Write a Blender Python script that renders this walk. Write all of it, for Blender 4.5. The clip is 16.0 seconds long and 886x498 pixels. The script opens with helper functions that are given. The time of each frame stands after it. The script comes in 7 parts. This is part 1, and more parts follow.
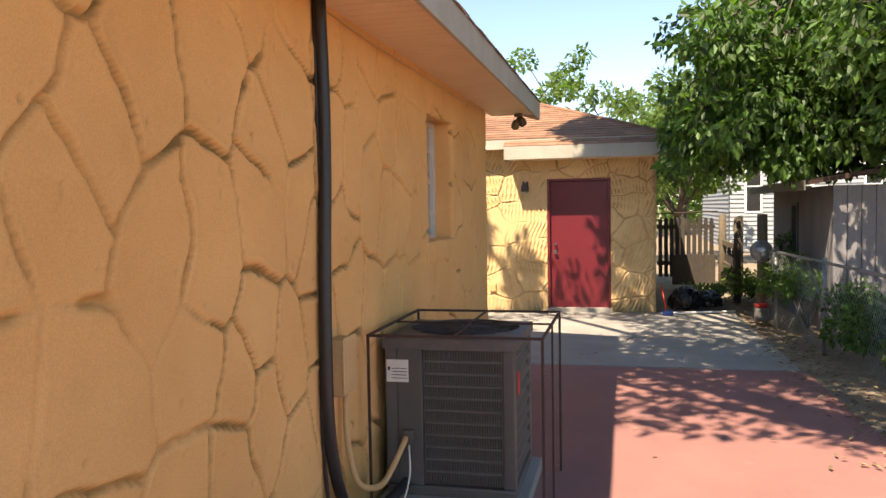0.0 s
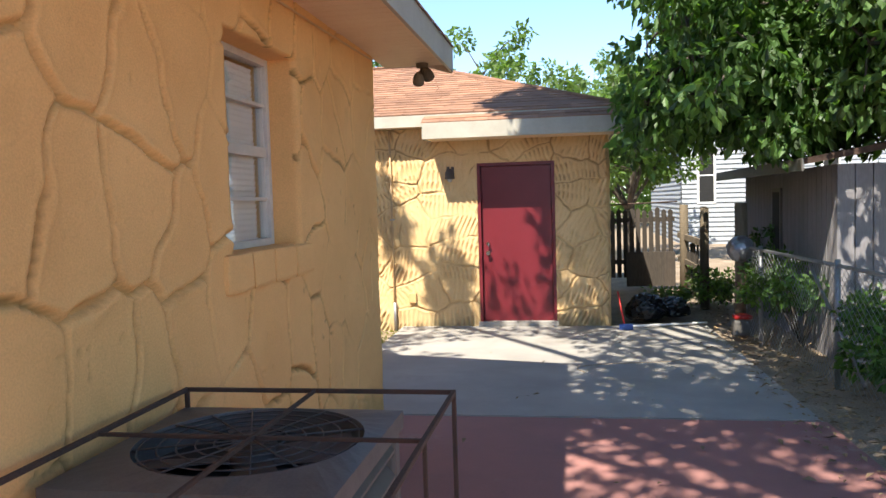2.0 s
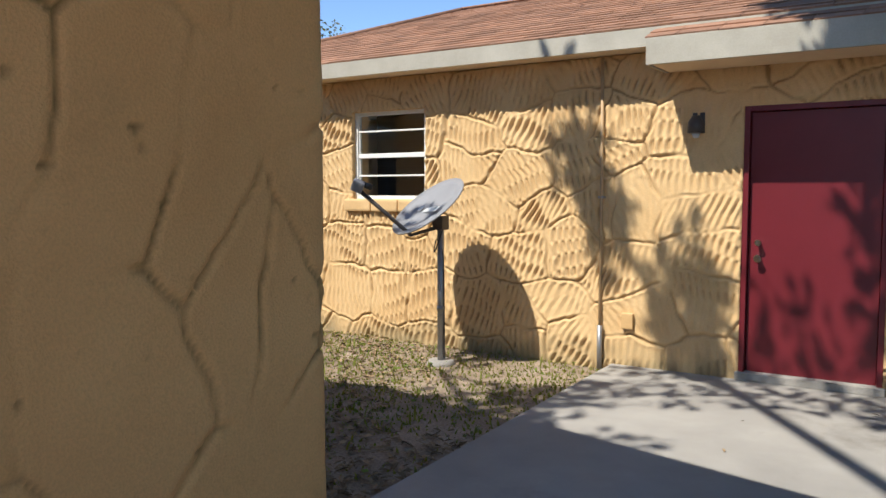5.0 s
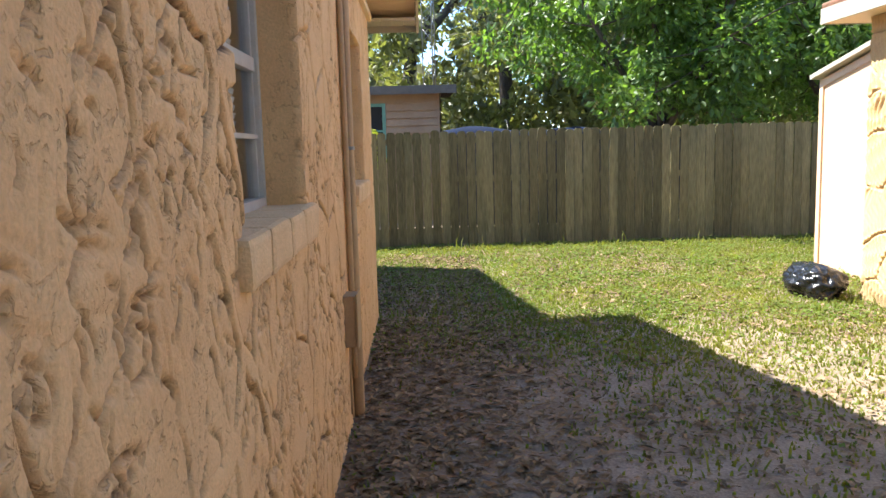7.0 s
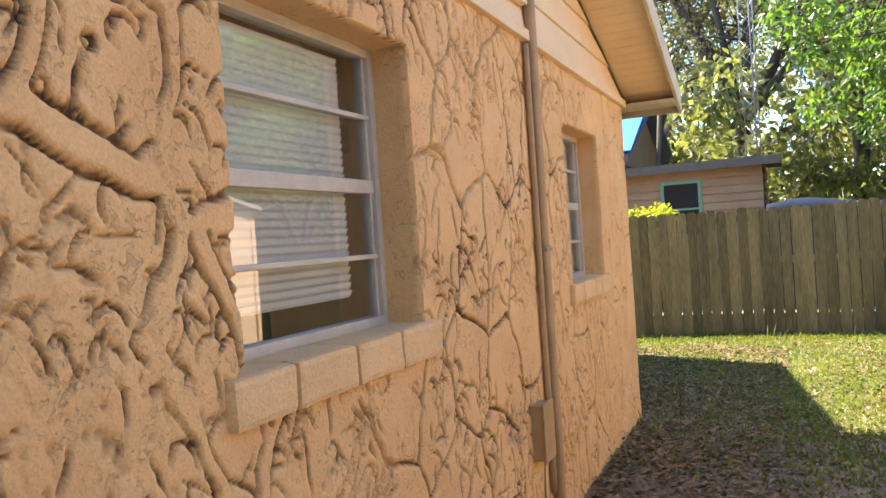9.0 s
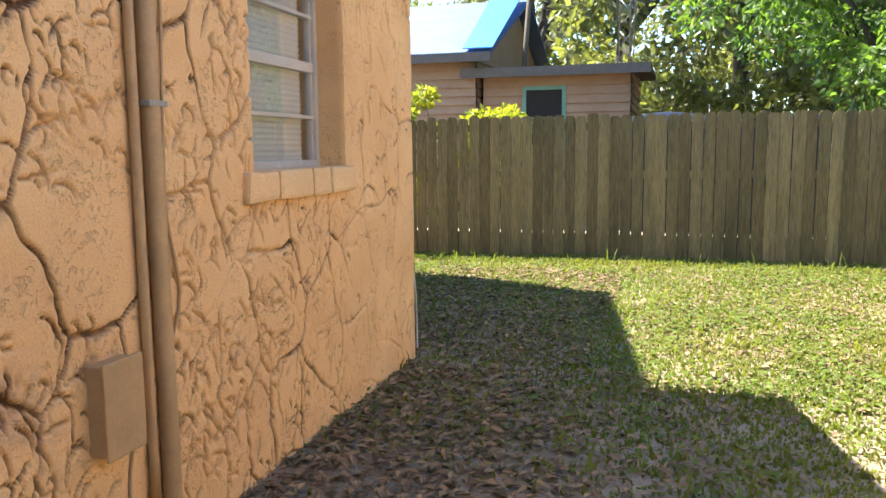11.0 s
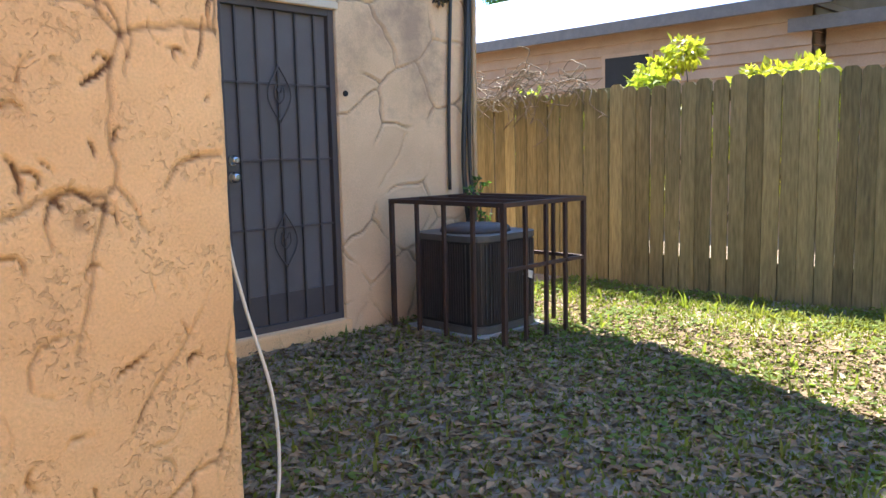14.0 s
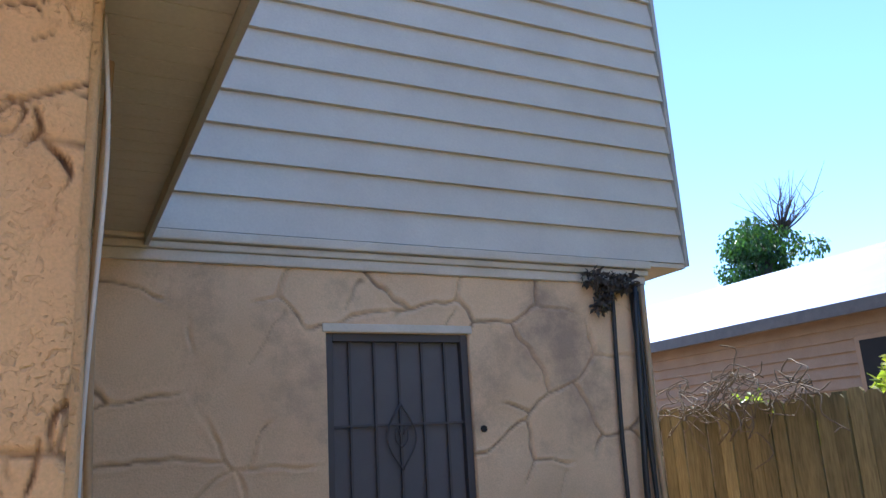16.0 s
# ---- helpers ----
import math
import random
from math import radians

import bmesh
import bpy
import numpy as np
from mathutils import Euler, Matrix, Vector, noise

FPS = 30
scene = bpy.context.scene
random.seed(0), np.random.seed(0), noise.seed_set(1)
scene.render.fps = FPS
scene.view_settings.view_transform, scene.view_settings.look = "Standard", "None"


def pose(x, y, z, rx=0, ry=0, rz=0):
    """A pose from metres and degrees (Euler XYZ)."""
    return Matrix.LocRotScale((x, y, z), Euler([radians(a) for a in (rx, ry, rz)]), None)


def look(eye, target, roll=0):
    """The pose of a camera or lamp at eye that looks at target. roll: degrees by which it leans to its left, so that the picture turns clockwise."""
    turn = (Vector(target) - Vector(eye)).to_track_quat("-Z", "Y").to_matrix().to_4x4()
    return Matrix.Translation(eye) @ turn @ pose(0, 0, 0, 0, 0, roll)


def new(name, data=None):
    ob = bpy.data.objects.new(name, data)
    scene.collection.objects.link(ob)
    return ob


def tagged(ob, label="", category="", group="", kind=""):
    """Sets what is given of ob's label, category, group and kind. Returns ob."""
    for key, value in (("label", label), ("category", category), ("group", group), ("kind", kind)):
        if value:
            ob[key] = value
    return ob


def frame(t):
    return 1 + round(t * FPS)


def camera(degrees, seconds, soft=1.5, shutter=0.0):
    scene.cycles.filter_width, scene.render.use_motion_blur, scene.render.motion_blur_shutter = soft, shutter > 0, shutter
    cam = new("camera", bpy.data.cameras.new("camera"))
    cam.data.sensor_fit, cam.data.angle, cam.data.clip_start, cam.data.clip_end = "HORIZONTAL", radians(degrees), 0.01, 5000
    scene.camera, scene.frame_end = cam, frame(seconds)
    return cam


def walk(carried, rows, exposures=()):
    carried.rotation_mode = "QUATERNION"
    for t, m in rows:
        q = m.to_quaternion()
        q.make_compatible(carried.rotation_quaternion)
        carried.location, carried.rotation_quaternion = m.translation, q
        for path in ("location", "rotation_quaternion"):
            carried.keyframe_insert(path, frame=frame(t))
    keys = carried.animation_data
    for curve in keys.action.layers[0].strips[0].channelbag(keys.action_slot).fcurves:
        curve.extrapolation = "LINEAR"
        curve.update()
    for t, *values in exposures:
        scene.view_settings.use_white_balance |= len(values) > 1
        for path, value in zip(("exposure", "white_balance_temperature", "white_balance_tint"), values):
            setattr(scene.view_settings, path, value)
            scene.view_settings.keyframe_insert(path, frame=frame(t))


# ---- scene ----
cam = camera(59.0, 16.0)
PATH = [
    (0, (-0.61, 0.176, 1.66), (-1.067, 2.12, 1.556), -1.0),
    (0.5, (-0.66, 0.755, 1.638), (-1.158, 2.689, 1.536), -1.6),
    (1, (-0.696, 1.342, 1.615), (-1.154, 3.286, 1.511), -2.3),
    (1.5, (-0.67, 1.958, 1.593), (-1.088, 3.911, 1.492), -1.9),
    (2, (-0.636, 2.63, 1.607), (-0.964, 4.6, 1.488), -1.7),
    (2.5, (-0.559, 3.292, 1.635), (-0.956, 5.249, 1.521), -1.5),
    (3, (-0.531, 3.902, 1.647), (-0.987, 5.845, 1.515), -0.4),
    (3.2, (-0.497, 4.128, 1.633), (-0.994, 6.06, 1.49), -0.6),
    (5.5, (-0.565, 6.982, 1.454), (-1.918, 8.442, 1.262), 0.2),
    (6, (-0.801, 7.582, 1.5), (-2.46, 8.664, 1.222), -0.6),
    (6.5, (-1.065, 8.009, 1.456), (-2.957, 8.592, 1.175), -0.6),
    (7, (-1.343, 8.454, 1.485), (-3.326, 8.505, 1.23), -1.6),
    (7.5, (-1.536, 8.776, 1.561), (-3.518, 8.514, 1.505), -2.6),
    (8, (-1.619, 9.008, 1.649), (-3.549, 8.501, 1.797), -2.6),
    (8.5, (-1.611, 9.188, 1.668), (-3.473, 8.483, 1.861), -2.7),
    (9, (-1.674, 9.258, 1.586), (-3.505, 8.454, 1.564), -3.9),
    (9.5, (-1.895, 9.253, 1.492), (-3.713, 8.465, 1.218), -3.9),
    (10, (-2.32, 9.301, 1.473), (-4.189, 8.654, 1.173), -1.9),
    (10.2, (-2.534, 9.36, 1.457), (-4.429, 8.785, 1.181), -0.7),
    (12.3, (-5.318, 10.007, 1.222), (-7.217, 9.415, 1.01), -0.4),
    (12.5, (-5.53, 9.99, 1.226), (-7.4, 9.316, 1.006), -0.5),
    (13, (-6.218, 10.032, 1.206), (-7.967, 9.085, 0.99), -0.8),
    (13.5, (-6.846, 10.037, 1.182), (-8.452, 8.866, 0.96), -1.2),
    (14, (-7.4, 10.019, 1.176), (-8.796, 8.607, 0.935), -1.3),
    (14.5, (-7.912, 9.884, 1.175), (-9.106, 8.301, 0.91), -2.3),
    (15, (-8.28, 9.827, 1.256), (-9.307, 8.117, 1.111), -2.3),
    (15.5, (-8.457, 9.769, 1.408), (-9.371, 7.997, 1.569), -2.3),
    (16, (-8.494, 9.78, 1.493), (-9.371, 8.053, 1.99), -3.3),
]
EXPOSURES = [(0.0, 1.25, 7900, 13), (1.5, 1.25, 6900, 10), (2.5, 1.4, 6400, 8), (5.5, 0.45, 6200, 8), (6.0, 0.55, 6200, 8), (6.5, 1.05, 6200, 7), (7.0, 1.85, 6100, 7), (7.5, 2.15, 6200, 8), (9.0, 2.2, 6800, 9), (10.0, 2.35, 6300, 4), (12.5, 1.95, 6700, 9), (13.5, 2.15, 6100, 10), (14.5, 2.5, 6000, 9), (15.2, 2.25, 5800, 8), (16.0, 1.4, 5500, 12)]
walk(cam, [(t, look(eye, target, roll)) for t, eye, target, roll in PATH], EXPOSURES)

# ---- world, sun ----
SUN = Vector((0.28, 0.66, -1.0)).normalized()
elev = math.asin(-SUN.z)
world = bpy.data.worlds.new("sky")
scene.world = world
world.use_nodes = True
sky = world.node_tree.nodes.new("ShaderNodeTexSky")
sky.sky_type = 'NISHITA'
sky.sun_disc = False
sky.sun_elevation = elev
sky.sun_rotation = math.atan2(-SUN.x, -SUN.y)
sky.air_density, sky.dust_density, sky.ozone_density = 1.0, 0.0, 3.0
sky.altitude = 2500
background = world.node_tree.nodes["Background"]
background.inputs["Strength"].default_value = 0.15
world.node_tree.links.new(sky.outputs["Color"], background.inputs["Color"])
sun_data = bpy.data.lights.new("sun", 'SUN')
sun_data.energy, sun_data.angle, sun_data.color = 5.0, radians(0.53), (1.0, 0.93, 0.82)
sun = new("sun", sun_data)
sun.matrix_world = look((0, 0, 30), Vector((0, 0, 30)) + SUN)


# ---- materials ----
def surface(name, a, b, scale=3.0, rough=0.85, bump=0.25, grain=120.0, metal=0.0, fine=0.12, stretch=(1, 1, 1), island=0.0, obj=0.0, dirt=None, dirt_at=0.62):
    """Two colours mixed by broad stains, darkened a little by a fine grain, with a bump of the same grain."""
    m = bpy.data.materials.new(name)
    m.use_nodes = True
    nt = m.node_tree
    n, l = nt.nodes, nt.links
    shade = n["Principled BSDF"]
    shade.inputs["Roughness"].default_value = rough
    shade.inputs["Metallic"].default_value = metal
    pos = n.new("ShaderNodeNewGeometry")
    mp = n.new("ShaderNodeMapping")
    mp.inputs["Scale"].default_value = stretch
    l.new(pos.outputs["Position"], mp.inputs["Vector"])
    broad = n.new("ShaderNodeTexNoise")
    broad.inputs["Scale"].default_value = scale
    broad.inputs["Detail"].default_value = 6
    broad.inputs["Roughness"].default_value = 0.62
    l.new(mp.outputs["Vector"], broad.inputs["Vector"])
    ramp = n.new("ShaderNodeMapRange")
    ramp.inputs["From Min"].default_value, ramp.inputs["From Max"].default_value = 0.32, 0.68
    l.new(broad.outputs["Fac"], ramp.inputs["Value"])
    mix = n.new("ShaderNodeMix")
    mix.data_type = 'RGBA'
    mix.inputs["A"].default_value, mix.inputs["B"].default_value = (*a, 1), (*b, 1)
    l.new(ramp.outputs["Result"], mix.inputs["Factor"])
    tint = mix.outputs["Result"]
    if dirt:
        spots = n.new("ShaderNodeTexNoise")
        spots.inputs["Scale"].default_value = scale * 0.45
        spots.inputs["Detail"].default_value = 9
        spots.inputs["Roughness"].default_value = 0.7
        l.new(mp.outputs["Vector"], spots.inputs["Vector"])
        cut = n.new("ShaderNodeMapRange")
        cut.inputs["From Min"].default_value, cut.inputs["From Max"].default_value = dirt_at, dirt_at + 0.12
        l.new(spots.outputs["Fac"], cut.inputs["Value"])
        over = n.new("ShaderNodeMix")
        over.data_type = 'RGBA'
        l.new(cut.outputs["Result"], over.inputs["Factor"])
        l.new(tint, over.inputs["A"])
        over.inputs["B"].default_value = (*dirt, 1)
        tint = over.outputs["Result"]
    small = n.new("ShaderNodeTexNoise")
    small.inputs["Scale"].default_value = grain
    small.inputs["Detail"].default_value = 4
    l.new(mp.outputs["Vector"], small.inputs["Vector"])
    hsv = n.new("ShaderNodeHueSaturation")
    l.new(tint, hsv.inputs["Color"])
    val = n.new("ShaderNodeMapRange")
    val.inputs["To Min"].default_value, val.inputs["To Max"].default_value = 1 - 2 * fine, 1 + 2 * fine
    l.new(small.outputs["Fac"], val.inputs["Value"])
    value = val.outputs["Result"]
    for amount, socket in ((island, pos.outputs["Random Per Island"]), (obj, None)):
        if amount:
            if socket is None:
                socket = n.new("ShaderNodeObjectInfo").outputs["Random"]
            var = n.new("ShaderNodeMapRange")
            var.inputs["To Min"].default_value, var.inputs["To Max"].default_value = 1 - amount, 1 + amount
            l.new(socket, var.inputs["Value"])
            mul = n.new("ShaderNodeMath")
            mul.operation = 'MULTIPLY'
            l.new(value, mul.inputs[0])
            l.new(var.outputs["Result"], mul.inputs[1])
            value = mul.outputs["Value"]
    l.new(value, hsv.inputs["Value"])
    l.new(hsv.outputs["Color"], shade.inputs["Base Color"])
    if bump:
        bp = n.new("ShaderNodeBump")
        bp.inputs["Strength"].default_value = bump
        bp.inputs["Distance"].default_value = 0.01
        l.new(small.outputs["Fac"], bp.inputs["Height"])
        l.new(bp.outputs["Normal"], shade.inputs["Normal"])
    return m


def add_algae(m, tone, height):
    """A ragged green stain that creeps up from the ground."""
    n, l = m.node_tree.nodes, m.node_tree.links
    shade = n["Principled BSDF"]
    paint = shade.inputs["Base Color"].links[0].from_socket
    where = n.new("ShaderNodeNewGeometry")
    split = n.new("ShaderNodeSeparateXYZ")
    l.new(where.outputs["Position"], split.inputs["Vector"])
    blot = n.new("ShaderNodeTexNoise")
    blot.inputs["Scale"].default_value, blot.inputs["Detail"].default_value = 2.6, 7
    l.new(where.outputs["Position"], blot.inputs["Vector"])
    lift = n.new("ShaderNodeMath")
    lift.operation, lift.inputs[1].default_value = 'MULTIPLY', height * 2
    l.new(blot.outputs["Fac"], lift.inputs[0])
    over = n.new("ShaderNodeMath")
    over.operation = 'SUBTRACT'
    l.new(lift.outputs["Value"], over.inputs[0])
    l.new(split.outputs["Z"], over.inputs[1])
    soft = n.new("ShaderNodeMapRange")
    soft.inputs["From Min"].default_value, soft.inputs["From Max"].default_value = height * 0.35, height * 1.2
    soft.inputs["To Max"].default_value = 0.75
    l.new(over.outputs["Value"], soft.inputs["Value"])
    mix = n.new("ShaderNodeMix")
    mix.data_type = 'RGBA'
    l.new(soft.outputs["Result"], mix.inputs["Factor"])
    l.new(paint, mix.inputs["A"])
    mix.inputs["B"].default_value = (*tone, 1)
    l.new(mix.outputs["Result"], shade.inputs["Base Color"])


def add_mildew_shade(m, tone):
    """Mildew and painted-in shade in the marks of the stucco, by the wall's own attribute."""
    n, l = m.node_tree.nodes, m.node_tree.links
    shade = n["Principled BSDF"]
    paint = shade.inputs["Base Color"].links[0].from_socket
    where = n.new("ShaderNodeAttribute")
    where.attribute_name = "mildew_shade"
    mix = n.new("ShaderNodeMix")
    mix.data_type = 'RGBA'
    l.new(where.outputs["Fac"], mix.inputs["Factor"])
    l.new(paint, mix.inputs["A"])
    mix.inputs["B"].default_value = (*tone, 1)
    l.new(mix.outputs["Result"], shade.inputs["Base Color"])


def add_chips(m, tone, scale, amount):
    """Small sharp hacked pits that come in patches, tinted darker inside."""
    n, l = m.node_tree.nodes, m.node_tree.links
    shade = n["Principled BSDF"]
    paint = shade.inputs["Base Color"].links[0].from_socket
    where = n.new("ShaderNodeNewGeometry")
    fine, wide = n.new("ShaderNodeTexNoise"), n.new("ShaderNodeTexNoise")
    fine.inputs["Scale"].default_value, fine.inputs["Detail"].default_value, fine.inputs["Distortion"].default_value = scale, 3, 1.2
    wide.inputs["Scale"].default_value, wide.inputs["Detail"].default_value = 4.5, 2
    cut, patch = n.new("ShaderNodeMapRange"), n.new("ShaderNodeMapRange")
    cut.inputs["From Min"].default_value, cut.inputs["From Max"].default_value = 0.55, 0.64
    patch.inputs["From Min"].default_value, patch.inputs["From Max"].default_value = 0.44, 0.58
    both = n.new("ShaderNodeMath")
    both.operation = 'MULTIPLY'
    for tex, ramp, k in ((fine, cut, 0), (wide, patch, 1)):
        l.new(where.outputs["Position"], tex.inputs["Vector"])
        l.new(tex.outputs["Fac"], ramp.inputs["Value"])
        l.new(ramp.outputs["Result"], both.inputs[k])
    # how much of the darker tone goes into the pits
    dirt = n.new("ShaderNodeMath")
    dirt.operation, dirt.inputs[1].default_value = 'MULTIPLY', amount
    l.new(both.outputs["Value"], dirt.inputs[0])
    mix = n.new("ShaderNodeMix")
    mix.data_type = 'RGBA'
    l.new(dirt.outputs["Value"], mix.inputs["Factor"])
    l.new(paint, mix.inputs["A"])
    mix.inputs["B"].default_value = (*tone, 1)
    l.new(mix.outputs["Result"], shade.inputs["Base Color"])
    old = shade.inputs["Normal"].links[0].from_socket
    dent = n.new("ShaderNodeBump")
    dent.invert = True
    dent.inputs["Strength"].default_value, dent.inputs["Distance"].default_value = 0.6, 0.010
    l.new(both.outputs["Value"], dent.inputs["Height"])
    l.new(old, dent.inputs["Normal"])
    l.new(dent.outputs["Normal"], shade.inputs["Normal"])


def leaf_material(name, a, b, glow=0.35, rough=0.45, vary=0.45):
    """Leaves: gloss on top, light through them, each leaf of its own tone."""
    m = surface(name, a, b, 0.9, rough, 0.0, 30, fine=0.1, island=vary)
    n, l = m.node_tree.nodes, m.node_tree.links
    shade, out = n["Principled BSDF"], n["Material Output"]
    lit = n.new("ShaderNodeBsdfTranslucent")
    tone = shade.inputs["Base Color"].links[0].from_socket
    warm = n.new("ShaderNodeMix")
    warm.data_type, warm.blend_type = 'RGBA', 'MULTIPLY'
    warm.inputs["Factor"].default_value = 1.0
    l.new(tone, warm.inputs["A"])
    warm.inputs["B"].default_value = (2.2, 2.4, 0.9, 1)
    l.new(warm.outputs["Result"], lit.inputs["Color"])
    both = n.new("ShaderNodeMixShader")
    both.inputs["Fac"].default_value = glow
    l.new(shade.outputs["BSDF"], both.inputs[1])
    l.new(lit.outputs["BSDF"], both.inputs[2])
    l.new(both.outputs["Shader"], out.inputs["Surface"])
    return m


def glass_material(name):
    m = bpy.data.materials.new(name)
    m.use_nodes = True
    n, l = m.node_tree.nodes, m.node_tree.links
    clear, gloss, mixer, fres = n.new("ShaderNodeBsdfTransparent"), n.new("ShaderNodeBsdfGlossy"), n.new("ShaderNodeMixShader"), n.new("ShaderNodeLayerWeight")
    clear.inputs["Color"].default_value = (0.95, 0.97, 0.96, 1)
    gloss.inputs["Roughness"].default_value = 0.015
    fres.inputs["Blend"].default_value = 0.35
    curve = n.new("ShaderNodeMapRange")
    curve.inputs["To Min"].default_value, curve.inputs["To Max"].default_value = 0.05, 0.42
    l.new(fres.outputs["Facing"], curve.inputs["Value"])
    l.new(curve.outputs["Result"], mixer.inputs["Fac"])
    l.new(clear.outputs["BSDF"], mixer.inputs[1])
    l.new(gloss.outputs["BSDF"], mixer.inputs[2])
    l.new(mixer.outputs["Shader"], n["Material Output"].inputs["Surface"])
    return m


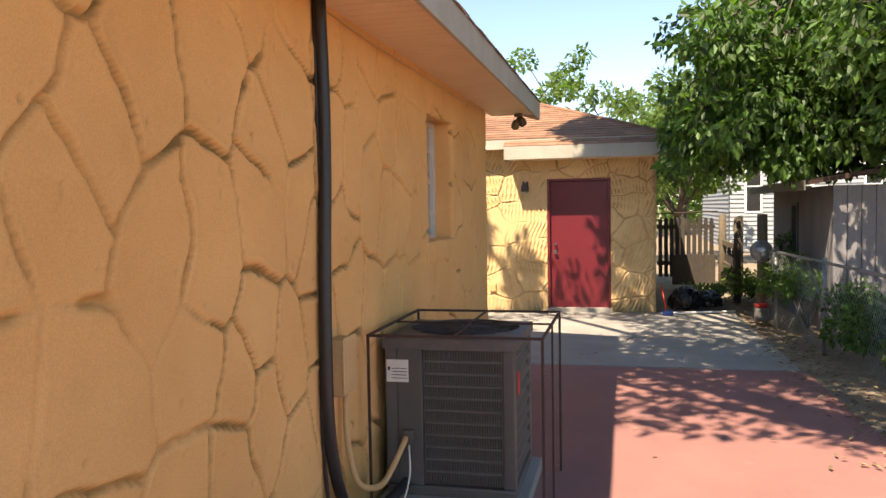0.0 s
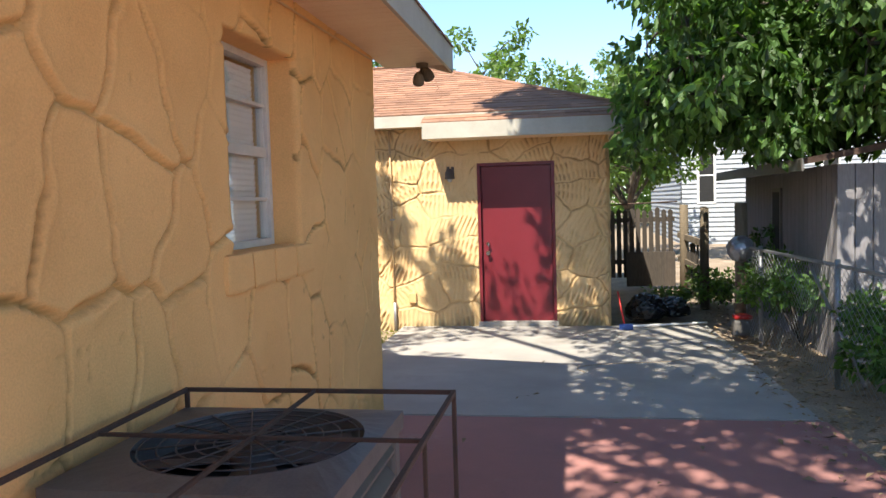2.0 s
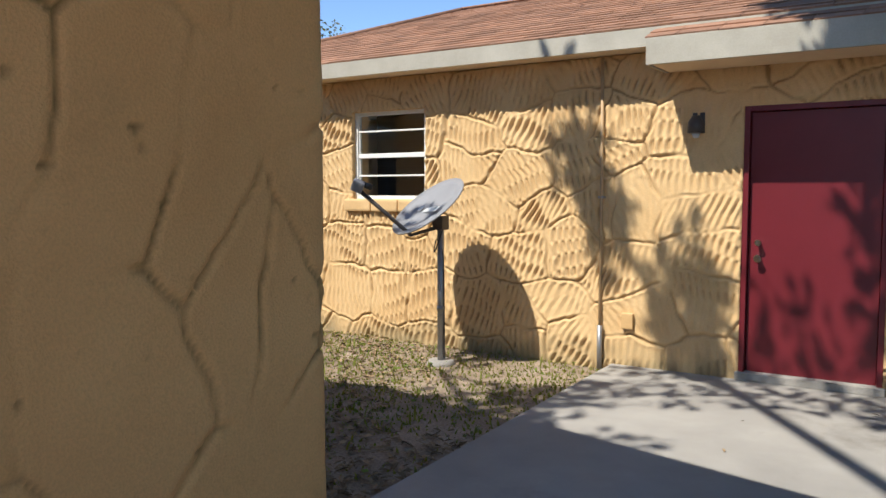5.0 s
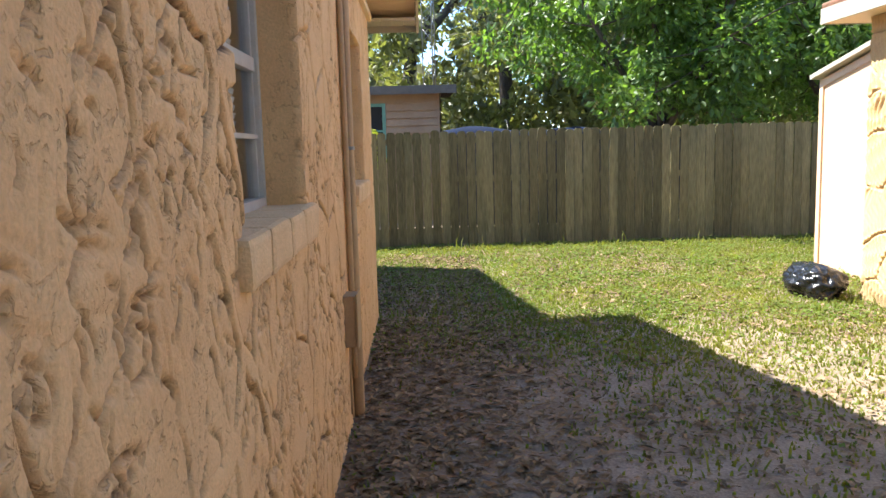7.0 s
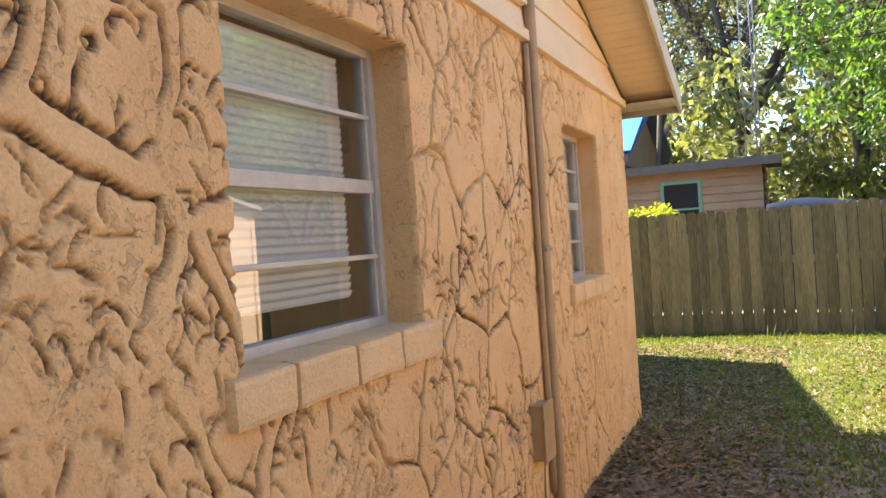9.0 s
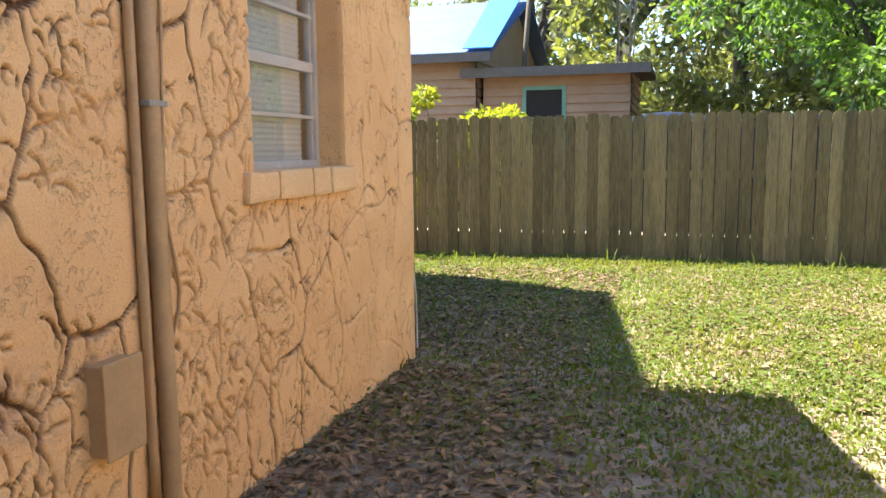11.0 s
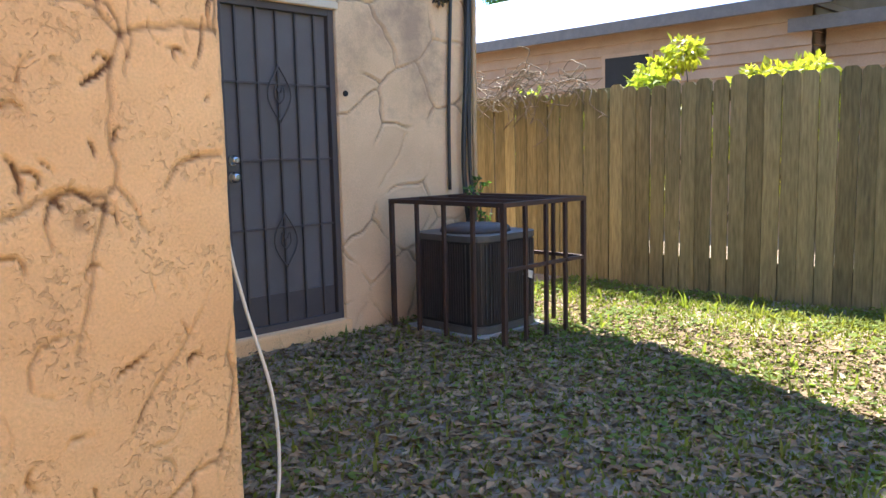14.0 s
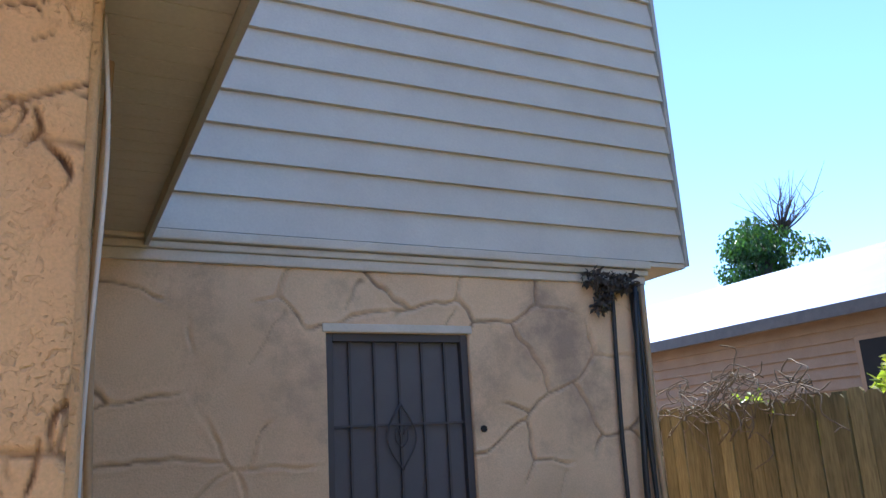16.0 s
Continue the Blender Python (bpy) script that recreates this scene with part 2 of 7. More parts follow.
M = {
    "stucco": surface("ochre_stucco", (0.79, 0.445, 0.168), (0.69, 0.37, 0.13), 1.6, 0.88, 0.3, 140, fine=0.09, dirt=(0.50, 0.30, 0.12), dirt_at=0.64),
    "stucco_north": surface("peach_stucco", (0.83, 0.54, 0.265), (0.73, 0.44, 0.20), 2.2, 0.88, 0.35, 120, fine=0.10, dirt=(0.50, 0.30, 0.17), dirt_at=0.62),
    "stucco_garage": surface("tan_stucco", (0.71, 0.49, 0.25), (0.62, 0.405, 0.19), 1.8, 0.9, 0.35, 130, fine=0.10, dirt=(0.45, 0.29, 0.13), dirt_at=0.63),
    "sill_peach": surface("peach_cast_sill", (0.80, 0.55, 0.30), (0.70, 0.46, 0.23), 3.5, 0.88, 0.35, 110, fine=0.12, dirt=(0.42, 0.28, 0.18), dirt_at=0.58),
    "stucco_back": surface("grey_tan_stucco", (0.76, 0.53, 0.31), (0.63, 0.43, 0.245), 1.5, 0.88, 0.3, 120, fine=0.10, dirt=(0.40, 0.28, 0.18), dirt_at=0.56),
    "trim": surface("cream_trim", (0.66, 0.58, 0.46), (0.56, 0.48, 0.36), 4, 0.6, 0.12, 90, fine=0.06),
    "fascia": surface("white_fascia", (0.46, 0.43, 0.36), (0.37, 0.34, 0.28), 3, 0.6, 0.1, 80, fine=0.06, dirt=(0.3, 0.25, 0.2), dirt_at=0.66),
    "siding": surface("cream_siding", (0.62, 0.56, 0.45), (0.55, 0.49, 0.39), 2.2, 0.55, 0.12, 70, fine=0.05),
    "soffit": surface("peach_soffit", (0.84, 0.66, 0.44), (0.78, 0.58, 0.37), 3, 0.6, 0.12, 80, fine=0.05),
    "shingle": surface("brown_shingle", (0.34, 0.18, 0.11), (0.25, 0.135, 0.085), 4, 0.95, 0.6, 220, fine=0.3, island=0.25),
    "concrete": surface("grey_concrete", (0.36, 0.335, 0.30), (0.27, 0.25, 0.225), 1.3, 0.92, 0.4, 160, fine=0.16, dirt=(0.19, 0.17, 0.145), dirt_at=0.6),
    "red_concrete": surface("red_painted_concrete", (0.341, 0.154, 0.131), (0.268, 0.131, 0.115), 1.6, 0.85, 0.3, 150, fine=0.12, dirt=(0.394, 0.302, 0.264), dirt_at=0.6),
    "soil": surface("leafy_soil", (0.34, 0.265, 0.195), (0.215, 0.165, 0.115), 2.4, 0.98, 0.8, 60, fine=0.3, dirt=(0.42, 0.34, 0.27), dirt_at=0.6),
    "fence": surface("weathered_fence_wood", (0.25, 0.205, 0.10), (0.145, 0.128, 0.067), 4, 0.9, 0.6, 60, fine=0.3, stretch=(1, 1, 0.12), obj=0.28, dirt=(0.15, 0.13, 0.07), dirt_at=0.56),
    "dark_wood": surface("dark_rotten_wood", (0.055, 0.042, 0.032), (0.035, 0.03, 0.024), 5, 0.92, 0.5, 60, fine=0.25, stretch=(1, 1, 0.15), obj=0.3),
    "post": surface("old_post_wood", (0.17, 0.13, 0.085), (0.11, 0.085, 0.055), 5, 0.9, 0.5, 60, fine=0.25, stretch=(1, 1, 0.15), obj=0.25),
    "red_door": surface("red_door_paint", (0.145, 0.011, 0.018), (0.125, 0.009, 0.015), 3, 0.42, 0.06, 60, fine=0.04),
    "black_metal": surface("black_iron", (0.06, 0.052, 0.05), (0.075, 0.06, 0.055), 8, 0.6, 0.15, 150, fine=0.15),
    "rust": surface("rusty_iron", (0.07, 0.035, 0.022), (0.04, 0.024, 0.018), 12, 0.8, 0.3, 150, fine=0.25),
    "unit_grey": surface("grey_unit_paint", (0.105, 0.098, 0.088), (0.085, 0.08, 0.072), 6, 0.5, 0.06, 120, fine=0.06),
    "unit_top": surface("dusty_unit_top", (0.12, 0.11, 0.1), (0.08, 0.075, 0.07), 8, 0.55, 0.1, 120, fine=0.12),
    # near-black colour that stands for darkness inside openings, rooms and units
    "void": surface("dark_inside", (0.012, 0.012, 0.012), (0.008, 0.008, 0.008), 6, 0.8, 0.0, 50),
    "alu": surface("window_aluminium", (0.62, 0.58, 0.52), (0.52, 0.48, 0.43), 10, 0.45, 0.06, 120, metal=0.25, fine=0.06),
    "blind": surface("white_blind", (0.86, 0.84, 0.86), (0.82, 0.8, 0.82), 3, 0.6, 0.03, 60, fine=0.03),
    "screen": surface("dark_door_screen", (0.13, 0.12, 0.115), (0.11, 0.10, 0.096), 4, 0.8, 0.1, 400, fine=0.2),
    "chrome": surface("chrome", (0.75, 0.75, 0.75), (0.7, 0.7, 0.7), 5, 0.2, 0.0, 50, metal=1.0, fine=0.02),
    "galv": surface("galvanised_steel", (0.38, 0.38, 0.38), (0.3, 0.3, 0.31), 14, 0.45, 0.08, 120, metal=0.7, fine=0.1),
    "dish": surface("grey_dish_paint", (0.27, 0.27, 0.285), (0.24, 0.24, 0.255), 5, 0.5, 0.03, 90, fine=0.04),
    "white": surface("white_paint", (0.8, 0.8, 0.78), (0.74, 0.74, 0.72), 5, 0.5, 0.03, 90, fine=0.03),
    "black_plastic": surface("black_plastic", (0.016, 0.016, 0.017), (0.022, 0.022, 0.023), 8, 0.42, 0.05, 90, fine=0.08),
    "bag": surface("black_bin_bag", (0.012, 0.012, 0.014), (0.02, 0.02, 0.022), 9, 0.22, 0.5, 24, fine=0.05),
    "cable_white": surface("white_cable", (0.72, 0.68, 0.6), (0.65, 0.6, 0.52), 8, 0.5, 0.02, 90, fine=0.04),
    "pipe_tan": surface("painted_pipe", (0.50, 0.33, 0.17), (0.40, 0.26, 0.13), 8, 0.55, 0.1, 100, fine=0.08),
    "box_tan": surface("painted_box", (0.62, 0.40, 0.18), (0.55, 0.34, 0.15), 6, 0.55, 0.1, 100, fine=0.07),
    "red_plastic": surface("red_plastic", (0.55, 0.03, 0.025), (0.5, 0.025, 0.02), 8, 0.4, 0.02, 80, fine=0.03),
    "blue_plastic": surface("blue_plastic", (0.05, 0.12, 0.4), (0.04, 0.1, 0.35), 8, 0.45, 0.02, 80, fine=0.03),
    "tarp": surface("blue_tarpaulin", (0.05, 0.24, 0.72), (0.04, 0.2, 0.62), 2, 0.4, 0.25, 20, fine=0.06),
    "tarp_pale": surface("pale_tarpaulin", (0.05, 0.10, 0.23), (0.08, 0.145, 0.28), 1.5, 0.65, 0.25, 20, fine=0.06),
    "clap_tan": surface("tan_clapboard", (0.36, 0.25, 0.16), (0.30, 0.20, 0.125), 3, 0.75, 0.2, 60, fine=0.1),
    "clap_white": surface("white_clapboard", (0.34, 0.36, 0.38), (0.29, 0.31, 0.335), 3, 0.7, 0.15, 60, fine=0.06),
    "shed_grey": surface("grey_shed_boards", (0.24, 0.225, 0.23), (0.17, 0.16, 0.165), 3, 0.8, 0.25, 60, fine=0.15, stretch=(1, 1, 0.2)),
    "green_trim": surface("green_window_trim", (0.16, 0.33, 0.26), (0.13, 0.28, 0.22), 5, 0.6, 0.1, 60, fine=0.06),
    "bark": surface("tree_bark", (0.10, 0.08, 0.062), (0.06, 0.048, 0.038), 4, 0.95, 0.9, 40, fine=0.3, stretch=(1, 1, 0.25)),
    "leaf": leaf_material("green_leaves", (0.05, 0.108, 0.026), (0.09, 0.16, 0.04), 0.4, 0.5, 0.6),
    "leaf_light": leaf_material("bright_green_leaves", (0.08, 0.135, 0.032), (0.11, 0.172, 0.044), 0.4),
    "leaf_far": leaf_material("olive_leaves", (0.135, 0.145, 0.062), (0.185, 0.175, 0.085), 0.4),
    "clover": leaf_material("lawn_weed_leaves", (0.10, 0.145, 0.032), (0.15, 0.185, 0.048), 0.35, 0.8, 0.25),
    "leaf_oak": leaf_material("pale_oak_leaves", (0.13, 0.125, 0.065), (0.19, 0.17, 0.095), 0.3),
    "navy": surface("navy_tarpaulin", (0.010, 0.016, 0.038), (0.015, 0.022, 0.048), 3, 0.95, 0.3, 18, fine=0.08),
    "leaf_yellow": leaf_material("yellow_leaves", (0.34, 0.30, 0.04), (0.14, 0.2, 0.03), 0.4),
    "grass": leaf_material("grass_blades", (0.115, 0.145, 0.032), (0.18, 0.175, 0.05), 0.35, 0.85, 0.2),
    "dead_leaf": surface("fallen_leaves", (0.19, 0.13, 0.075), (0.30, 0.215, 0.125), 6, 0.9, 0.1, 60, fine=0.1, island=0.45),
    "panel": surface("peach_panel", (0.76, 0.54, 0.35), (0.70, 0.48, 0.30), 2, 0.6, 0.06, 80, fine=0.04),
    "leaf_deep": leaf_material("deep_green_leaves", (0.03, 0.075, 0.018), (0.05, 0.11, 0.024), 0.25),
    "lamp_glass": surface("lamp_lens", (0.5, 0.5, 0.48), (0.45, 0.45, 0.43), 6, 0.25, 0.02, 60),
    "glass": glass_material("window_glass"),
    "ball": surface("silver_bag", (0.34, 0.34, 0.36), (0.2, 0.2, 0.22), 9, 0.3, 0.5, 20, metal=0.5, fine=0.1),
    "label": surface("paper_label", (0.7, 0.68, 0.62), (0.64, 0.62, 0.56), 8, 0.6, 0.02, 90, fine=0.03),
    "ink": surface("dark_ink", (0.05, 0.05, 0.05), (0.04, 0.04, 0.04), 8, 0.6, 0.0, 90),
}


for dull in ("grass", "clover", "dead_leaf", "navy", "soil", "fence"):
    M[dull].node_tree.nodes["Principled BSDF"].inputs["Specular IOR Level"].default_value = 0.15
add_mildew_shade(M["stucco"], (0.26, 0.15, 0.045))
add_mildew_shade(M["stucco_north"], (0.14, 0.07, 0.032))
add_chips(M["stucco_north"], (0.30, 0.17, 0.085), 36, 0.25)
add_mildew_shade(M["stucco_back"], (0.30, 0.20, 0.12))
add_mildew_shade(M["stucco_garage"], (0.34, 0.21, 0.09))
add_algae(M["stucco"], (0.17, 0.16, 0.045), 0.65)
add_algae(M["stucco_garage"], (0.24, 0.20, 0.11), 0.28)


# ---- building blocks ----
BASE = {}


def thing(name, at, label, category, group="", kind=""):
    """An Empty at the thing's base, under which its parts hang."""
    ob = new(name)
    ob.location = at
    ob.empty_display_size = 0.1
    BASE[ob] = Vector(at)
    return tagged(ob, label, category, group, kind)


def part(name, bm, material, parent, label="", smooth=False):
    """A bmesh in world coordinates as one mesh under a thing or a part."""
    base = BASE[parent] if parent else Vector()
    bm.verts.index_update()
    bmesh.ops.translate(bm, verts=bm.verts, vec=-base)
    data = bpy.data.meshes.new(name)
    bm.to_mesh(data)
    bm.free()
    data.materials.append(material)
    if smooth:
        data.polygons.foreach_set("use_smooth", [True] * len(data.polygons))
    ob = new(name, data)
    if parent:
        ob.parent = parent
    BASE[ob] = base
    return tagged(ob, label)


def raw(name, verts, faces, material, parent=None, smooth=False, label=""):
    base = BASE[parent] if parent else Vector()
    data = bpy.data.meshes.new(name)
    data.from_pydata((np.asarray(verts, float) - np.array(base)).tolist(), [], faces if isinstance(faces, list) else faces.tolist())
    data.materials.append(material)
    if smooth:
        data.polygons.foreach_set("use_smooth", [True] * len(data.polygons))
    ob = new(name, data)
    if parent:
        ob.parent = parent
    BASE[ob] = base
    return tagged(ob, label)


def box(lo, hi, bevel=0.0, bm=None, turn=None):
    """A box between two corners; turn: a matrix applied about its centre."""
    bm = bm or bmesh.new()
    lo, hi = Vector(lo), Vector(hi)
    c, s = (lo + hi) / 2, hi - lo
    m = Matrix.Translation(c) @ (turn or Matrix()) @ Matrix.Diagonal((abs(s.x), abs(s.y), abs(s.z), 1))
    made = bmesh.ops.create_cube(bm, size=1, matrix=m)["verts"]
    if bevel:
        edges = list({e for v in made for e in v.link_edges})
        bmesh.ops.bevel(bm, geom=edges, offset=bevel, segments=2, affect='EDGES', profile=0.6)
    return bm


def tube(points, r, sides=10, bm=None, taper=None, caps=True):
    """A round rod along points; r may be one radius or one for each point."""
    bm = bm or bmesh.new()
    pts = [Vector(p) for p in points]
    rings = []
    side = None
    for i, p in enumerate(pts):
        d = (pts[min(i + 1, len(pts) - 1)] - pts[max(i - 1, 0)]).normalized()
        if side is None:
            side = d.orthogonal().normalized()
        side = (side - d * side.dot(d)).normalized()
        up = d.cross(side)
        rad = r[i] if isinstance(r, (list, tuple)) else r
        rings.append([bm.verts.new(p + rad * (side * math.cos(2 * math.pi * k / sides) + up * math.sin(2 * math.pi * k / sides))) for k in range(sides)])
    for a, b in zip(rings, rings[1:]):
        for k in range(sides):
            f = bm.faces.new((a[k], a[(k + 1) % sides], b[(k + 1) % sides], b[k]))
            f.smooth = True
    if caps:
        bm.faces.new(rings[0][::-1])
        bm.faces.new(rings[-1])
    return bm


def smooth_path(points, steps=6):
    """Points along a soft curve through the given ones."""
    p = [Vector(q) for q in points]
    p = [2 * p[0] - p[1]] + p + [2 * p[-1] - p[-2]]
    out = []
    for a, b, c, d in zip(p, p[1:], p[2:], p[3:]):
        for k in range(steps):
            t = k / steps
            out.append(0.5 * (2 * b + (c - a) * t + (2 * a - 5 * b + 4 * c - d) * t * t + (3 * b - a - 3 * c + d) * t ** 3))
    return out + [p[-2]]


def poly(points, thick, along, bm=None):
    """A flat outline given a thickness along a vector."""
    bm = bm or bmesh.new()
    n = len(points)
    a = [bm.verts.new(p) for p in points]
    b = [bm.verts.new(Vector(p) + Vector(along) * thick) for p in points]
    bm.faces.new(a)
    bm.faces.new(b[::-1])
    for i in range(n):
        bm.faces.new((a[i], b[i], b[(i + 1) % n], a[(i + 1) % n]))
    bmesh.ops.recalc_face_normals(bm, faces=bm.faces)
    return bm


# ---- noise on grids ----
def lattice(u, v, seed):
    i, j = np.floor(u).astype(np.int64), np.floor(v).astype(np.int64)
    h = (i * 374761393 + j * 668265263 + seed * 1442695041) & 0x7FFFFFFF
    h = ((h ^ (h >> 13)) * 1274126177) & 0x7FFFFFFF
    h = ((h ^ (h >> 16)) * 971215073) & 0x7FFFFFFF
    return ((h ^ (h >> 15)) & 0xFFFFF) / 0xFFFFF


def value_noise(u, v, seed=0):
    fu, fv = u - np.floor(u), v - np.floor(v)
    fu, fv = fu * fu * (3 - 2 * fu), fv * fv * (3 - 2 * fv)
    a, b = lattice(u, v, seed), lattice(u + 1, v, seed)
    c, d = lattice(u, v + 1, seed), lattice(u + 1, v + 1, seed)
    return (a * (1 - fu) + b * fu) * (1 - fv) + (c * (1 - fu) + d * fu) * fv


def fractal(u, v, seed=0, octaves=4):
    total, size = 0, 0
    for k in range(octaves):
        total = total + value_noise(u * 2 ** k, v * 2 ** k, seed + k) * 0.5 ** k
        size += 0.5 ** k
    return total / size


def cells(u, v, seed):
    """Distance to the nearest edge between jittered cells, and each cell's own random number."""
    best, second = np.full(u.shape, 9.0), np.full(u.shape, 9.0)
    ident = np.zeros(u.shape)
    bx, by, sx, sy = (np.zeros(u.shape) for _ in range(4))
    for di in (-1, 0, 1):
        for dj in (-1, 0, 1):
            i, j = np.floor(u) + di, np.floor(v) + dj
            px = i + 0.1 + 0.8 * lattice(i, j, seed)
            py = j + 0.1 + 0.8 * lattice(i, j, seed + 7)
            d = (u - px) ** 2 + (v - py) ** 2
            near = d < best
            mid = ~near & (d < second)
            second = np.where(near, best, np.where(mid, d, second))
            sx, sy = np.where(near, bx, np.where(mid, px, sx)), np.where(near, by, np.where(mid, py, sy))
            best = np.where(near, d, best)
            bx, by = np.where(near, px, bx), np.where(near, py, by)
            ident = np.where(near, lattice(i, j, seed + 13), ident)
    gap = np.sqrt((sx - bx) ** 2 + (sy - by) ** 2) + 1e-6
    return (second - best) / (2 * gap), ident


def strokes(u, v, seed, per_metre, long, wide, deep, upright=0.7, cover=0.3):
    """Depth of short curling trowel gouges scattered over a wall's grid, thick in some places and sparse in others."""
    rng = np.random.default_rng(seed)
    us, vs = u[:, 0], v[0]
    out = np.zeros_like(u)
    count = int((us[-1] - us[0]) * (vs[-1] - vs[0]) * per_metre)
    starts = rng.uniform((us[0], vs[0]), (us[-1], vs[-1]), (count, 2))
    dense = fractal(starts[:, 0] * 3.1, starts[:, 1] * 3.1, seed + 7, 2)
    for (x, y), thick in zip(starts, dense):
        if thick < cover + 0.2 * rng.random():
            continue
        n = int(rng.integers(4, 9))
        step = rng.uniform(long[0], long[1]) / n
        turn = np.pi / 2 + rng.normal(0, 0.5) if rng.random() < upright else rng.uniform(0, np.pi)
        bend = rng.normal(0, 0.35)
        w, d = rng.uniform(*wide), rng.uniform(*deep)
        for k in range(n):
            nx, ny = x + step * np.cos(turn), y + step * np.sin(turn)
            turn += bend + rng.normal(0, 0.28)
            r = 2.6 * w
            i0, i1 = np.searchsorted(us, (min(x, nx) - r, max(x, nx) + r))
            j0, j1 = np.searchsorted(vs, (min(y, ny) - r, max(y, ny) + r))
            if i1 > i0 and j1 > j0:
                gx, gy = us[i0:i1, None] - x, vs[None, j0:j1] - y
                dx, dy = nx - x, ny - y
                f = np.clip((gx * dx + gy * dy) / (dx * dx + dy * dy), 0, 1)
                near = (gx - f * dx) ** 2 + (gy - f * dy) ** 2
                fade = np.sin(np.pi * (k + 0.7) / (n + 0.6))
                out[i0:i1, j0:j1] = np.maximum(out[i0:i1, j0:j1], d * fade * np.exp(-near / w ** 2))
            x, y = nx, ny
    return out


def relief(style, u, v, seed):
    """Height of the hand-carved stucco, in metres, over the wall's own coordinates."""
    wu = u + 0.22 * (fractal(u * 2.3, v * 2.3, seed + 31) - 0.5)
    wv = v + 0.22 * (fractal(u * 2.3, v * 2.3, seed + 57) - 0.5)
    rough = fractal(u * 14, v * 14, seed + 3) - 0.5
    wavy = fractal(u * 3, v * 3, seed + 5, 2) - 0.5
    if style == "groove":
        d, ident = cells(wu / 0.33, wv / 0.46, seed)
        d = d * 0.38
        keep = np.clip((fractal(u * 2.2, v * 2.2, seed + 71, 2) - 0.28) * 7, 0.22, 1)
        cut = np.exp(-(d / 0.0095) ** 2) * keep
        lip = np.exp(-((d - 0.024) / 0.012) ** 2) * keep
        pits = np.clip(fractal(u * 24, v * 24, seed + 9, 2) - 0.80, 0, 1)
        worn = 1 - 0.65 * np.clip((u - 56.5) / 0.4, 0, 1)
        cut, lip = cut * worn, lip * worn
        return -0.034 * cut + 0.006 * lip + 0.005 * rough + 0.014 * wavy - 0.09 * pits
    if style == "north":
        far = np.clip((u - 50.9) / 1.3, 0, 1)
        return relief("stone", u, v, seed) * far + relief("faint", u, v, seed + 2) * (1 - far)
    if style == "stone":
        d, ident = cells(wu / 0.38, wv / 0.50, seed)
        d = d * 0.42
        keep = np.clip((fractal(u * 2.0, v * 2.0, seed + 71, 2) - 0.28) * 7, 0.2, 1)
        bold = np.clip((u - 54.5) / 0.5, 0, 1)
        score = np.exp(-(d / 0.0075) ** 2) * keep
        band = keep / (1 + np.exp(np.clip((d - 0.024) / 0.0016, -30, 30)))
        side = np.clip((fractal(u * 4, v * 4, seed + 43, 2) - 0.33) * 8, 0.1, 1)
        rim = np.exp(-((d - 0.0305) / 0.0056) ** 2) * keep * side
        spots = np.clip((fractal(u * 3.6, v * 3.6, seed + 19, 2) - 0.50) * 9, 0, 1) * (ident > 0.35)
        chips = np.clip(fractal(u * 30, v * 22, seed + 27, 2) - 0.52, 0, 1)
        inside = 1 - band * bold
        marks = strokes(u, v, seed + 5, 210, (0.03, 0.20), (0.0036, 0.0062), (0.016, 0.034)) * (0.04 + 0.96 * inside)
        return bold * (0.005 * band - 0.023 * rim) - (1 - bold) * 0.028 * score - inside * spots * 0.036 * chips + 0.002 * rough * inside + 0.007 * wavy - marks
    if style == "flag":
        # thin scored outlines of large flagstones, broken off here and there
        d, ident = cells(wu / 0.50 + 0.25 * wv, wv / 0.40, seed)
        d = d * 0.44
        keep = np.clip((fractal(u * 2.4, v * 2.4, seed + 71, 2) - 0.36) * 8, 0.0, 1)
        split = np.abs(np.sin(wu * 3.1 + ident * 6 + 2.2 * wv))
        cut = np.maximum(np.exp(-(d / 0.0095) ** 2) * keep, 0.7 * np.exp(-(split / 0.03) ** 2) * (ident > 0.6) * np.clip((d - 0.02) * 40, 0, 1))
        return -0.016 * cut + 0.005 * np.exp(-((d - 0.022) / 0.011) ** 2) * keep + 0.003 * rough + 0.014 * wavy
    if style in ("faint", "plain"):
        mark = 1.0 if style == "faint" else 0.15
        d, ident = cells(wu / 0.42, wv / 0.55, seed)
        d = d * 0.45
        keep = np.clip((fractal(u * 2, v * 2, seed + 71, 2) - 0.38) * 8, 0.05, 1)
        tall = fractal(wu * 9, wv * 6, seed + 15, 2) - 0.5
        spots = np.clip((fractal(u * 5, v * 5, seed + 19, 2) - 0.52) * 9, 0, 1)
        hack = np.clip(1 - np.abs(tall) / 0.022, 0, 1) ** 0.7 * spots
        marks = np.maximum(strokes(u, v, seed + 5, 45, (0.03, 0.15), (0.0036, 0.0065), (0.012, 0.028), 0.6, 0.30), strokes(u, v, seed + 6, 9, (0.3, 0.75), (0.005, 0.008), (0.009, 0.018), 0.4, 0.2))
        return -0.010 * np.exp(-(d / 0.008) ** 2) * keep + 0.004 * rough + 0.010 * wavy - 0.008 * hack - marks * mark
    wu = wu + 0.2 * (fractal(u * 1.3, v * 1.3, seed + 91, 2) - 0.5)
    d, ident = cells(wu / 0.52, wv / 0.40, seed)
    d = d * 0.44
    keep = np.clip((fractal(u * 3, v * 3, seed + 71, 2) - 0.28) * 8, 0.15, 1)
    cut = np.exp(-(d / 0.010) ** 2) * keep
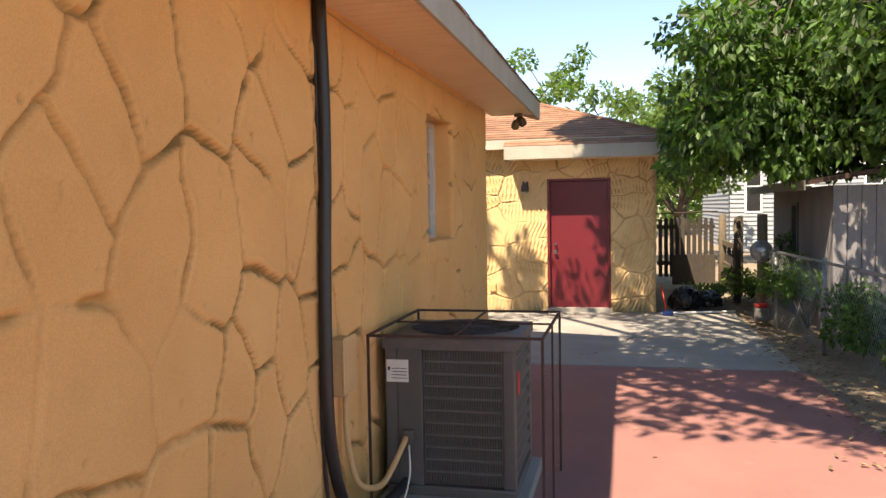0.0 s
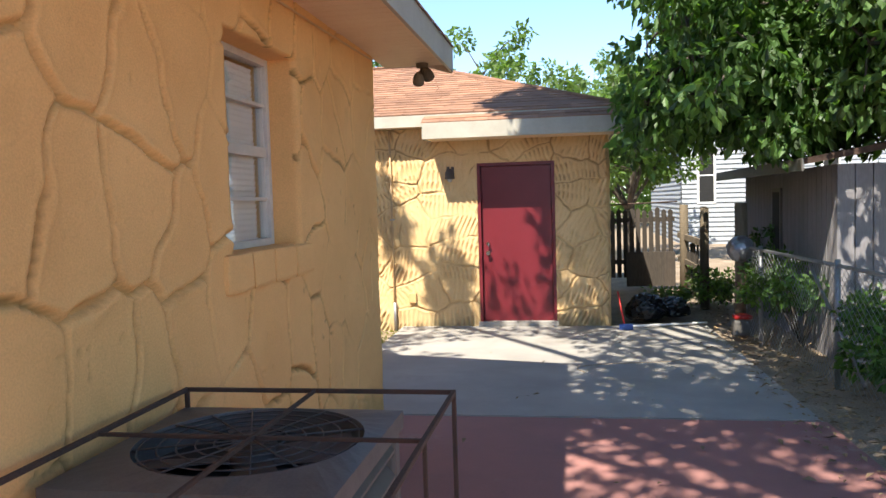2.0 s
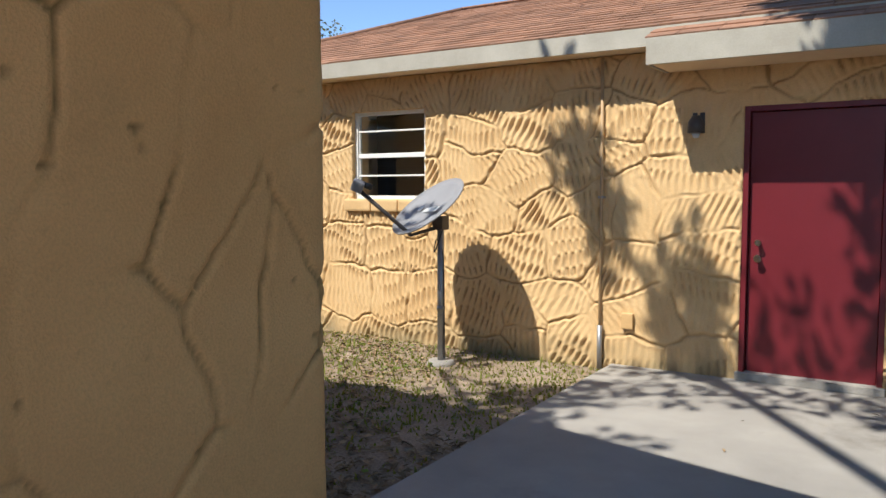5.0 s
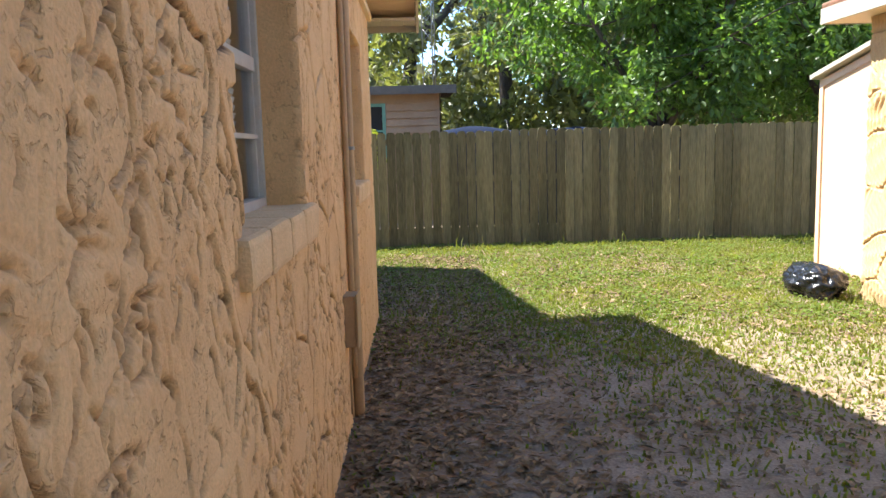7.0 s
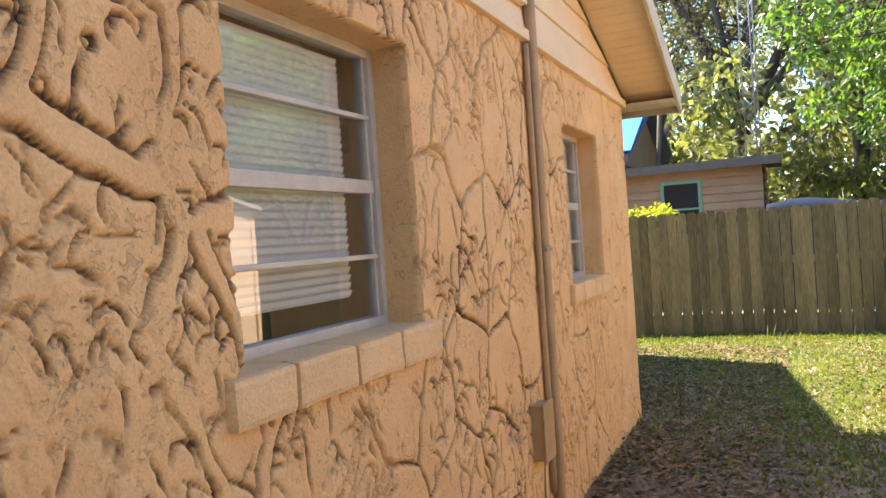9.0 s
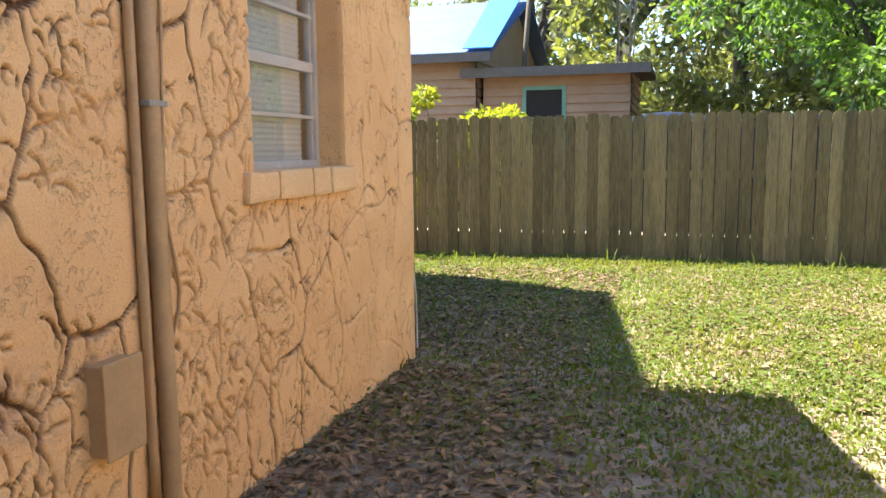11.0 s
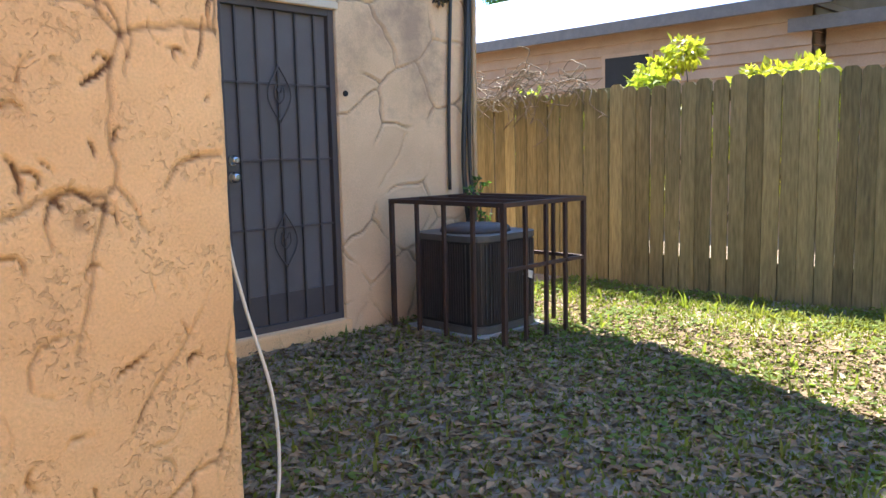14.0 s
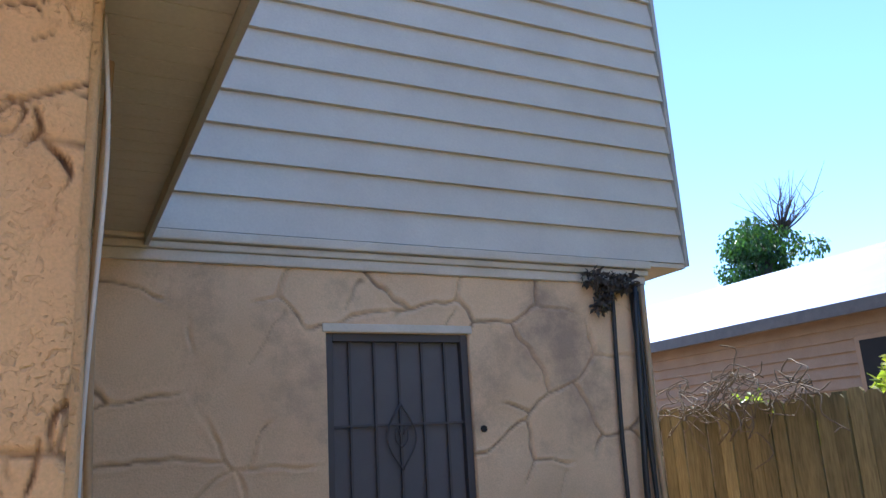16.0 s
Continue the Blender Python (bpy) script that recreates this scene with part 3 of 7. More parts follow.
    lip = np.exp(-((d - 0.024) / 0.011) ** 2) * keep
    ang = (ident - 0.5) * 0.9
    cu, cv = u + 0.10 * wavy, v + 0.08 * (fractal(u * 2, v * 2, seed + 77, 2) - 0.5)
    across = cu * np.cos(ang) + cv * np.sin(ang)
    lengthwise = -cu * np.sin(ang) + cv * np.cos(ang)
    comb = np.sin(across * 2 * np.pi / 0.060 + 6 * fractal(u * 2.4, v * 2.4, seed + 41, 3))
    phase = (lengthwise / 0.16 + 3 * ident + 1.6 * wavy) % 1.0
    rows = np.clip(phase * 1.5, 0, 1) * np.clip((1 - phase) * 9, 0, 1)
    on = np.clip((fractal(u * 2.0, v * 2.0, seed + 23, 2) - 0.28) * 7, 0.35, 1) * np.clip((d - 0.010) / 0.03, 0, 1)
    return -0.020 * cut + 0.006 * lip + 0.0175 * comb * (0.15 + 0.85 * rows) * on + 0.003 * rough + 0.010 * wavy


def wall_skin(name, origin, along, length, height, normal, style, res, seed, material, parent, holes=(), foot=0.0):
    """A carved stucco face with openings; its rims turn back to the wall's core."""
    squeeze = 1.4 if style == "north" else 1.0
    nu, nv = max(2, int(length / res * squeeze)), max(2, int(height / res / squeeze))
    us, vs = np.linspace(0, length, nu + 1), np.linspace(0, height, nv + 1)
    for h in holes:
        for grid, lo, hi in ((us, h[0], h[1]), (vs, h[2], h[3])):
            for edge in (lo, hi):
                grid[np.argmin(np.abs(grid - edge))] = edge
    u, v = np.meshgrid(us, vs, indexing='ij')
    z = relief(style, u + 50, v + 50, seed)
    out = np.maximum(0.026 + z, -0.010)
    for edge in (u, length - u):
        out = out - 0.012 * np.exp(-edge / 0.02)
    o, a, nrm = np.array(origin), np.array(along), np.array(normal)
    pts = o + u[..., None] * a + v[..., None] * np.array((0, 0, 1)) + out[..., None] * nrm
    index = np.arange((nu + 1) * (nv + 1)).reshape(nu + 1, nv + 1)
    mu, mv = (us[:-1] + us[1:]) / 2, (vs[:-1] + vs[1:]) / 2
    solid = np.ones((nu, nv), bool)
    for h in holes:
        solid &= ~((mu[:, None] > h[0]) & (mu[:, None] < h[1]) & (mv[None] > h[2]) & (mv[None] < h[3]))
    a0, b0, c0, d0 = index[:-1, :-1], index[1:, :-1], index[1:, 1:], index[:-1, 1:]
    flip = np.dot(np.cross(a, (0, 0, 1)), nrm) < 0
    quads = np.stack([a0, d0, c0, b0] if flip else [a0, b0, c0, d0], -1)[solid]
    verts = pts.reshape(-1, 3)
    back = (o + u[..., None] * a + v[..., None] * np.array((0, 0, 1)) - 0.0118 * nrm).reshape(-1, 3)
    edges = np.concatenate([quads[:, [k, (k + 1) % 4]] for k in range(4)])
    key = np.sort(edges, 1)
    _, first, count = np.unique(key[:, 0] * 10 ** 7 + key[:, 1], return_index=True, return_counts=True)
    rim = edges[first[count == 1]]
    used = np.unique(rim)
    place = np.zeros(len(verts), int)
    place[used] = len(verts) + np.arange(len(used))
    rims = np.stack([rim[:, 1], rim[:, 0], place[rim[:, 0]], place[rim[:, 1]]], -1)
    ob = raw(name, np.concatenate([verts, back[used]]), np.concatenate([quads, rims]), material, parent, smooth=True)
    # mildewed dust and painted shade in the scored marks, by depth, stronger in patches
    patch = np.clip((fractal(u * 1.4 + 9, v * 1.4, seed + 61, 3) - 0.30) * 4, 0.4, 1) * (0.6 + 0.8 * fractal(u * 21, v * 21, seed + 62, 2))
    mark_dark = np.zeros(len(verts) + len(used), np.float32)
    mark_dark[:len(verts)] = (np.clip((-z - 0.005) / 0.011, 0, 1) * patch).reshape(-1)
    ob.data.attributes.new("mildew_shade", 'FLOAT', 'POINT').data.foreach_set("value", mark_dark)
    return ob


def wall_core(name, lo, hi, axis, holes, material, parent):
    """The wall's body: boxes round its openings. axis 0: the wall runs along x, 1: along y."""
    bm = bmesh.new()
    cuts = sorted({lo[axis], hi[axis], *(h[0] for h in holes), *(h[1] for h in holes)})
    for a, b in zip(cuts, cuts[1:]):
        inside = [h for h in holes if h[0] < (a + b) / 2 < h[1]]
        spans = [(lo[2], inside[0][2]), (inside[0][3], hi[2])] if inside else [(lo[2], hi[2])]
        for z0, z1 in spans:
            if z1 > z0 + 1e-4:
                p, q = list(lo), list(hi)
                p[axis], q[axis], p[2], q[2] = a, b, z0, z1
                box(p, q, bm=bm)
    return part(name, bm, material, parent)


# ---- ground ----
XE, YN, XC, YD, XW = -2.01, 8.0, -8.53, 5.68, -12.08
YG, GE, GW = 12.62, -0.2, -8.56


def ground_height(x, y):
    low = -0.05 + 0.035 * (fractal(x * 0.7 + 40, y * 0.7 + 40, 5, 3) - 0.5)
    far = np.clip((np.hypot(x + 5, y - 9) - 40) / 200, 0, 1)
    return low - 0.3 * far


def build_ground():
    near = np.concatenate([[-900, -300, -120, -60, -35], np.arange(-24, 10, 0.25), [14, 30, 60, 120, 300, 900]])
    away = np.concatenate([[-900, -300, -120, -60, -30], np.arange(-12, 26, 0.25), [32, 45, 70, 140, 300, 900]])
    x, y = np.meshgrid(near, away, indexing='ij')
    z = ground_height(x, y)
    i = np.arange(x.size).reshape(x.shape)
    faces = np.stack([i[:-1, :-1], i[1:, :-1], i[1:, 1:], i[:-1, 1:]], -1).reshape(-1, 4)
    ob = raw("ground", np.stack([x, y, z], -1).reshape(-1, 3), faces, M["soil"], smooth=True)
    tagged(ob, "bare grey-brown soil with patchy lawn and fallen leaves", "ground", kind="structure")


build_ground()


def build_slabs():
    grey = poly([(-2.78, 8.4, -0.12), (1.08, 8.4, -0.12), (0.98, 12.6, -0.12), (-2.86, 12.6, -0.12)], 0.12, (0, 0, 1))
    bmesh.ops.bevel(grey, geom=[e for e in grey.edges if all(v.co.z > -0.01 for v in e.verts)], offset=0.012, segments=2, affect='EDGES')
    ob = part("pavement", grey, M["concrete"], None)
    tagged(ob, "stained grey concrete patio slab with a crack", "pavement", kind="structure")
    red = poly([(-1.98, -9, -0.12), (1.5, -9, -0.12), (1.1, 8.385, -0.12), (-1.98, 8.385, -0.12)], 0.118, (0, 0, 1))
    bmesh.ops.bevel(red, geom=[e for e in red.edges if all(v.co.z > -0.01 for v in e.verts)], offset=0.012, segments=2, affect='EDGES')
    ob = part("driveway", red, M["red_concrete"], None)
    tagged(ob, "faded red-painted concrete drive beside the house", "driveway", kind="structure")


build_slabs()


def slab_crack():
    pts = smooth_path([(-0.55, 9.9, 0.001), (-0.62, 10.05, 0.001), (-0.50, 10.2, 0.001), (-0.1, 10.32, 0.001), (0.25, 10.38, 0.001), (0.4, 10.5, 0.001)], 4)
    ob = part("slab_crack", tube(pts, 0.007, 5), M["soil"], None)
    tagged(ob, "dark ragged crack across the concrete slab", "crack", kind="structure")


slab_crack()


# ---- main house walls ----
W_EAST = (5.59, 6.41, 1.42, 2.34)
W_N1 = (-4.27, -3.22, 1.29, 2.31)
W_N2 = (-7.4, -6.46, 1.26, 2.27)
DOOR_N = (-10.70, -9.82, 0.05, 2.15)
DOOR_G = (-1.83, -0.85, 0.04, 2.09)
W_G = (-5.63, -4.74, 1.37, 2.24)


def wall(name, axis, face, lo, hi, top, normal, style, res, seed, holes, material, label, depth=0.24, base=-0.15):
    """A stucco wall: a core with its openings, and the carved face before it."""
    along = (1, 0, 0) if axis == 0 else (0, 1, 0)
    at = (lo, face, 0) if axis == 0 else (face, lo, 0)
    t = thing(name, at, label, "wall", kind="structure")
    n = 1 if normal[1 - axis] > 0 else -1
    a, b = sorted((face - n * depth, face - n * 0.012))
    p, q = ((lo, a, base), (hi, b, top)) if axis == 0 else ((a, lo, base), (b, hi, top))
    wall_core("core", p, q, axis, holes, material, t)
    o = (lo, face, base) if axis == 0 else (face, lo, base)
    wall_skin("stucco_face", o, along, hi - lo, top - base, normal, style, res, seed, material, t, [(h[0] - lo, h[1] - lo, h[2] - base, h[3] - base) for h in holes])
    return t


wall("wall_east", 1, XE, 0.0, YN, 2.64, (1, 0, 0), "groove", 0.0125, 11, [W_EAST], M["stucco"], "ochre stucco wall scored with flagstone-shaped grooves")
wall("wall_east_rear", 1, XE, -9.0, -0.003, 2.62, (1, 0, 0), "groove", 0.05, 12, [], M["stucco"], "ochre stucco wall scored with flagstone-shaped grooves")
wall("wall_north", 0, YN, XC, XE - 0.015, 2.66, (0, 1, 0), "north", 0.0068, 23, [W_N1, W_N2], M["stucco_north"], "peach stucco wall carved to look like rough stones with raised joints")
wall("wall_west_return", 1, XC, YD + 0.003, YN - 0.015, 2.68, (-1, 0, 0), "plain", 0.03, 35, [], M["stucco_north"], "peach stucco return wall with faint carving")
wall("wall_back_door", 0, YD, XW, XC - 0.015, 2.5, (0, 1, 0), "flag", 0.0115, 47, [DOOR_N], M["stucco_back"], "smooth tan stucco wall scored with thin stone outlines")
wall("wall_west", 1, XW, -9.0, YD - 0.015, 2.6, (-1, 0, 0), "plain", 0.06, 58, [], M["stucco_north"], "tan stucco side wall of the house")
wall("wall_south", 0, -9.0, XW, XE, 2.6, (0, -1, 0), "plain", 0.08, 59, [], M["stucco_north"], "tan stucco rear wall of the house")
floor = part("floor", box((XW + 0.1, -8.8, -0.1), (XE - 0.1, YD - 0.1, 0.02)), M["concrete"], None)
tagged(floor, "plain concrete floor inside the house", "floor", kind="structure")
floor2 = part("floor_wing", box((XC + 0.1, YD + 0.05, -0.1), (XE - 0.1, YN - 0.2, 0.02)), M["concrete"], None)
tagged(floor2, "plain concrete floor inside the house wing", "floor", kind="structure")


def shingle_slope(t, eave_a, eave_b, up, rows, name="shingle_course", step=0.14, seed=1):
    """Courses of shingles from the eave upwards, each course a row of tabs a little proud of the next, in one joined mesh."""
    rnd = random.Random(seed)
    a, b, up = Vector(eave_a), Vector(eave_b), Vector(up)
    run = (b - a).normalized()
    n = run.cross(up).normalized()
    if n.z < 0:
        n = -n
    verts, faces = [], []
    length = (b - a).length
    for r in range(rows):
        s = -rnd.random() * 0.3
        while s < length:
            w = 0.30
            lo, hi = max(s, 0), min(s + w - 0.008, length)
            if hi > lo + 0.02:
                lift = 0.010 + 0.004 * rnd.random()
                drop = 0.006 * rnd.random()
                p = [a + run * q + up * (step * r - drop + d) + n * h for q, d, h in ((lo, 0, lift), (hi, 0, lift), (hi, step + 0.02, 0.002), (lo, step + 0.02, 0.002), (lo, 0, 0), (hi, 0, 0))]
                k = len(verts)
                verts += [tuple(v) for v in p]
                faces += [(k, k + 1, k + 2, k + 3), (k + 4, k + 5, k + 1, k)]
            s += w
    ob = raw(name, verts, faces, M["shingle"], t)
    return tagged(ob, kind="stuff")


# roof of the wing: a gable whose ridge runs north and south
def build_wing_roof():
    t = thing("roof_wing", (-5.28, 0, 2.7), "low gabled roof of brown shingles with cream fascia boards", "roof", kind="structure")
    xa, xb, xr, y0, y1 = -8.88, -1.50, -5.24, -9.4, 8.45
    k = 0.32
    ze = 2.76
    zr = ze + k * (xb - xr)
    for x in (xa, xb):
        s = 1 if x > xr else -1
        deck = poly([(x, y0, ze - 0.03), (xr, y0, zr - 0.03), (xr, y0, zr - 0.11), (x, y0, ze - 0.11)], y1 - y0, (0, 1, 0))
        part("deck", deck, M["fascia"], t)
        part("fascia", box((x - 0.012, y0, ze - 0.19), (x + 0.012, y1, ze - 0.012), 0.003), M["fascia"], t, "cream painted fascia board")
        edge = XE if s > 0 else XC
        slope = Vector((xr - x, 0, zr - ze)).normalized()
        a, b = ((x + 0.02 * s, y0, ze - 0.02), (x + 0.02 * s, y1 + 0.02, ze - 0.02))
        shingle_slope(t, a, b, slope, int(Vector((xr - x, 0, zr - ze)).length / 0.14), seed=3 + s)
        # level soffit boards under the eave
        soff = bmesh.new()
        yy = y0
        while yy < y1 - 0.02:
            w = 0.105
            lo, hi = sorted((x - s * 0.014, edge + s * 0.01))
            box((lo, yy, 2.625), (hi, min(yy + w, y1) - 0.006, 2.64), bm=soff)
            yy += w
        box((min(x, edge) + 0.01, y0, 2.641), (max(x, edge) - 0.01, y1, 2.652), bm=soff)
        part("soffit", soff, M["soffit"] if s > 0 else M["siding"], t, "grooved soffit boards")
        # rake board and sloping rake soffit at the north end
        rake = poly([(x, y1 + 0.004, ze - 0.20), (xr, y1 + 0.004, zr - 0.20), (xr, y1 + 0.004, zr - 0.008), (x, y1 + 0.004, ze - 0.008)], 0.024, (0, 1, 0))
        part("rake_board", rake, M["trim"], t, "cream rake board")
        under = bmesh.new()
        steps = 34
        for i in range(steps):
            fa, fb = i / steps, (i + 0.95) / steps
            xa2, xb2 = x + (xr - x) * fa, x + (xr - x) * fb
            za2, zb2 = ze + (zr - ze) * fa - 0.135, ze + (zr - ze) * fb - 0.135
            poly([(xa2, YN + 0.03, za2), (xb2, YN + 0.03, zb2), (xb2, YN + 0.03, zb2 + 0.012), (xa2, YN + 0.03, za2 + 0.012)], y1 - YN - 0.03, (0, 1, 0), under)
        part("rake_soffit", under, M["soffit"], t, "sloping soffit boards")
    part("ridge_cap", tube([(xr, y0, zr), (xr, y1, zr)], 0.05, 6), M["shingle"], t)
    # gable siding over the north wall
    g = thing("gable_north", (-5.28, YN, 2.75), "peach lap siding in the gable over a wooden band", "siding", kind="structure")
    z = 2.68
    while z < zr - 0.16:
        x0 = max(XC, xa + (z - ze + 0.16) / k)
        x1 = min(XE - 0.02, xb - (z - ze + 0.16) / k)
        if x1 - x0 < 0.1:
            break
        x2, x3 = max(XC, xa + (z + 0.2 - ze + 0.16) / k), min(XE - 0.02, xb - (z + 0.2 - ze + 0.16) / k)
        if x3 < x2:
            x2 = x3 = (x2 + x3) / 2
        bm = bmesh.new()
        v = [bm.verts.new(p) for p in ((x0, YN + 0.035, z), (x1, YN + 0.035, z), (x3, YN + 0.018, z + 0.2), (x2, YN + 0.018, z + 0.2), (x0, YN + 0.012, z), (x1, YN + 0.012, z))]
        bm.faces.new((v[1], v[0], v[3], v[2]))
        bm.faces.new((v[4], v[0], v[1], v[5]))
        part("siding_board", bm, M["soffit"], g)
        z += 0.2
    part("band", box((XC, YN + 0.012, 2.62), (XE - 0.01, YN + 0.06, 2.68), 0.006), M["soffit"], g, "moulded band board")
    part("backing", poly([(XC, YN - 0.05, 2.67), (XE - 0.02, YN - 0.05, 2.67), (xr, YN - 0.05, zr - 0.1)], 0.06, (0, 1, 0)), M["soffit"], g)
    # louvred vent
    vt = thing("gable_vent", (-5.43, YN + 0.05, 3.1), "black louvred gable vent in a cream frame", "vent")
    for lo, hi in (((-5.70, 2.80), (-5.65, 3.44)), ((-5.22, 2.80), (-5.17, 3.44)), ((-5.65, 2.80), (-5.22, 2.85)), ((-5.65, 3.39), (-5.22, 3.44))):
        part("frame_bar", box((lo[0], YN + 0.03, lo[1]), (hi[0], YN + 0.075, hi[1]), 0.004), M["soffit"], vt)
    # shade behind the slats is painted as a black panel
    part("backing", box((-5.65, YN + 0.028, 2.85), (-5.22, YN + 0.036, 3.39)), M["void"], vt, "black panel in place of the shade behind the slats")
    for i in range(14):
        z = 2.86 + i * 0.035
        part("slat", poly([(-5.65, YN + 0.04, z + 0.025), (-5.65, YN + 0.068, z), (-5.65, YN + 0.068, z + 0.004), (-5.65, YN + 0.04, z + 0.029)], 0.43, (1, 0, 0)), M["black_metal"], vt)


build_wing_roof()


# upper block with siding over the back door
def build_upper_block():
    """The lap-sided upper wall: its top climbs eastwards with the roof."""
    t = thing("upper_storey", (-10.6, YD, 2.5), "tall cream lap-sided upper wall with moulding under it", "siding", kind="structure")
    x0, x1, top, k = -12.42, -6.6, 4.9, 0.24
    high = top + k * (x1 - x0)
    part("core", poly([(x0 + 0.02, -3.0, 2.66), (x1, -3.0, 2.66), (x1, -3.0, high), (x0 + 0.02, -3.0, top)], YD + 3.05, (0, 1, 0)), M["siding"], t)
    z = 2.66
    while z < high - 0.05:
        lo, hi = (max(x0, x0 + (q - top) / k) for q in (z, z + 0.205))
        hi = min(hi, x1 - 0.01)
        bm = bmesh.new()
        v = [bm.verts.new(p) for p in ((lo, YD + 0.092, z), (x1, YD + 0.092, z), (x1, YD + 0.062, z + 0.205), (hi, YD + 0.062, z + 0.205), (lo, YD + 0.05, z), (x1, YD + 0.05, z))]
        bm.faces.new((v[1], v[0], v[3], v[2]))
        bm.faces.new((v[4], v[0], v[1], v[5]))
        part("siding_board", bm, M["siding"], t)
        z += 0.205
    part("corner_board", box((x0 - 0.03, YD - 0.02, 2.64), (x0 + 0.004, YD + 0.10, top), 0.004), M["fascia"], t)
    part("moulding", box((XW, YD + 0.012, 2.50), (XC - 0.02, YD + 0.05, 2.56), 0.01), M["trim"], t, "stained moulding board")
    part("moulding", box((XW - 0.02, YD + 0.012, 2.56), (XC - 0.02, YD + 0.07, 2.60), 0.012), M["trim"], t, "stained moulding board")
    part("moulding", box((XW - 0.02, YD + 0.012, 2.602), (XC - 0.02, YD + 0.10, 2.657), 0.01), M["trim"], t, "stained moulding board")
    part("soffit", box((x0, 1.0, 2.625), (XW - 0.022, YD + 0.085, 2.655)), M["trim"], t)
    part("roof_edge", poly([(x0 - 0.06, -3.1, top - 0.012), (x1, -3.1, high), (x1, -3.1, high + 0.1), (x0 - 0.06, -3.1, top + 0.088)], YD + 3.24, (0, 1, 0)), M["fascia"], t)


build_upper_block()


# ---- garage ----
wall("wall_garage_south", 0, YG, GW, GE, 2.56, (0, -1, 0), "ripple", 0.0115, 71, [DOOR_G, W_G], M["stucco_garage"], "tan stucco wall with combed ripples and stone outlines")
wall("wall_garage_east", 1, GE, YG + 0.015, 17.6, 2.56, (1, 0, 0), "ripple", 0.05, 72, [], M["stucco_garage"], "tan stucco side wall of the garage")
wall("wall_garage_west", 1, GW, YG + 0.015, 17.6, 2.56, (-1, 0, 0), "ripple", 0.05, 73, [], M["stucco_garage"], "tan stucco side wall of the garage")
wall("wall_garage_north", 0, 17.6, GW, GE, 2.56, (0, 1, 0), "ripple", 0.08, 74, [], M["stucco_garage"], "tan stucco rear wall of the garage")
floor3 = part("floor_garage", box((GW + 0.1, YG + 0.24, -0.1), (GE - 0.1, 17.4, 0.03)), M["concrete"], None)
tagged(floor3, "concrete floor inside the garage", "floor", kind="structure")


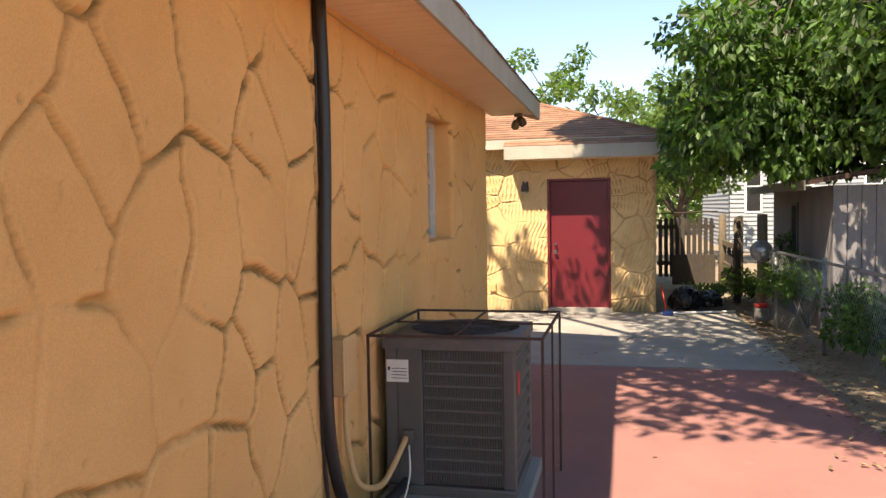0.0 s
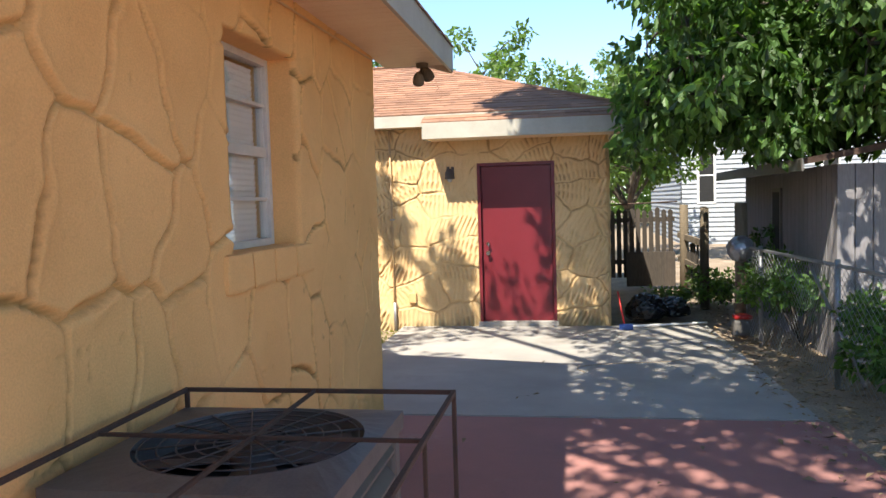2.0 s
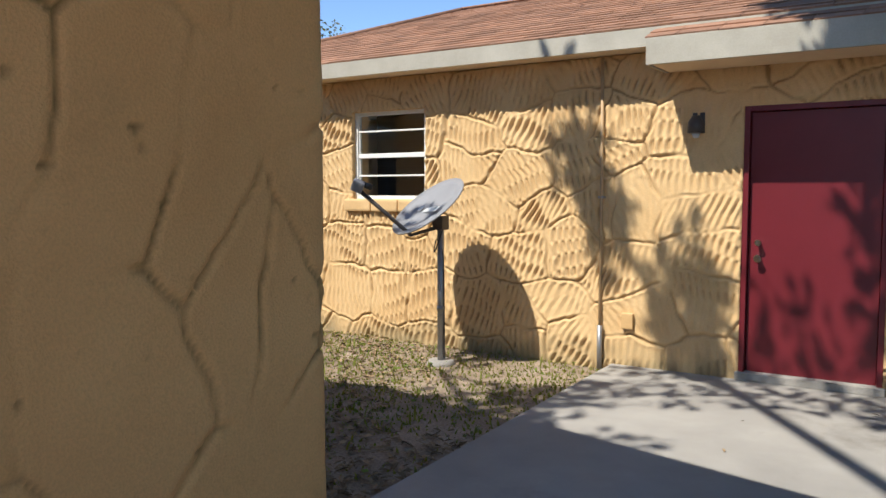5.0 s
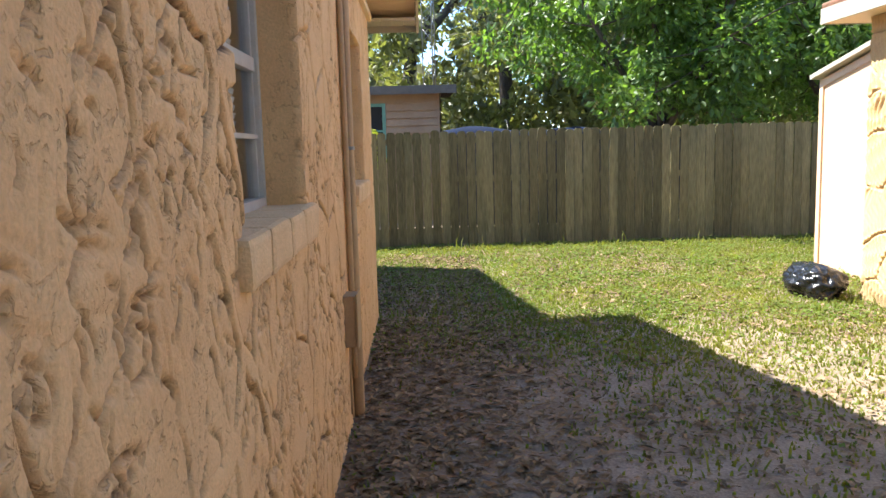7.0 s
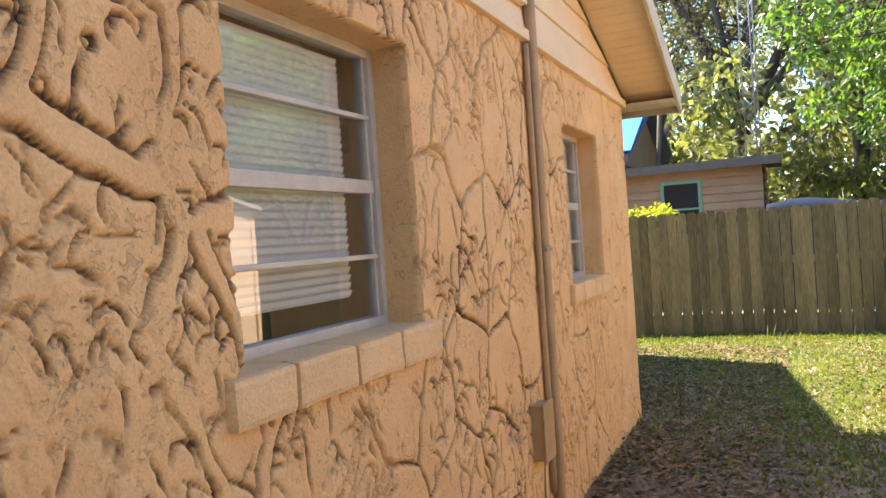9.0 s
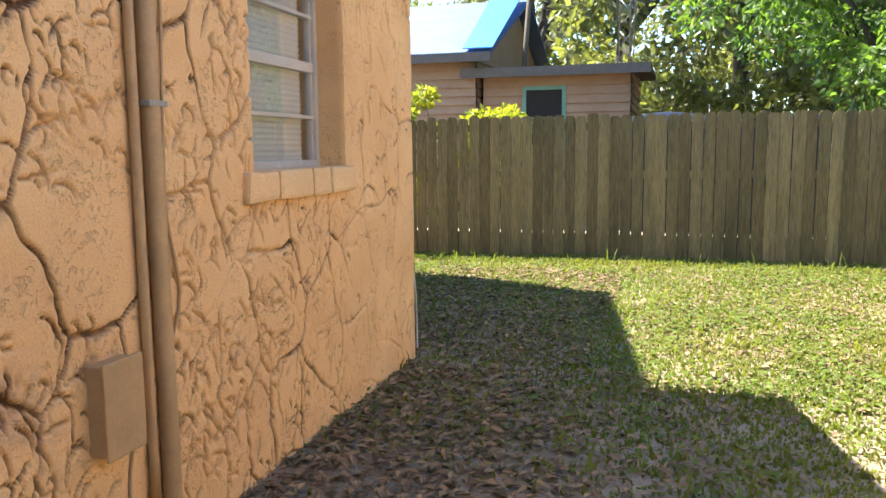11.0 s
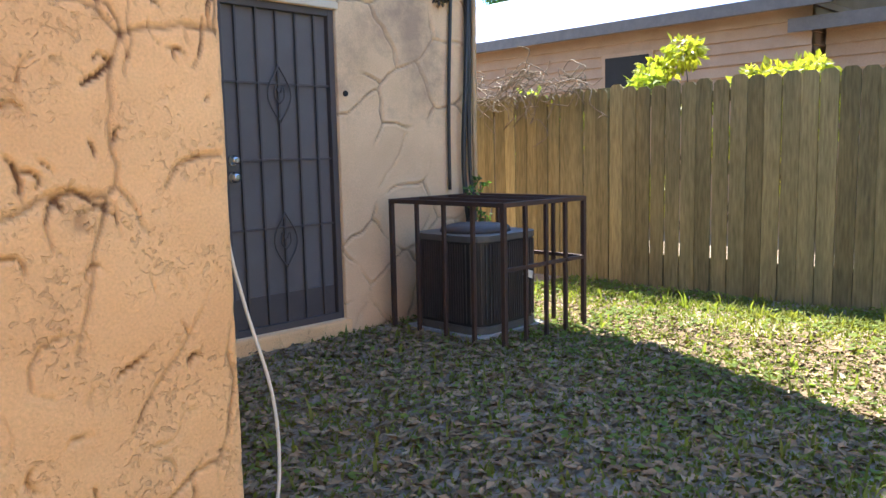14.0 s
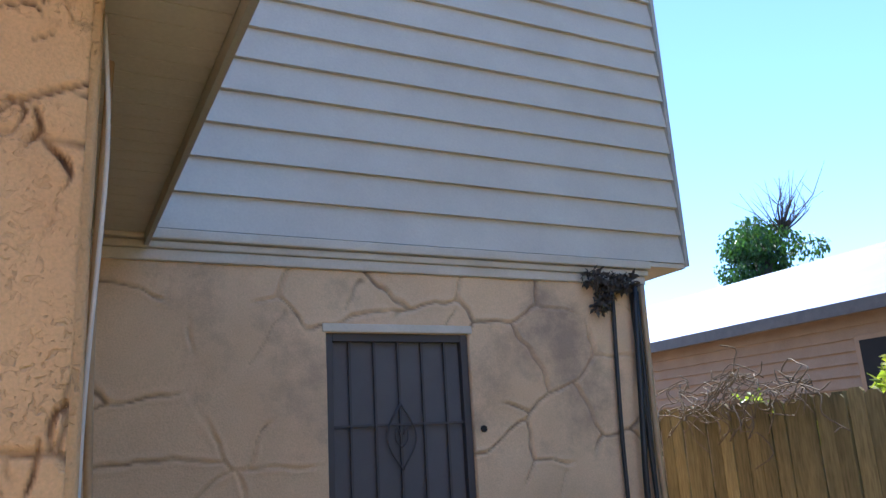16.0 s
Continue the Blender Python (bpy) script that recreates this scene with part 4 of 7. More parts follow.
def build_garage_roof():
    t = thing("roof_garage", (-4.4, 15, 2.6), "low hipped roof of sunlit brown shingles", "roof", kind="structure")
    xa, xb, y0, y1, k, ze = -8.95, -0.02, 12.35, 18.3, 0.37, 2.71
    yr = (y0 + y1) / 2
    run = yr - y0
    zr = ze + k * run
    ra, rb = Vector((xa + run, yr, zr)), Vector((xb - run, yr, zr))
    c = [Vector(p) for p in ((xa, y0, ze), (xb, y0, ze), (xb, y1, ze), (xa, y1, ze))]
    bm = bmesh.new()
    v = [bm.verts.new(p) for p in (*c, ra, rb)]
    low = [bm.verts.new(p - Vector((0, 0, 0.06))) for p in c]
    for f in ((0, 1, 5, 4), (1, 2, 5), (2, 3, 4, 5), (3, 0, 4)):
        bm.faces.new([v[i] for i in f])
    bm.faces.new(low[::-1])
    for i in range(4):
        bm.faces.new((low[i], low[(i + 1) % 4], v[(i + 1) % 4], v[i]))
    part("deck", bm, M["shingle"], t)
    verts, faces = [], []
    rnd = random.Random(8)
    step = 0.14
    slope = math.hypot(run, zr - ze)
    for side in range(4):
        a, b = c[side], c[(side + 1) % 4]
        along = (b - a).normalized()
        inward = Vector((-along.y, along.x, 0))
        upv = (inward * run + Vector((0, 0, zr - ze))).normalized()
        n = along.cross(upv).normalized()
        for r in range(int(slope / step) + 1):
            f0, f1 = r * step / slope, min(1, (r * step + step) / slope)
            s, end = run * f0 - rnd.random() * 0.3, (b - a).length - run * f0
            while s < end:
                lo, hi = max(s, run * f0), min(s + 0.292, end)
                if hi > lo + 0.02:
                    lift = 0.011 + 0.005 * rnd.random()
                    cut = run * (f1 - f0)
                    lo2, hi2 = max(lo, run * f1), min(hi, (b - a).length - run * f1)
                    if hi2 < lo2:
                        lo2 = hi2 = (lo2 + hi2) / 2
                    q = len(verts)
                    base = a + upv * (r * step - 0.012 - 0.004 * rnd.random())
                    topp = a + upv * (r * step + step)
                    verts += [tuple(p) for p in (base + along * lo + n * lift, base + along * hi + n * lift, topp + along * hi2 + n * 0.004, topp + along * lo2 + n * 0.004, base + along * lo, base + along * hi)]
                    faces += [(q, q + 1, q + 2, q + 3), (q + 4, q + 5, q + 1, q)]
                s += 0.3
    tagged(raw("shingle_course", verts, faces, M["shingle"], t), kind="stuff")
    for a, b in ((c[0], ra), (c[1], rb), (c[2], rb), (c[3], ra), (ra, rb)):
        part("hip_cap", tube([a + Vector((0, 0, 0.01)), b + Vector((0, 0, 0.01))], 0.035, 6), M["shingle"], t)
    for i in range(4):
        a, b = c[i], c[(i + 1) % 4]
        d = (b - a).normalized()
        side = Vector((d.y, -d.x, 0))
        part("fascia", poly([a + side * 0.002 + Vector((0, 0, -0.15)), b + side * 0.002 + Vector((0, 0, -0.15)), b + side * 0.002 + Vector((0, 0, -0.008)), a + side * 0.002 + Vector((0, 0, -0.008))], 0.022, side), M["fascia"], t, "white fascia board")
    sof = bmesh.new()
    box((xa + 0.01, y0 + 0.01, 2.565), (xb - 0.01, YG + 0.2, 2.58), bm=sof)
    box((GE - 0.2, YG + 0.2, 2.565), (xb - 0.01, y1 - 0.01, 2.58), bm=sof)
    box((xa + 0.01, YG + 0.2, 2.565), (GW + 0.2, y1 - 0.01, 2.58), bm=sof)
    part("soffit", sof, M["soffit"], t)
    # lower eave over the red door
    e = thing("door_eave", (-1.5, 12.2, 2.45), "short lower eave with a white fascia over the red door", "eave", kind="structure")
    part("board", poly([(-2.38, 12.10, 2.575), (-0.02, 12.10, 2.575), (-0.02, 12.6, 2.82), (-2.38, 12.6, 2.82)], 0.03, (0, 0, -1)), M["shingle"], e)
    shingle_slope(e, (-2.44, 12.08, 2.5753), (-0.01, 12.08, 2.5753), Vector((0, 0.52, 0.22)).normalized(), 4, seed=4)
    part("fascia", box((-2.43, 12.075, 2.38), (-0.01, 12.098, 2.575), 0.004), M["fascia"], e, "white fascia board")
    part("end_board", poly([(-2.43, 12.10, 2.38), (-2.43, 12.58, 2.38), (-2.43, 12.58, 2.78), (-2.43, 12.10, 2.59)], 0.02, (1, 0, 0)), M["fascia"], e)
    part("soffit", box((-2.4, 12.10, 2.385), (-0.02, 12.59, 2.40)), M["soffit"], e)


build_garage_roof()


# ---- windows and doors ----
def awning_window(name, a, b, z0, z1, face, axis, n, label, rails, drop=0.15, blind_gap=0.10, blind_to=0.0, metal="alu"):
    """A recessed aluminium window with stacked panes between rails, and a slatted blind behind. n: which way it faces."""
    def p(s, d, z):
        return (s, face + n * d, z) if axis == 0 else (face + n * d, s, z)
    t = thing(name, p((a + b) / 2, -drop, z0), label, "window", kind="structure")
    def bar(part_name, s0, s1, d0, d1, zz0, zz1, m, parent=t, bev=0.004, lab=""):
        lo, hi = p(s0, d0, zz0), p(s1, d1, zz1)
        return part(part_name, box([min(x, y) for x, y in zip(lo, hi)], [max(x, y) for x, y in zip(lo, hi)], bev), m, parent, lab)
    fw = 0.035
    for s0, s1, zz0, zz1 in ((a, a + fw, z0, z1), (b - fw, b, z0, z1), (a + fw, b - fw, z0, z0 + fw), (a + fw, b - fw, z1 - fw, z1)):
        bar("window_frame", s0, s1, -drop - 0.03, -drop + 0.03, zz0, zz1, M[metal])
    for s0, s1 in ((a + fw, a + fw + 0.016), (b - fw - 0.016, b - fw)):
        bar("window_track", s0, s1, -drop - 0.02, -drop + 0.012, z0 + fw, z1 - fw, M[metal])
    levels = [z0 + fw] + [z0 + (z1 - z0) * r for r, _ in rails] + [z1 - fw]
    for r, w in rails:
        zz = z0 + (z1 - z0) * r
        bar("rail", a + fw, b - fw, -drop - 0.016, -drop + 0.02, zz - w / 2, zz + w / 2, M[metal])
    for lo, hi in zip(levels, levels[1:]):
        pane = bar("pane", a + fw, b - fw, -drop - 0.006, -drop - 0.002, lo, hi, M["glass"], bev=0)
        pane.visible_shadow = False
    # blind of tilted slats, one mesh shared
    end = b - fw - blind_gap if blind_gap > 0 else b - fw
    start = a + fw + 0.01
    if blind_gap < 0:
        start, end = a + fw - blind_gap, b - fw - 0.01
    zz = z1 - fw - 0.02
    data = None
    count = 0
    while zz > z0 + fw + blind_to and count < 60:
        if data is None:
            bm = bmesh.new()
            q = [bm.verts.new(Vector(p(s, d, h)) - BASE[t]) for s, d, h in ((start, -drop - 0.044, 0.001), (end, -drop - 0.044, 0.001), (end, -drop - 0.036, 0.012), (start, -drop - 0.036, 0.012), (end, -drop - 0.030, 0.029), (start, -drop - 0.030, 0.029))]
            bm.faces.new((q[0], q[1], q[2], q[3]))
            bm.faces.new((q[3], q[2], q[4], q[5]))
            bmesh.ops.recalc_face_normals(bm, faces=bm.faces)
            data = bpy.data.meshes.new("slat")
            bm.to_mesh(data)
            bm.free()
            data.materials.append(M["blind"])
        slat = new("slat", data)
        slat.parent = t
        slat.location = (0, 0, zz - 0.026)
        zz -= 0.0275
        count += 1
    # near-black panel stands in for the darkness of the room
    bar("room_wall", a - 0.3, b + 0.3, -drop - 0.75, -drop - 0.73, z0 - 0.3, z1 + 0.3, M["void"], bev=0, lab="black panel standing in for the unlit room")
    return t


def block_sill(name, a, b, z, face, axis, n, pieces, label, m, proud=0.05, tall=0.14, seed=0):
    """A sill of rough cast blocks under a window, each block its own piece."""
    t = thing(name, (0, 0, 0), label, "sill", kind="structure")
    rnd = random.Random(seed)
    cuts = [a + (b - a) * (i + (rnd.random() - 0.5) * 0.3 * (0 < i < pieces)) / pieces for i in range(pieces + 1)]
    for s0, s1 in zip(cuts, cuts[1:]):
        g = 0.004
        lo = (s0 + g, face - 0.16 * n, z - tall) if axis == 0 else (face - 0.16 * n, s0 + g, z - tall)
        hi = (s1 - g, face + proud * n, z) if axis == 0 else (face + proud * n, s1 - g, z)
        bm = box([min(x, y) for x, y in zip(lo, hi)], [max(x, y) for x, y in zip(lo, hi)], 0.02)
        bmesh.ops.subdivide_edges(bm, edges=bm.edges, cuts=1, use_grid_fill=True)
        for v in bm.verts:
            v.co += Vector([(noise.noise(v.co * 9 + Vector((k * 7.1, seed, 0)))) * 0.008 for k in range(3)])
        part("block", bm, m, t, smooth=False)
    return t


R4 = [(0.25, 0.018), (0.5, 0.05), (0.75, 0.018)]
awning_window("window_1", 5.59, 6.41, 1.42, 2.34, XE, 1, 1, "aluminium awning window with white blinds, deep set in stucco", R4, blind_gap=0.03)
awning_window("window_2", -4.27, -3.22, 1.29, 2.31, YN, 0, 1, "aluminium awning window with a crooked white blind", R4, blind_gap=-0.12, blind_to=0.09)
awning_window("window_3", -7.4, -6.46, 1.26, 2.27, YN, 0, 1, "aluminium awning window with blinds in a deep recess", R4, blind_gap=-0.05)
awning_window("window_4", -5.63, -4.74, 1.37, 2.24, YG, 0, -1, "white framed window with dark glass and no blind", [(0.27, 0.016), (0.5, 0.045), (0.78, 0.016)], drop=0.05, blind_gap=0.02, blind_to=2.0, metal="white")
block_sill("sill_1", 5.50, 6.54, 1.422, XE, 1, 1, 4, "rough ochre block sill under the window", M["stucco"], 0.045, 0.16, 3)
block_sill("sill_2", -4.36, -3.14, 1.292, YN, 0, 1, 4, "rough peach block sill under the window", M["sill_peach"], 0.06, 0.13, 5)
block_sill("sill_3", -7.48, -6.36, 1.262, YN, 0, 1, 4, "rough peach block sill under the window", M["sill_peach"], 0.06, 0.13, 8)
block_sill("sill_4", -5.72, -4.65, 1.37, YG, 0, -1, 3, "rough tan block sill under the window", M["stucco_garage"], 0.07, 0.12, 9)


def build_red_door():
    t = thing("door_1", ((DOOR_G[0] + DOOR_G[1]) / 2, YG, 0.04), "closed plain dark red painted door with two brass locks", "door", kind="structure")
    a, b, z0, z1 = DOOR_G
    part("leaf", box((a + 0.045, YG + 0.03, z0 + 0.02), (b - 0.045, YG + 0.075, z1 - 0.045), 0.003), M["red_door"], t, "dark red painted leaf")
    for lo, hi in (((a, z0), (a + 0.04, z1)), ((b - 0.04, z0), (b, z1)), ((a + 0.04, z1 - 0.04), (b - 0.04, z1))):
        part("jamb", box((lo[0], YG - 0.02, lo[1]), (hi[0], YG + 0.12, hi[1]), 0.004), M["red_door"], t)
    part("threshold", box((a - 0.02, YG - 0.06, 0.0), (b + 0.02, YG + 0.14, z0 + 0.02), 0.006), M["concrete"], t, "worn concrete threshold")
    for z, r in ((0.94, 0.03), (1.06, 0.024)):
        part("knob", tube([(a + 0.12, YG + 0.03, z), (a + 0.12, YG - 0.005, z), (a + 0.12, YG - 0.03, z)], [r * 0.7, r * 0.6, r], 12), M["chrome"], t, "tarnished metal lock")


build_red_door()


def build_security_door():
    a, b, z0, z1 = DOOR_N
    t = thing("door_2", ((a + b) / 2, YD, z0), "closed black security screen door with iron bars and scroll ornament", "door", kind="structure")
    y = YD - 0.02
    part("screen", box((a + 0.04, y - 0.03, z0 + 0.03), (b - 0.04, y - 0.022, z1 - 0.03)), M["screen"], t, "dark mesh screen")
    part("kick_plate", box((a + 0.05, y - 0.02, z0 + 0.04), (b - 0.05, y - 0.012, z0 + 0.24), 0.002), M["black_metal"], t)
    for lo, hi in (((a, z0), (a + 0.045, z1)), ((b - 0.045, z0), (b, z1)), ((a + 0.045, z1 - 0.045), (b - 0.045, z1)), ((a + 0.045, z0), (b - 0.045, z0 + 0.045))):
        part("frame_bar", box((lo[0], y - 0.025, lo[1]), (hi[0], y + 0.02, hi[1]), 0.004), M["black_metal"], t)
    for i in range(1, 6):
        x = a + (b - a) * i / 6
        part("bar", box((x - 0.007, y - 0.01, z0 + 0.045), (x + 0.007, y + 0.006, z1 - 0.045), 0.002), M["black_metal"], t)
    for f in (0.32, 0.53, 0.76):
        z = z0 + (z1 - z0) * f
        part("cross_bar", box((a + 0.045, y - 0.008, z - 0.007), (b - 0.045, y + 0.004, z + 0.007), 0.002), M["black_metal"], t)
    xm = (a + b) / 2
    for zc in (z0 + 0.58, z0 + 1.52):
        for s in (-1, 1):
            part("scroll", tube(smooth_path([(xm, y + 0.008, zc - 0.17), (xm + s * 0.075, y + 0.008, zc - 0.05), (xm + s * 0.08, y + 0.008, zc + 0.05), (xm, y + 0.008, zc + 0.19)]), 0.006, 6), M["black_metal"], t)
            part("scroll", tube(smooth_path([(xm, y + 0.008, zc - 0.05), (xm + s * 0.035, y + 0.008, zc - 0.01), (xm + s * 0.03, y + 0.008, zc + 0.06), (xm + s * 0.01, y + 0.008, zc + 0.02)]), 0.005, 6), M["black_metal"], t)
    for z, r in ((1.06, 0.034), (1.165, 0.03)):
        part("knob", tube([(b - 0.075, y, z), (b - 0.075, y + 0.025, z), (b - 0.075, y + 0.03, z), (b - 0.075, y + 0.06, z), (b - 0.075, y + 0.07, z)], [r * 1.1, r * 1.05, r * 0.5, r * 0.9, r * 0.5], 14), M["chrome"], t, "bright chrome lock")
    part("threshold", box((a - 0.03, YD - 0.1, z0 - 0.14), (b + 0.03, YD + 0.06, z0 - 0.004), 0.02), M["stucco_north"], t, "stucco step")
    part("door_head", box((a - 0.02, YD + 0.012, z1 + 0.002), (b + 0.02, YD + 0.035, z1 + 0.05), 0.008), M["trim"], t)


build_security_door()


# ---- fence behind the lawn ----
def build_fence():
    x = -13.6
    t = thing("wooden_fence", (x, 9, -0.05), "tall weathered brown picket fence with narrow gaps and dog-eared tops", "fence")
    rnd = random.Random(4)
    for z in (0.20, 1.0, 1.6):
        part("rail", box((x - 0.075, -2.0, z - 0.045), (x - 0.03, 19.0, z + 0.045), 0.004), M["fence"], t)
    # board added behind the pickets to block light through the bottom gaps
    part("kick_board", box((x - 0.072, -2.0, -0.1), (x - 0.034, 19.0, 0.154), 0.004), M["fence"], t, "foot board added to close the bottom gaps")
    for i in range(9):
        y = -1.5 + i * 2.44
        part("post", box((x - 0.165, y - 0.05, -0.2), (x - 0.076, y + 0.05, 1.75), 0.005), M["fence"], t)
    shapes = []
    for k in range(5):
        w, h = 0.129 + 0.005 * rnd.random(), 1.815 + 0.03 * rnd.random()
        e = 0.03
        bm = poly([(0, -w / 2, 0), (0, w / 2, 0), (0, w / 2, h - e), (0, w / 2 - e, h), (0, -w / 2 + e, h), (0, -w / 2, h - e)], 0.018, (1, 0, 0))
        data = bpy.data.meshes.new("board")
        bm.to_mesh(data)
        bm.free()
        data.materials.append(M["fence"])
        shapes.append(data)
    y = -2.0
    while y < 19.0:
        ob = new("board", rnd.choice(shapes))
        ob.parent = t
        ob.matrix_basis = pose(-0.028 + 0.006 * rnd.random(), y - 9, -0.02 - 0.03 * rnd.random(), 0.14 * rnd.gauss(0, 1), 0.2 * rnd.gauss(0, 1), rnd.gauss(0, 1.2))
        y += 0.1365 + 0.012 * rnd.random() ** 2


build_fence()


# ---- trees ----
def leaf_cloud(name, centres, radii, count, size, material, parent, seed, droop=0.4):
    """Many small folded leaves in clumps round the given centres."""
    rng = np.random.default_rng(seed)
    c, r = np.array(centres, float), np.array(radii, float)
    weight = r ** 2.2
    pick = rng.choice(len(c), count, p=weight / weight.sum())
    d = rng.normal(size=(count, 3))
    d /= np.linalg.norm(d, axis=1, keepdims=True)
    dist = r[pick] * (0.35 + 0.65 * rng.random(count) ** 0.6)
    at = c[pick] + d * dist[:, None] * np.array((1, 1, 0.75))
    axis = d * 0.5 + rng.normal(size=(count, 3)) * 0.6 + np.array((0, 0, -droop))
    axis /= np.linalg.norm(axis, axis=1, keepdims=True)
    side = np.cross(axis, rng.normal(size=(count, 3)))
    side /= np.linalg.norm(side, axis=1, keepdims=True)
    up = np.cross(side, axis)
    s = (size * (0.6 + 0.8 * rng.random(count)))[:, None]
    v = np.stack([at, at + axis * s * 0.5 + side * s * 0.26 + up * s * 0.08, at + axis * s, at + axis * s * 0.5 - side * s * 0.26 + up * s * 0.08], 1).reshape(-1, 3)
    i = np.arange(count) * 4
    faces = np.concatenate([np.stack([i, i + 1, i + 2], 1), np.stack([i, i + 2, i + 3], 1)])
    return raw(name, v, faces, material, parent)


def tree(at, height, spread, trunk_r, seed, leaves, size, material, label, bare=0.35, lean=(0, 0), clump=0.55, flat=1.0, name="tree", limbs=7):
    """A tapered trunk that forks into limbs and twigs, with clumps of leaves round the twigs."""
    rnd = random.Random(seed)
    t = thing(name, at, label, "tree")
    base = Vector(at)
    fork = height * bare
    bend = [base + Vector((lean[0] * f + rnd.uniform(-0.06, 0.06) * height * 0.1, lean[1] * f + rnd.uniform(-0.06, 0.06) * height * 0.1, fork * f - 0.15 * (f == 0))) for f in (0, 0.33, 0.66, 1)]
    bm = tube(smooth_path(bend, 4), [trunk_r * (1.25 if k == 0 else 1 - 0.028 * k) for k in range(13)], 10)
    centres, radii = [], []
    wood = bmesh.new()
    top = bend[-1]
    for k in range(limbs):
        ang = 2 * math.pi * (k + rnd.random() * 0.6) / limbs
        reach = spread * rnd.uniform(0.55, 1.0)
        rise = (height - fork) * rnd.uniform(0.35, 0.95) * flat
        end = top + Vector((math.cos(ang) * reach, math.sin(ang) * reach, rise))
        mid = top + (end - top) * 0.5 + Vector((rnd.uniform(-0.12, 0.12) * reach, rnd.uniform(-0.12, 0.12) * reach, 0.12 * rise))
        path = smooth_path([top, mid, end], 5)
        r0 = trunk_r * rnd.uniform(0.38, 0.55)
        tube(path, [r0 * (1 - 0.085 * q) for q in range(len(path))], 7, wood)
        for q in range(4, len(path)):
            for _ in range(2):
                tip = path[q] + Vector((rnd.gauss(0, 1), rnd.gauss(0, 1), rnd.gauss(0.15, 0.7))) * spread * 0.28
                mid2 = (path[q] + tip) / 2 + Vector((0, 0, rnd.uniform(-0.1, 0.2)))
                tube([path[q], mid2, tip], [r0 * 0.32, r0 * 0.2, r0 * 0.07], 5, wood)
                centres.append(tuple(tip))
                radii.append(clump * rnd.uniform(0.6, 1.3) * spread * 0.3)
    part("trunk", bm, M["bark"], t, smooth=True)
    part("branchwork", wood, M["bark"], t, smooth=True)
    leaf_cloud("crown", centres, radii, leaves, size, material, t, seed)
    return t


# the broad tree beyond the east side
def overhanging_tree():
    t = thing("tree", (4.6, 12.0, -0.05), "broad dense dark green tree hanging low over the drive", "tree")
    rnd = random.Random(55)
    top = Vector((3.9, 11.8, 3.4))
    part("trunk", tube(smooth_path([(4.6, 12.0, -0.2), (4.5, 11.9, 1.2), (4.2, 11.9, 2.4), top], 4), [0.24 - 0.008 * k for k in range(13)], 12), M["bark"], t, smooth=True)
    wood = bmesh.new()
    centres, radii = [], []
    ends = [(0.5, 11.0, 3.6), (0.6, 12.6, 3.5), (0.9, 13.6, 4.4), (1.2, 10.2, 4.2), (1.6, 11.6, 5.2), (2.4, 9.4, 3.6), (2.6, 12.4, 5.8), (2.2, 10.6, 3.2), (3.4, 10.0, 5.0), (3.2, 13.4, 5.0), (4.6, 10.4, 4.2), (5.4, 12.0, 5.4), (3.0, 8.4, 4.2), (2.0, 13.0, 3.4), (4.4, 8.8, 3.4), (1.4, 14.6, 5.0), (2.4, 11.6, 2.9), (3.0, 9.6, 2.8), (1.5, 12.2, 3.0), (3.6, 11.0, 2.7), (2.2, 8.0, 3.4), (0.9, 11.2, 2.9), (1.3, 11.6, 2.75), (1.7, 12.6, 2.7), (2.4, 13.6, 2.9), (2.9, 12.6, 2.6), (2.0, 10.2, 2.9), (2.7, 11.0, 2.55), (3.2, 14.6, 3.2), (2.3, 15.4, 3.6), (0.25, 11.4, 2.9), (0.5, 11.6, 2.6), (0.9, 11.5, 2.4), (0.4, 11.0, 3.3)]
    for e in ends:
        end = Vector(e)
        path = smooth_path([top, top + (end - top) * 0.5 + Vector((0, 0, 0.45)), end], 6)
        tube(path, [0.10 - 0.0068 * q for q in range(len(path))], 7, wood)
        for q in range(4, len(path)):
            for _ in range(3):
                tip = path[q] + Vector((rnd.gauss(0, 0.5), rnd.gauss(0, 0.5), rnd.gauss(-0.15, 0.45)))
                tip.z = max(tip.z, 2.15 + 0.45 * rnd.random())
                tip.x = max(tip.x, 0.15)
                tube([path[q], (path[q] + tip) / 2 + Vector((0, 0, 0.08)), tip], [0.02, 0.014, 0.005], 5, wood)
                centres.append(tuple(tip))
                radii.append(rnd.uniform(0.28, 0.5))
    part("branchwork", wood, M["bark"], t, smooth=True)
    leaf_cloud("crown", centres, radii, 82000, 0.13, M["leaf"], t, 78, droop=0.9)


overhanging_tree()
tree((6.5, 9.0, -0.05), 7.5, 3.2, 0.2, 6, 116000, 0.15, M["leaf_deep"], "broad dark green leafy tree behind the shed", bare=0.36, flat=0.75, clump=0.75, limbs=9)
tree((7.0, 17.0, -0.05), 9.5, 4.3, 0.22, 5, 26000, 0.16, M["leaf"], "broad dark green leafy tree behind the shed", bare=0.25, flat=0.75, clump=0.75, limbs=9)
# beyond the garage
tree((0.8, 24.0, -0.1), 6.2, 2.6, 0.15, 15, 12000, 0.17, M["leaf_light"], "light green tree behind the garage", bare=0.22)
tree((-5.5, 29.0, -0.1), 7.6, 3.2, 0.2, 16, 12000, 0.2, M["leaf_light"], "light green tree behind the garage", bare=0.25)
tree((2.5, 46.0, -0.1), 9.0, 5.0, 0.2, 17, 11000, 0.3, M["leaf_light"], "light green tree far behind the houses", bare=0.2, clump=0.8)
